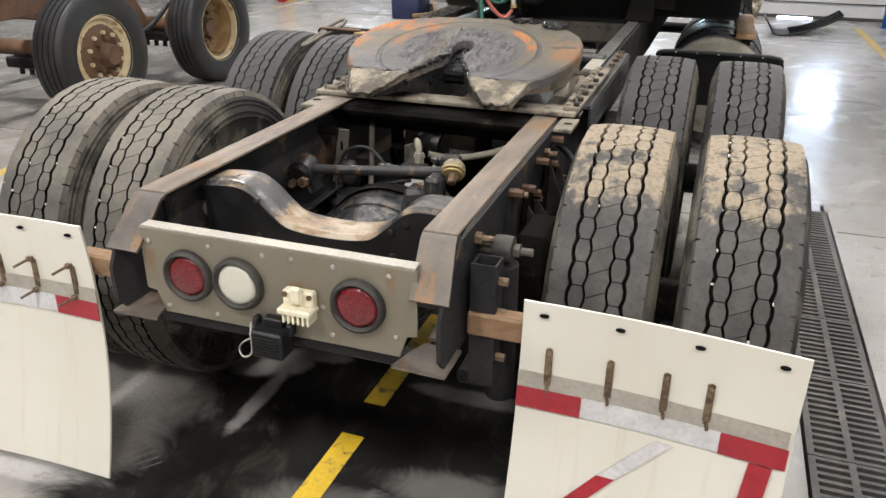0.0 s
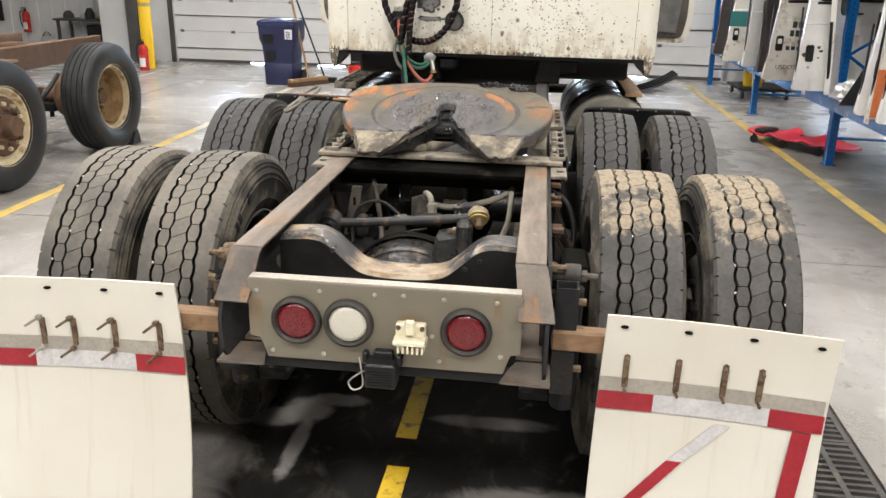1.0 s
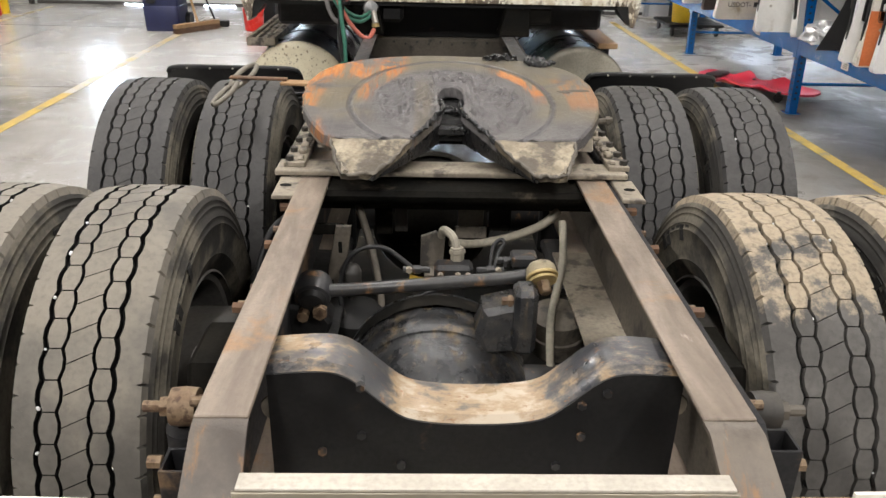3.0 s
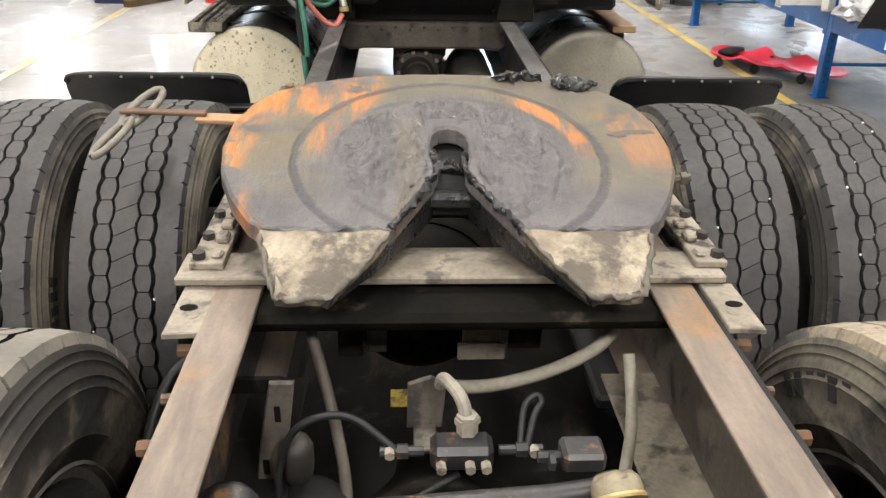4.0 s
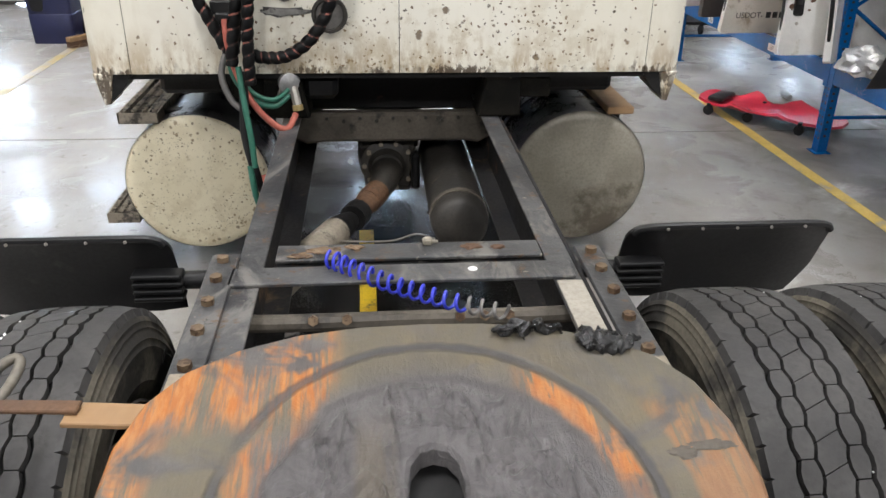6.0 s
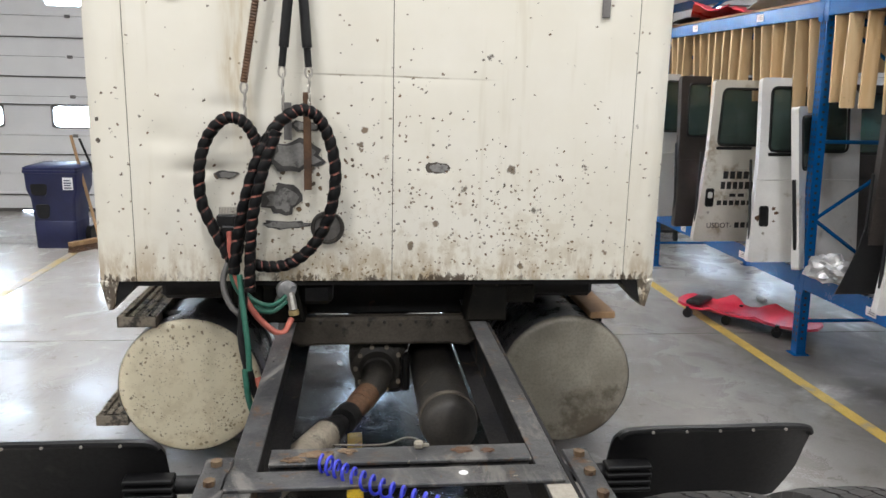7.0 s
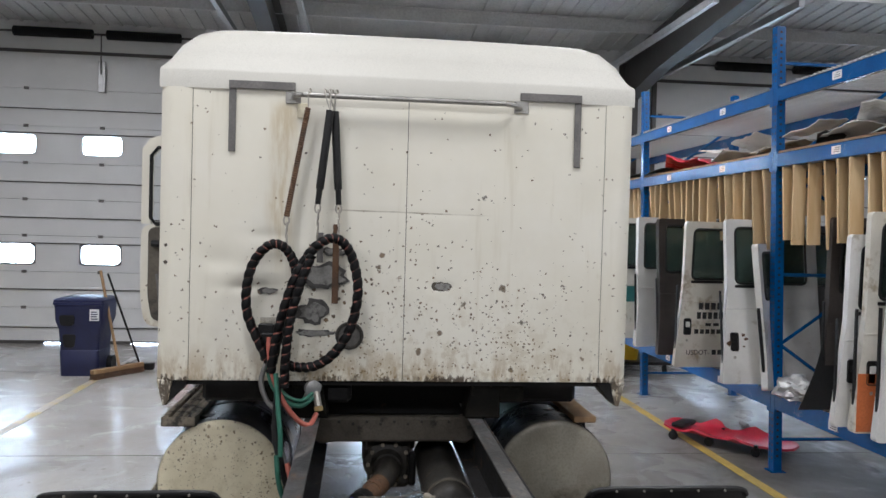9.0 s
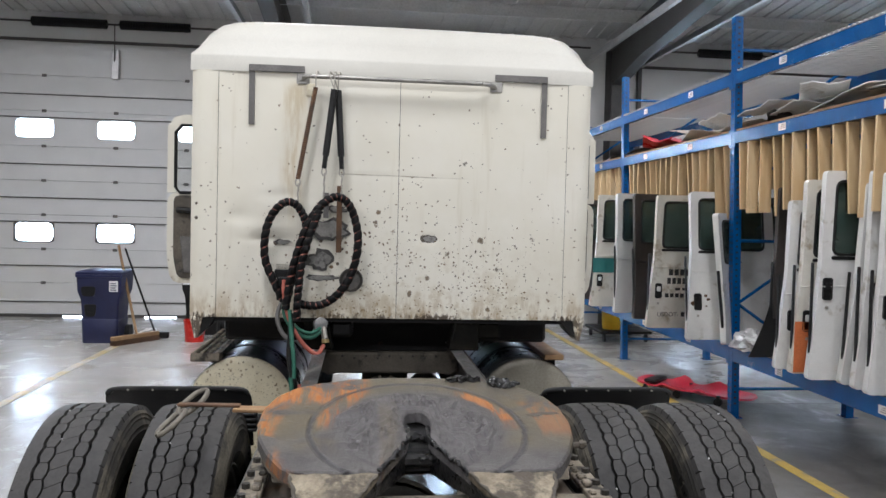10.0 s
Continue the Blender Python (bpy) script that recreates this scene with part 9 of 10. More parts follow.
def bent_panel(name, at, rot, l, w, depth, mat, label, cat="body panel", curl=1.2):
    bm = B()
    rows = []
    l, w = l * 0.75, w * 0.75
    for i in range(13):
        u = i / 12
        a = (u - 0.5) * curl
        lip = 0.045 * max(0.0, (u - 0.8) / 0.2) ** 0.6
        ragged = 0.035 * noise.noise(Vector((at[1] * 3.7, u * 7, 0)))
        rows.append([(l * (k / 10 - 0.5) * (1 - 0.15 * u) + (ragged if k in (0, 10) else 0), w * math.sin(a) / curl * 2, depth * (1 - math.cos(a * 1.5)) - lip + 0.01 * noise.noise(Vector((k * 0.5, u * 2, at[1])))) for k in range(11)])
    sheet(bm, rows, 0.006)
    m = Matrix.Translation((at[0] - 0.17, at[1], at[2])) @ Euler([radians(v) for v in rot]).to_matrix().to_4x4()
    bmesh.ops.transform(bm, matrix=m, verts=bm.verts)
    z = min(v.co.z for v in bm.verts)
    bmesh.ops.translate(bm, vec=(0, 0, at[2] - z), verts=bm.verts)
    return solid(name, bm, mat, label, cat, group="stored body panels")


SH = 2.512
for at, rot, l, w, d, mt, lb in (((3.35, 8.0, SH), (10, 12, 70), 0.7, 0.22, 0.18, M_EXT, "glossy red fender panel on the shelf"),
                                 ((3.4, 7.25, SH), (12, -8, 60), 0.6, 0.22, 0.16, M_CREEPER, "dark red bumper piece on the shelf"),
                                 ((3.35, 6.75, SH), (5, 10, 80), 0.6, 0.24, 0.12, M_WHITE, "broken white panel on the shelf"),
                                 ((3.4, 6.3, SH), (-20, 8, 75), 0.5, 0.16, 0.1, M_WHITE, "bent white panel on the shelf"),
                                 ((3.55, 6.15, SH + 0.03), (8, 5, 95), 0.9, 0.3, 0.05, M_TAN_DOOR, "long cream panel on the shelf"),
                                 ((3.35, 4.9, SH), (12, 4, 80), 0.8, 0.3, 0.06, M_WHITE, "bent white panel on the shelf"),
                                 ((3.5, 4.5, SH + 0.07), (5, -4, 92), 1.3, 0.26, 0.07, M_TAN_DOOR, "long curled cream panel on the shelf"),
                                 ((3.35, 4.3, SH), (-8, 6, 85), 0.9, 0.3, 0.05, M_WHITE, "flat white panel on the shelf"),
                                 ((3.45, 3.7, SH + 0.03), (6, -3, 88), 1.2, 0.3, 0.07, M_WHITE, "curled white panel on the shelf"),
                                 ((3.3, 5.2, SH), (10, 10, 60), 0.45, 0.15, 0.08, M_PLASTIC, "black bracket piece on the shelf"),
                                 ((3.35, 8.35, SH), (0, 4, 85), 0.6, 0.3, 0.06, M_PLASTIC, "black trim pieces on the shelf"),
                                 ((3.4, 9.2, SH), (0, 4, 85), 0.7, 0.3, 0.08, M_PLASTIC, "black trim pieces on the shelf"),
                                 ((3.3, 6.95, SH + 0.08), (14, -6, 40), 0.5, 0.2, 0.1, M_WHITE, "broken white panel on the shelf"),
                                 ((3.45, 6.55, SH + 0.1), (-6, 9, 20), 0.55, 0.22, 0.09, M_WHITE, "bent white panel on the shelf"),
                                 ((3.3, 7.7, SH + 0.03), (18, 6, 35), 0.5, 0.26, 0.2, M_CREEPER, "dark red bumper piece on the shelf"),
                                 ((3.25, 5.35, SH + 0.06), (-10, -6, 30), 0.55, 0.22, 0.1, M_WHITE, "broken white panel on the shelf"),
                                 ((3.3, 4.65, SH + 0.08), (8, 7, 60), 0.9, 0.22, 0.08, M_WHITE, "long white trim on the shelf"),
                                 ((3.6, 7.6, SH), (8, 6, 100), 0.4, 0.2, 0.14, M_OLDWOOD, "brown panel leaning on the shelf")):
    bent_panel("body_panel", at, rot, l, w, d, mt, lb)
# small chrome can by the creeper, dolly and bucket under the far bay
bm = B()
lathe(bm, [(0, 0), (0.025, 0), (0.027, 0.1), (0.02, 0.12), (0, 0.125)], Matrix.Translation((3.55, 7.2, 0.027)) @ Matrix.Rotation(math.pi / 2, 4, 'X'), 16)
solid("metal_can", bm, M_GALV, "small shiny metal can lying on the floor", "can")
dolly = thing("dolly", (3.55, 10.3, 0), "low black dolly on castors under the rack", "dolly")
bm = B()
box(bm, 3.2, 3.95, 9.9, 10.7, 0.12, 0.16, 0.01)
part("deck", bm, M_BLACK, dolly)
for x, y in ((3.27, 9.97), (3.88, 9.97), (3.27, 10.63), (3.88, 10.63)):
    bm = B()
    rod(bm, (x - 0.015, y, 0.055), (x + 0.015, y, 0.055), 0.055, seg=14)
    box(bm, x - 0.02, x + 0.02, y - 0.02, y + 0.02, 0.1, 0.12)
    part("castor", bm, M_PLASTIC, dolly)
bm = B()
lathe(bm, [(0, 0), (0.13, 0), (0.15, 0.3), (0.156, 0.3), (0.156, 0.31), (0.14, 0.31), (0.135, 0.05), (0, 0.05)], Matrix.Translation((3.45, 10.2, 0.16)), 24)
solid("bucket", bm, M_BOLLARD, "yellow plastic bucket on the dolly", "bucket")


# ---------------- red creeper ----------------
creeper = thing("creeper", (3.09, 6.5, 0), "red moulded mechanic's creeper lying on castors", "creeper")
CM_ = Matrix.Translation((3.09, 6.5, 0)) @ Matrix.Rotation(radians(-46.5), 4, 'Z')
bm = B()
prof = [(-0.58, 0.08), (-0.55, 0.16), (-0.48, 0.2), (-0.4, 0.2), (-0.34, 0.19), (-0.29, 0.24), (-0.23, 0.275), (-0.17, 0.26), (-0.11, 0.2), (-0.05, 0.175), (0.02, 0.19), (0.07, 0.25), (0.13, 0.27), (0.2, 0.255), (0.3, 0.22), (0.42, 0.19), (0.52, 0.15), (0.56, 0.08)]
rows = []
for x, w in prof:
    row = []
    for k in range(13):
        v = -1 + k / 6
        edge = abs(v) ** 3
        z = 0.062 + 0.015 * edge + 0.06 * math.exp(-((x + 0.22) / 0.08) ** 2) * edge + 0.05 * math.exp(-((x - 0.13) / 0.08) ** 2) * edge + 0.012 * math.cos(x * 22) * (1 - edge) + 0.03 * max(0, -x - 0.35) / 0.2
        row.append((x, v * w, z))
    rows.append(row)
sheet(bm, rows, 0.02)
bmesh.ops.transform(bm, matrix=CM_, verts=bm.verts)
part("body", bm, M_CREEPER, creeper, "red moulded creeper bed", 60)
bm = B()
box(bm, -0.49, -0.36, -0.14, 0.14, 0.1, 0.14, 0.02, None, 2)
bmesh.ops.transform(bm, matrix=CM_, verts=bm.verts)
part("headrest", bm, M_PLASTIC, creeper, "black padded headrest")
for x, y in ((-0.44, -0.19), (-0.44, 0.19), (-0.12, -0.17), (-0.12, 0.17), (0.3, -0.22), (0.3, 0.22)):
    bm = B()
    rod(bm, (x, y - 0.012, 0.04), (x, y + 0.012, 0.04), 0.04, seg=16)
    box(bm, x - 0.015, x + 0.015, y - 0.018, y + 0.018, 0.05, 0.1, 0.003)
    bmesh.ops.transform(bm, matrix=CM_, verts=bm.verts)
    part("castor", bm, M_PLASTIC, creeper)

# black fender piece on the floor by the far door
fender = thing("loose_fender", (2.1, 11.0, 0), "black plastic truck fender lying on the floor", "fender")
bm = B()
rows = []
for i in range(15):
    a = -0.5 + i / 14 * 1.9
    rows.append([(1.42 + 1.0 * (a + 0.5) / 1.9, 9.85 + 0.2 * j + 0.3 * (a + 0.5), 0.012 + 0.22 * max(0, (a / 1.4)) ** 2 + (0.24 if a < -0.2 else 0) * ((-0.2 - a) / 0.3) ** 1) for j in range(4)])
sheet(bm, rows, 0.012)
part("shell", bm, M_PLASTIC, fender)
bm = B()
for j in range(3):
    tube(bm, [(p[j][0], p[j][1] + 0.13, p[j][2] + 0.02) for p in rows[5:]], 0.02, 6)
part("rib", bm, M_PLASTIC, fender)

# ---------------- bins, brooms ----------------
def bin_ring(bm, bx, by, z, w, d, c=0.05):
    pts = rounded([(-w, -d), (w, -d), (w, d), (-w, d)], c, 3)
    return [bm.verts.new((bx + p[0], by + p[1], z)) for p in pts]


def wheeled_bin(bx, by, k, mat, label):
    """A wheeled refuse bin: tapered body, collar with a grip pocket, hinged lid, two wheels."""
    b = thing("wheelie_bin", (bx, by, 0), label, "bin", "wheeled bins")
    bm = B()
    rings = [bin_ring(bm, bx, by, z * k, w * k * 0.75, d * k * 0.75) for z, w, d in ((0.0, 0.29, 0.29), (0.02, 0.295, 0.295), (0.3, 0.305, 0.31), (0.31, 0.297, 0.303), (0.56, 0.318, 0.33), (0.66, 0.36, 0.365), (0.84, 0.372, 0.375), (0.845, 0.39, 0.39), (0.875, 0.39, 0.39))]
    for p, q in zip(rings, rings[1:]):
        for i in range(len(p)):
            bm.faces.new((p[i], p[(i + 1) % len(p)], q[(i + 1) % len(p)], q[i]))
    bm.faces.new(rings[0][::-1]), bm.faces.new(rings[-1])
    part("body", bm, mat, b, "", 30)
    bm = B()
    rings = [bin_ring(bm, bx, by, z * k, w * k * 0.75, d * k * 0.75) for z, w, d in ((0.877, 0.385, 0.385), (0.905, 0.385, 0.385), (0.915, 0.36, 0.36), (0.93, 0.3, 0.3))]
    for p, q in zip(rings, rings[1:]):
        for i in range(len(p)):
            bm.faces.new((p[i], p[(i + 1) % len(p)], q[(i + 1) % len(p)], q[i]))
    bm.faces.new(rings[0][::-1]), bm.faces.new(rings[-1])
    part("lid", bm, mat, b, "", 30)
    for s in (-1, 1):
        bm = B()
        rod(bm, (bx + s * 0.225 * k, by + 0.14 * k, 0.1 * k), (bx + s * 0.285 * k, by + 0.14 * k, 0.1 * k), 0.1 * k, seg=20)
        part("wheel", bm, M_PLASTIC, b)
    return b


bx, by = -3.46, 9.73
binn = wheeled_bin(bx, by, 1.0, M_BIN, "navy blue plastic wheeled refuse bin with its lid shut")
for x0, x1, z0, z1, deep in ((-0.2, -0.05, 0.6, 0.73, 0.278), (-0.17, -0.05, 0.34, 0.5, 0.246)):
    bm = B()
    prism(bm, [(bx + a, b) for a, b in rounded([(x0, z0), (x1, z0), (x1 + 0.02, z1), (x0 - 0.02, z1)], 0.04)], by - deep, by - deep + 0.03, 'y', 0.004)
    part("grip_pocket", bm, M_PLASTIC, binn, "dark moulded grip pocket")
bm = B()
box(bm, bx + 0.13, bx + 0.235, by - 0.2825, by - 0.272, 0.665, 0.8)
lab = part("label", bm, M_LABEL, binn, "small white recycling label")
for k in range(4):
    bm = B()
    box(bm, bx + 0.145, bx + 0.22 - 0.01 * (k % 2), by - 0.2845, by - 0.282, 0.68 + k * 0.027, 0.693 + k * 0.027)
    part("print", bm, M_BIN, lab)
# a second, black bin beyond the cab, with a red pail before it
dark = wheeled_bin(-2.36, 10.5, 0.95, M_PLASTIC, "black plastic wheeled refuse bin by the overhead door")
for k in range(2):
    bm = B()
    box(bm, -2.6 + 0.01 * k, -2.46, 10.231, 10.24, 0.7 + k * 0.035, 0.724 + k * 0.035)
    part("printed_bar", bm, M_LABEL, dark, "unreadable white print")
bm = B()
lathe(bm, [(0, 0), (0.118, 0), (0.138, 0.27), (0.144, 0.272), (0.144, 0.285), (0.13, 0.285), (0.112, 0.03), (0, 0.03)], Matrix.Translation((-2.336, 9.75, 0)), 28)
solid("pail", bm, M_EXT, "red plastic pail standing on the floor", "pail", smooth=40)

broom = thing("push_broom", (-2.99, 9.6, 0), "wide push broom leaning against the bin", "broom")
bm = B()
rod(bm, (-3.02, 9.57, 0.1), (-3.3, 9.72, 1.24), 0.017, seg=8)
part("handle", bm, M_OLDWOOD, broom, "worn wooden broom handle")
hd = Matrix.Translation((-3.03, 9.55, 0)) @ Matrix.Rotation(radians(56), 4, 'Z')
bm = B()
box(bm, -0.36, 0.36, -0.035, 0.035, 0.07, 0.12, 0.006, hd)
part("head", bm, M_OLDWOOD, broom)
bm = B()
for k in range(60):
    x = -0.35 + 0.7 * k / 59
    for j in range(3):
        rod(bm, hd @ Vector((x, -0.024 + 0.024 * j, 0.07)), hd @ Vector((x * 1.03, -0.04 + 0.036 * j, 0.003)), 0.006, 0.003, seg=4)
tagged(part("bristles", bm, M_RUST, broom, "reddish brown broom bristles"), kind="stuff")
broom2 = thing("floor_squeegee", (-2.95, 10.2, 0), "dark scraper with a long handle by the bin", "scraper")
bm = B()
rod(bm, (-2.9, 9.98, 0.08), (-3.24, 9.8, 1.2), 0.013, seg=8)
part("handle", bm, M_BLACK, broom2)
bm = B()
box(bm, -3.06, -2.72, 9.94, 10.02, 0.005, 0.085, 0.01)
part("head", bm, M_BLACK, broom2)
# ---------------- spare axle bogie ----------------
bogie = thing("axle_bogie", (-3.94, 4.2, 0), "rusty truck tandem bogie on wide tyres", "axle bogie")
steer = B()
lathe(steer, [(0.285, -0.1), (0.3, -0.12), (0.35, -0.138), (0.4, -0.142), (0.45, -0.134), (0.475, -0.12), (0.483, -0.105), (0.4835, -0.07), (0.476, -0.068), (0.476, -0.06), (0.4845, -0.058), (0.485, -0.022), (0.477, -0.02), (0.477, -0.012), (0.4855, -0.01), (0.4855, 0.03), (0.477, 0.032), (0.477, 0.04), (0.4845, 0.042), (0.4835, 0.078), (0.476, 0.08), (0.476, 0.088), (0.482, 0.09), (0.475, 0.12), (0.45, 0.134), (0.4, 0.142), (0.35, 0.138), (0.3, 0.12), (0.285, 0.1)], X90, 56)
ME_STEER = put_mesh("tyre", steer, M_BLACKTYRE, 50)
bm = B()
lathe(bm, [(0.292, 0.118), (0.3, 0.115), (0.294, 0.1), (0.268, 0.095), (0.262, 0.05), (0.256, -0.02), (0.245, -0.07), (0.2, -0.1), (0.12, -0.1), (0.12, -0.12), (0.21, -0.12), (0.27, -0.1), (0.292, -0.118)], X90, 40)
ME_DISH = put_mesh("rim", bm, M_GOLDRIM, 40)
ME_DISH.materials.append(M_RUSTRIM)
for f in ME_DISH.polygons:
    f.material_index = 1 if math.hypot(f.center.y, f.center.z) < 0.259 else 0
BOX, BOY = 0.36, -0.19
ME_GOLD = ME_RIM.copy()
ME_GOLD.materials.clear()
ME_GOLD.materials.append(M_GOLDRIM)
for y, x, dish in ((3.67 + BOY, -4.0 + BOX, False), (5.18 + BOY, -3.98 + BOX, True)):
    m = Matrix.Translation((x, y, 0.48))
    w = link("wheel", ME_DISH if dish else ME_GOLD, bogie, m, "cream dished wheel" if dish else "rusty wheel with bare hub")
    link("tyre", ME_STEER, w, None, "dark ribbed tyre")
    bm = B()
    if dish:
        lathe(bm, [(0, -0.02), (0.06, -0.02), (0.075, -0.05), (0.085, -0.1), (0.13, -0.11)], m @ X90, 24)
        studs = [(m @ Vector((-0.1, 0.142 * math.sin(k * math.pi / 5), 0.142 * math.cos(k * math.pi / 5))), 0.035, 0.015) for k in range(10)]
    else:
        lathe(bm, [(0, 0.2), (0.07, 0.2), (0.085, 0.17), (0.09, 0.12), (0.14, 0.11), (0.21, 0.1), (0.24, 0.06), (0.25, 0.0)], m @ X90, 28)
        studs = [(m @ Vector((0.11, 0.13 * math.sin(k * math.pi / 4), 0.13 * math.cos(k * math.pi / 4))), 0.05, 0.018) for k in range(8)]
    hub = part("hub", bm, M_RUST, bogie, "rusty hub with wheel studs")
    for c, l, r in studs:
        bm = B()
        rod(bm, c, c + Vector((l, 0, 0)), r, seg=6)
        part("stud", bm, M_RUST, hub)
    bm = B()
    rod(bm, (x - 2.0, y, 0.48), (x, y, 0.48), 0.065, seg=14)
    lathe(bm, [(0.08, 0), (0.2, 0), (0.21, 0.02), (0.21, 0.17), (0.2, 0.19), (0.1, 0.2)], Matrix.Translation((x - 0.36, y, 0.48)) @ X90, 28)
    part("axle", bm, M_RUST, bogie, "rusty axle and brake drum")
    bm = B()
    for k in range(3):
        rod(bm, (x - 0.5 - 0.1 * k, y - 0.04, 0.45), (x - 0.5 - 0.1 * k, y - 0.05, 0.28), 0.02, seg=8)
    box(bm, x - 0.78, x - 0.42, y - 0.12, y + 0.12, 0.34, 0.42, 0.01)
    part("spring_clamp", bm, M_BLACK, bogie)
for x in (-4.62 + BOX, -5.5 + BOX):
    bm = B()
    box(bm, x - 0.04, x + 0.04, 2.5 + BOY, 6.3 + BOY, 0.72, 0.93, 0.008)
    part("bogie_rail", bm, M_RUST, bogie, "rusty bogie frame rail")
bm = B()
prism(bm, [(4.0 + BOY, 0.5), (4.85 + BOY, 0.5), (4.7 + BOY, 0.72), (4.6 + BOY, 0.86), (4.25 + BOY, 0.86), (4.15 + BOY, 0.72)], -4.75 + BOX, -4.35 + BOX, 'x', 0.02)
part("rocker", bm, M_RUST, bogie, "rusty suspension rocker")
for y0, y1, z0, z1 in ((4.2, 4.7, 0.6, 0.72), (2.7, 2.9, 0.7, 0.86), (5.9, 6.1, 0.7, 0.86)):
    bm = B()
    box(bm, -5.6 + BOX, -4.5 + BOX, y0 + BOY, y1 + BOY, z0, z1, 0.02)
    part("bogie_cross", bm, M_RUST, bogie)
bm = B()
tube(bm, smooth_path([(-4.3 + BOX, 3.9 + BOY, 0.62), (-4.25 + BOX, 4.3 + BOY, 0.5), (-4.2 + BOX, 4.6 + BOY, 0.55), (-4.25 + BOX, 4.95 + BOY, 0.7)]), 0.02, 8)
part("bogie_hose", bm, M_HOSE, bogie)
for z, y0 in ((0.3, 2.55), (0.62, 2.75)):
    bm = B()
    box(bm, -6.6, -4.15, y0, y0 + 0.16, z, z + 0.07, 0.005)
    solid("timber_plank", bm, M_OLDWOOD, "brown timber plank stored beside the bogie", "plank", group="timber planks")
bm = B()
box(bm, -6.6, -6.3, 2.5, 2.95, 0.0, 0.3, 0.01)
box(bm, -4.9, -4.6, 2.5, 2.95, 0.0, 0.3, 0.01)
box(bm, -6.6, -6.3, 2.6, 2.95, 0.37, 0.62, 0.01)
box(bm, -4.9, -4.6, 2.6, 2.95, 0.37, 0.62, 0.01)
solid("cribbing_block", bm, M_BLACK, "dark timber blocks under the planks", "blocks")
bm = B()
prism(bm, [(5.13, 0.0), (5.3, 0.0), (5.26, 0.14), (5.2, 0.12)], -3.62, -3.46, 'x', 0.004)
solid("wheel_chock", bm, M_PLASTIC, "black rubber chock behind the tyre", "chock")


# ---------------- corner by the door ----------------
bol = thing("bollard", (-6.15, 10.85, 0), "bright yellow sleeved steel bollard", "bollard")
bm = B()
lathe(bm, [(0, 0), (0.1, 0), (0.1, 1.25), (0.095, 1.29), (0.07, 1.33), (0, 1.345)], Matrix.Translation((-6.15, 10.85, 0)), 28)
part("sleeve", bm, M_BOLLARD, bol, "", 50)
bm = B()
lathe(bm, [(0.101, 1.0), (0.1025, 1.0), (0.1025, 1.06), (0.101, 1.06)], Matrix.Translation((-6.15, 10.85, 0)), 28, True)
part("band", bm, M_LINE, bol)


def extinguisher(x, y, z):
    e = thing("fire_extinguisher", (x, y, z), "red fire extinguisher with black hose and white label", "fire extinguisher", "fire extinguishers")
    c = Matrix.Translation((x, y, z))
    bm = B()
    lathe(bm, [(0, 0), (0.068, 0), (0.074, 0.01), (0.074, 0.34), (0.062, 0.385), (0.03, 0.405), (0.025, 0.42), (0, 0.42)], c, 24)
    part("cylinder", bm, M_EXT, e, "", 50)
    bm = B()
    box(bm, x - 0.02, x + 0.02, y - 0.02, y + 0.02, z + 0.42, z + 0.45, 0.004)
    box(bm, x - 0.1, x + 0.02, y - 0.012, y + 0.012, z + 0.45, z + 0.462, 0.003)
    box(bm, x - 0.09, x + 0.02, y - 0.012, y + 0.012, z + 0.475, z + 0.487, 0.003)
    part("valve_handle", bm, M_PLASTIC, e)
    bm = B()
    tube(bm, smooth_path([(x - 0.02, y, z + 0.43), (x - 0.09, y - 0.03, z + 0.4), (x - 0.1, y - 0.04, z + 0.25), (x - 0.085, y - 0.03, z + 0.1)]), 0.011, 8)
    part("hose", bm, M_PLASTIC, e)
    bm = B()
    sheet(bm, [[(x + 0.0755 * math.sin(a), y - 0.0755 * math.cos(a), z + h) for h in (0.06, 0.2)] for a in [(-0.7 + 1.4 * k / 8) for k in range(9)]], 0.001)
    part("label", bm, M_LABEL, e)


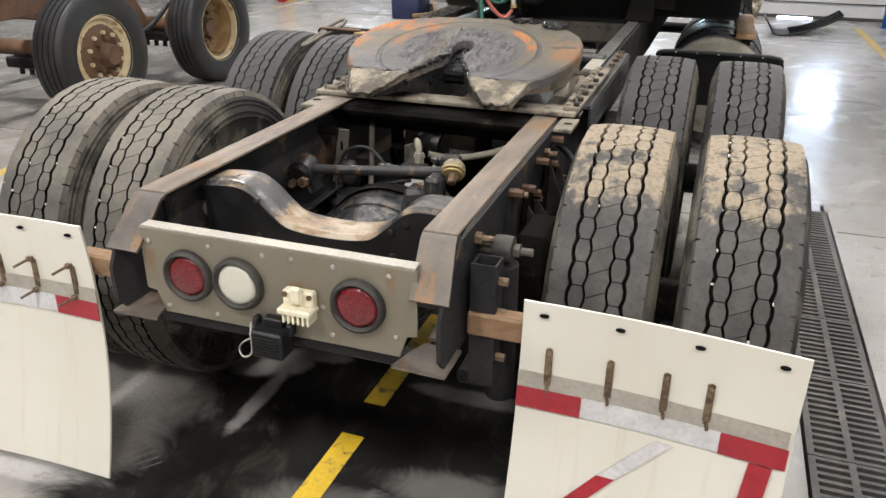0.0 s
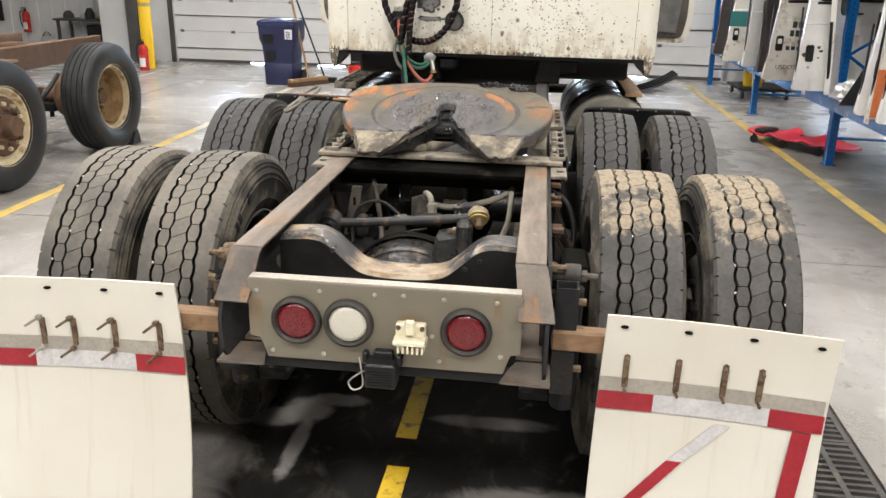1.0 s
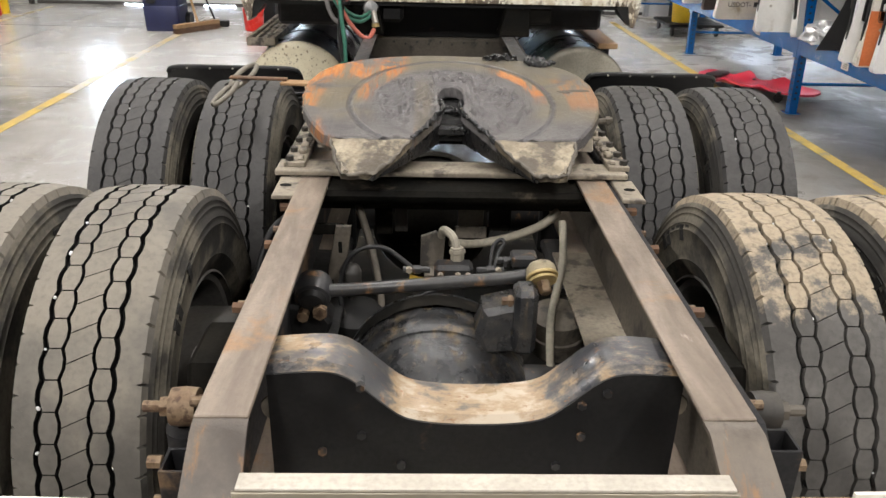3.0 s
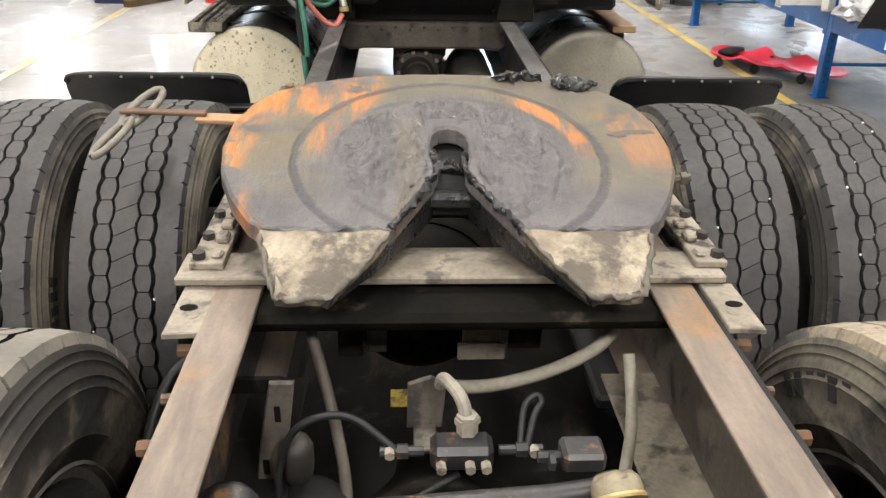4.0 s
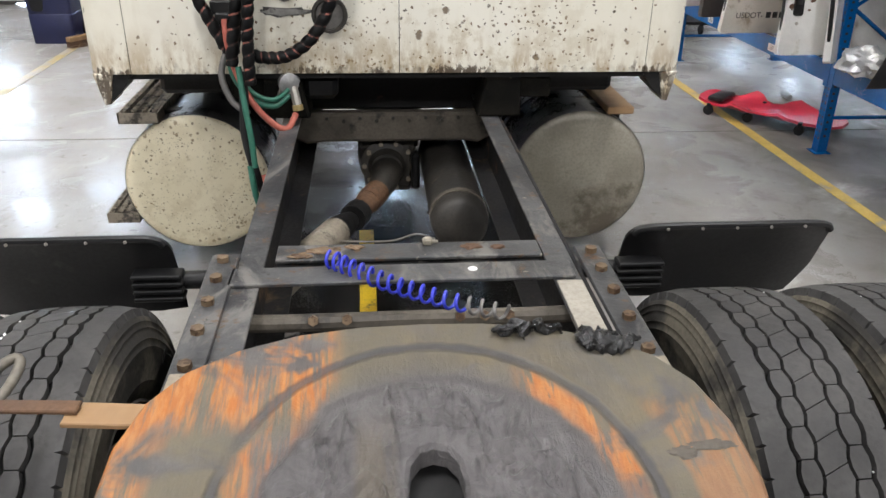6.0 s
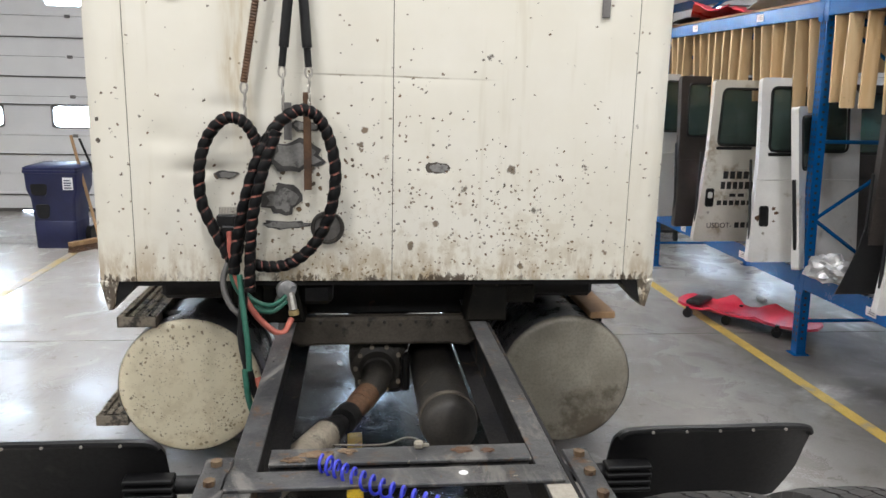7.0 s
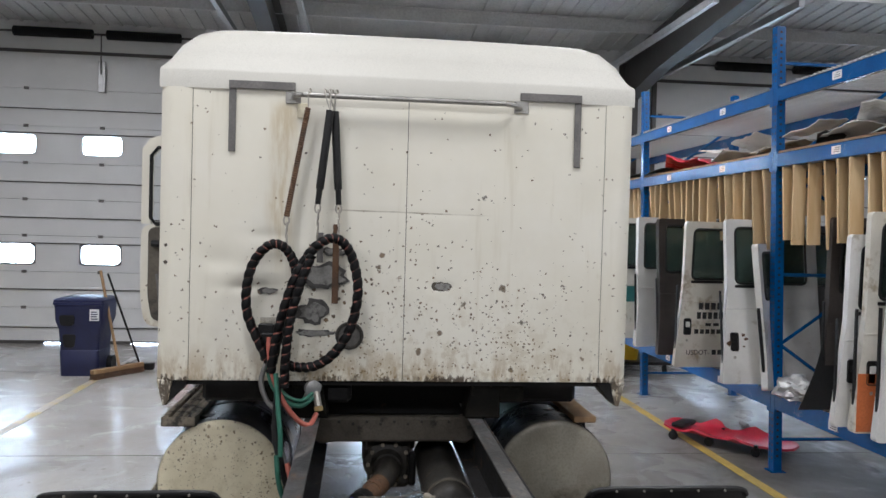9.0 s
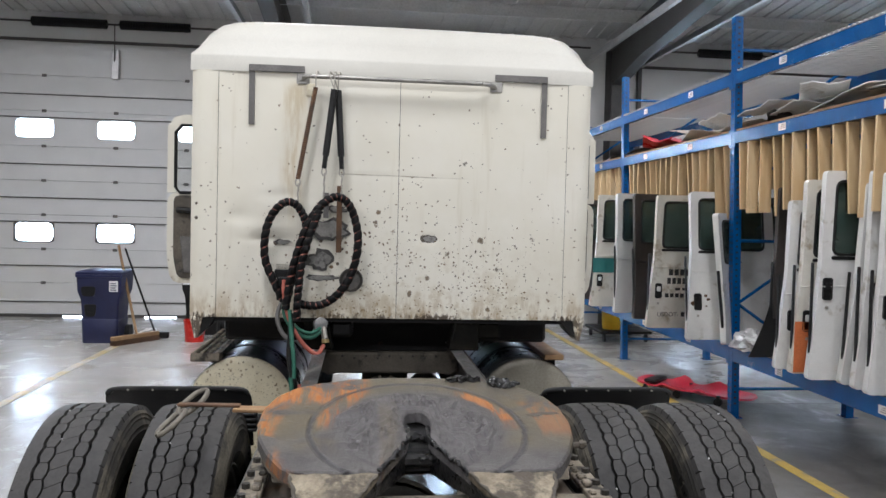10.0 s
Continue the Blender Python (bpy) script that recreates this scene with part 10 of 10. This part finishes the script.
extinguisher(-6.12, 10.62, 0.0)
extinguisher(-10.05, 13.48, 0.3)
cart = thing("work_table", (-8.6, 13.1, 0), "dark steel work table with tools on top", "table")
bm = B()
box(bm, -9.15, -8.05, 12.95, 13.5, 0.58, 0.62, 0.006)
part("tabletop", bm, M_STEEL, cart)
bm = B()
box(bm, -9.1, -8.1, 13.0, 13.45, 0.2, 0.23, 0.006)
part("shelf", bm, M_STEEL, cart)
for x in (-9.1, -8.14):
    for y in (12.99, 13.42):
        bm = B()
        box(bm, x, x + 0.05, y, y + 0.05, 0, 0.58, 0.003)
        part("leg", bm, M_STEEL, cart)
bm = B()
box(bm, -8.55, -8.2, 13.1, 13.4, 0.23, 0.5, 0.01)
solid("tool_case", bm, M_PLASTIC, "black tool case on the table shelf", "case")
for x, z, r, h, mt, lb, nm in ((-8.95, 0.62, 0.1, 0.14, M_STEEL, "dark metal tool on the table", "bench_tool"), (-8.65, 0.62, 0.05, 0.1, M_GALV, "small metal tin on the table", "tin"), (-8.5, 0.62, 0.09, 0.2, M_PLASTIC, "black machine part on the table", "machine_part"), (-8.25, 0.62, 0.06, 0.1, M_BOLLARD, "yellow tin on the table", "tin")):
    bm = B()
    lathe(bm, [(0, 0), (r, 0), (r * 1.05, h * 0.5), (r * 0.7, h * 0.8), (r * 0.5, h), (0, h)], Matrix.Translation((x, 13.2, z)), 14)
    solid(nm, bm, mt, lb, "workshop item")
bm = B()
lathe(bm, [(0, 0), (0.11, 0), (0.12, 0.03), (0.12, 0.22), (0.06, 0.3), (0.03, 0.34), (0.03, 0.37), (0, 0.37)], Matrix.Translation((-9.5, 13.25, 0.0)), 18)
solid("water_jug", bm, M_PANE, "clear plastic water jug by the table", "jug")
for x, z0, z1, w in ((-9.6, 0.95, 1.15, 0.12), (-10.9, 0.5, 0.9, 0.3)):
    bm = B()
    box(bm, x - w, x + w, WALL_Y + 1.55, WALL_Y + 1.585, z0, z1, 0.006)
    solid("wall_sign", bm, M_PLASTIC, "small dark notice board on the wall", "notice")
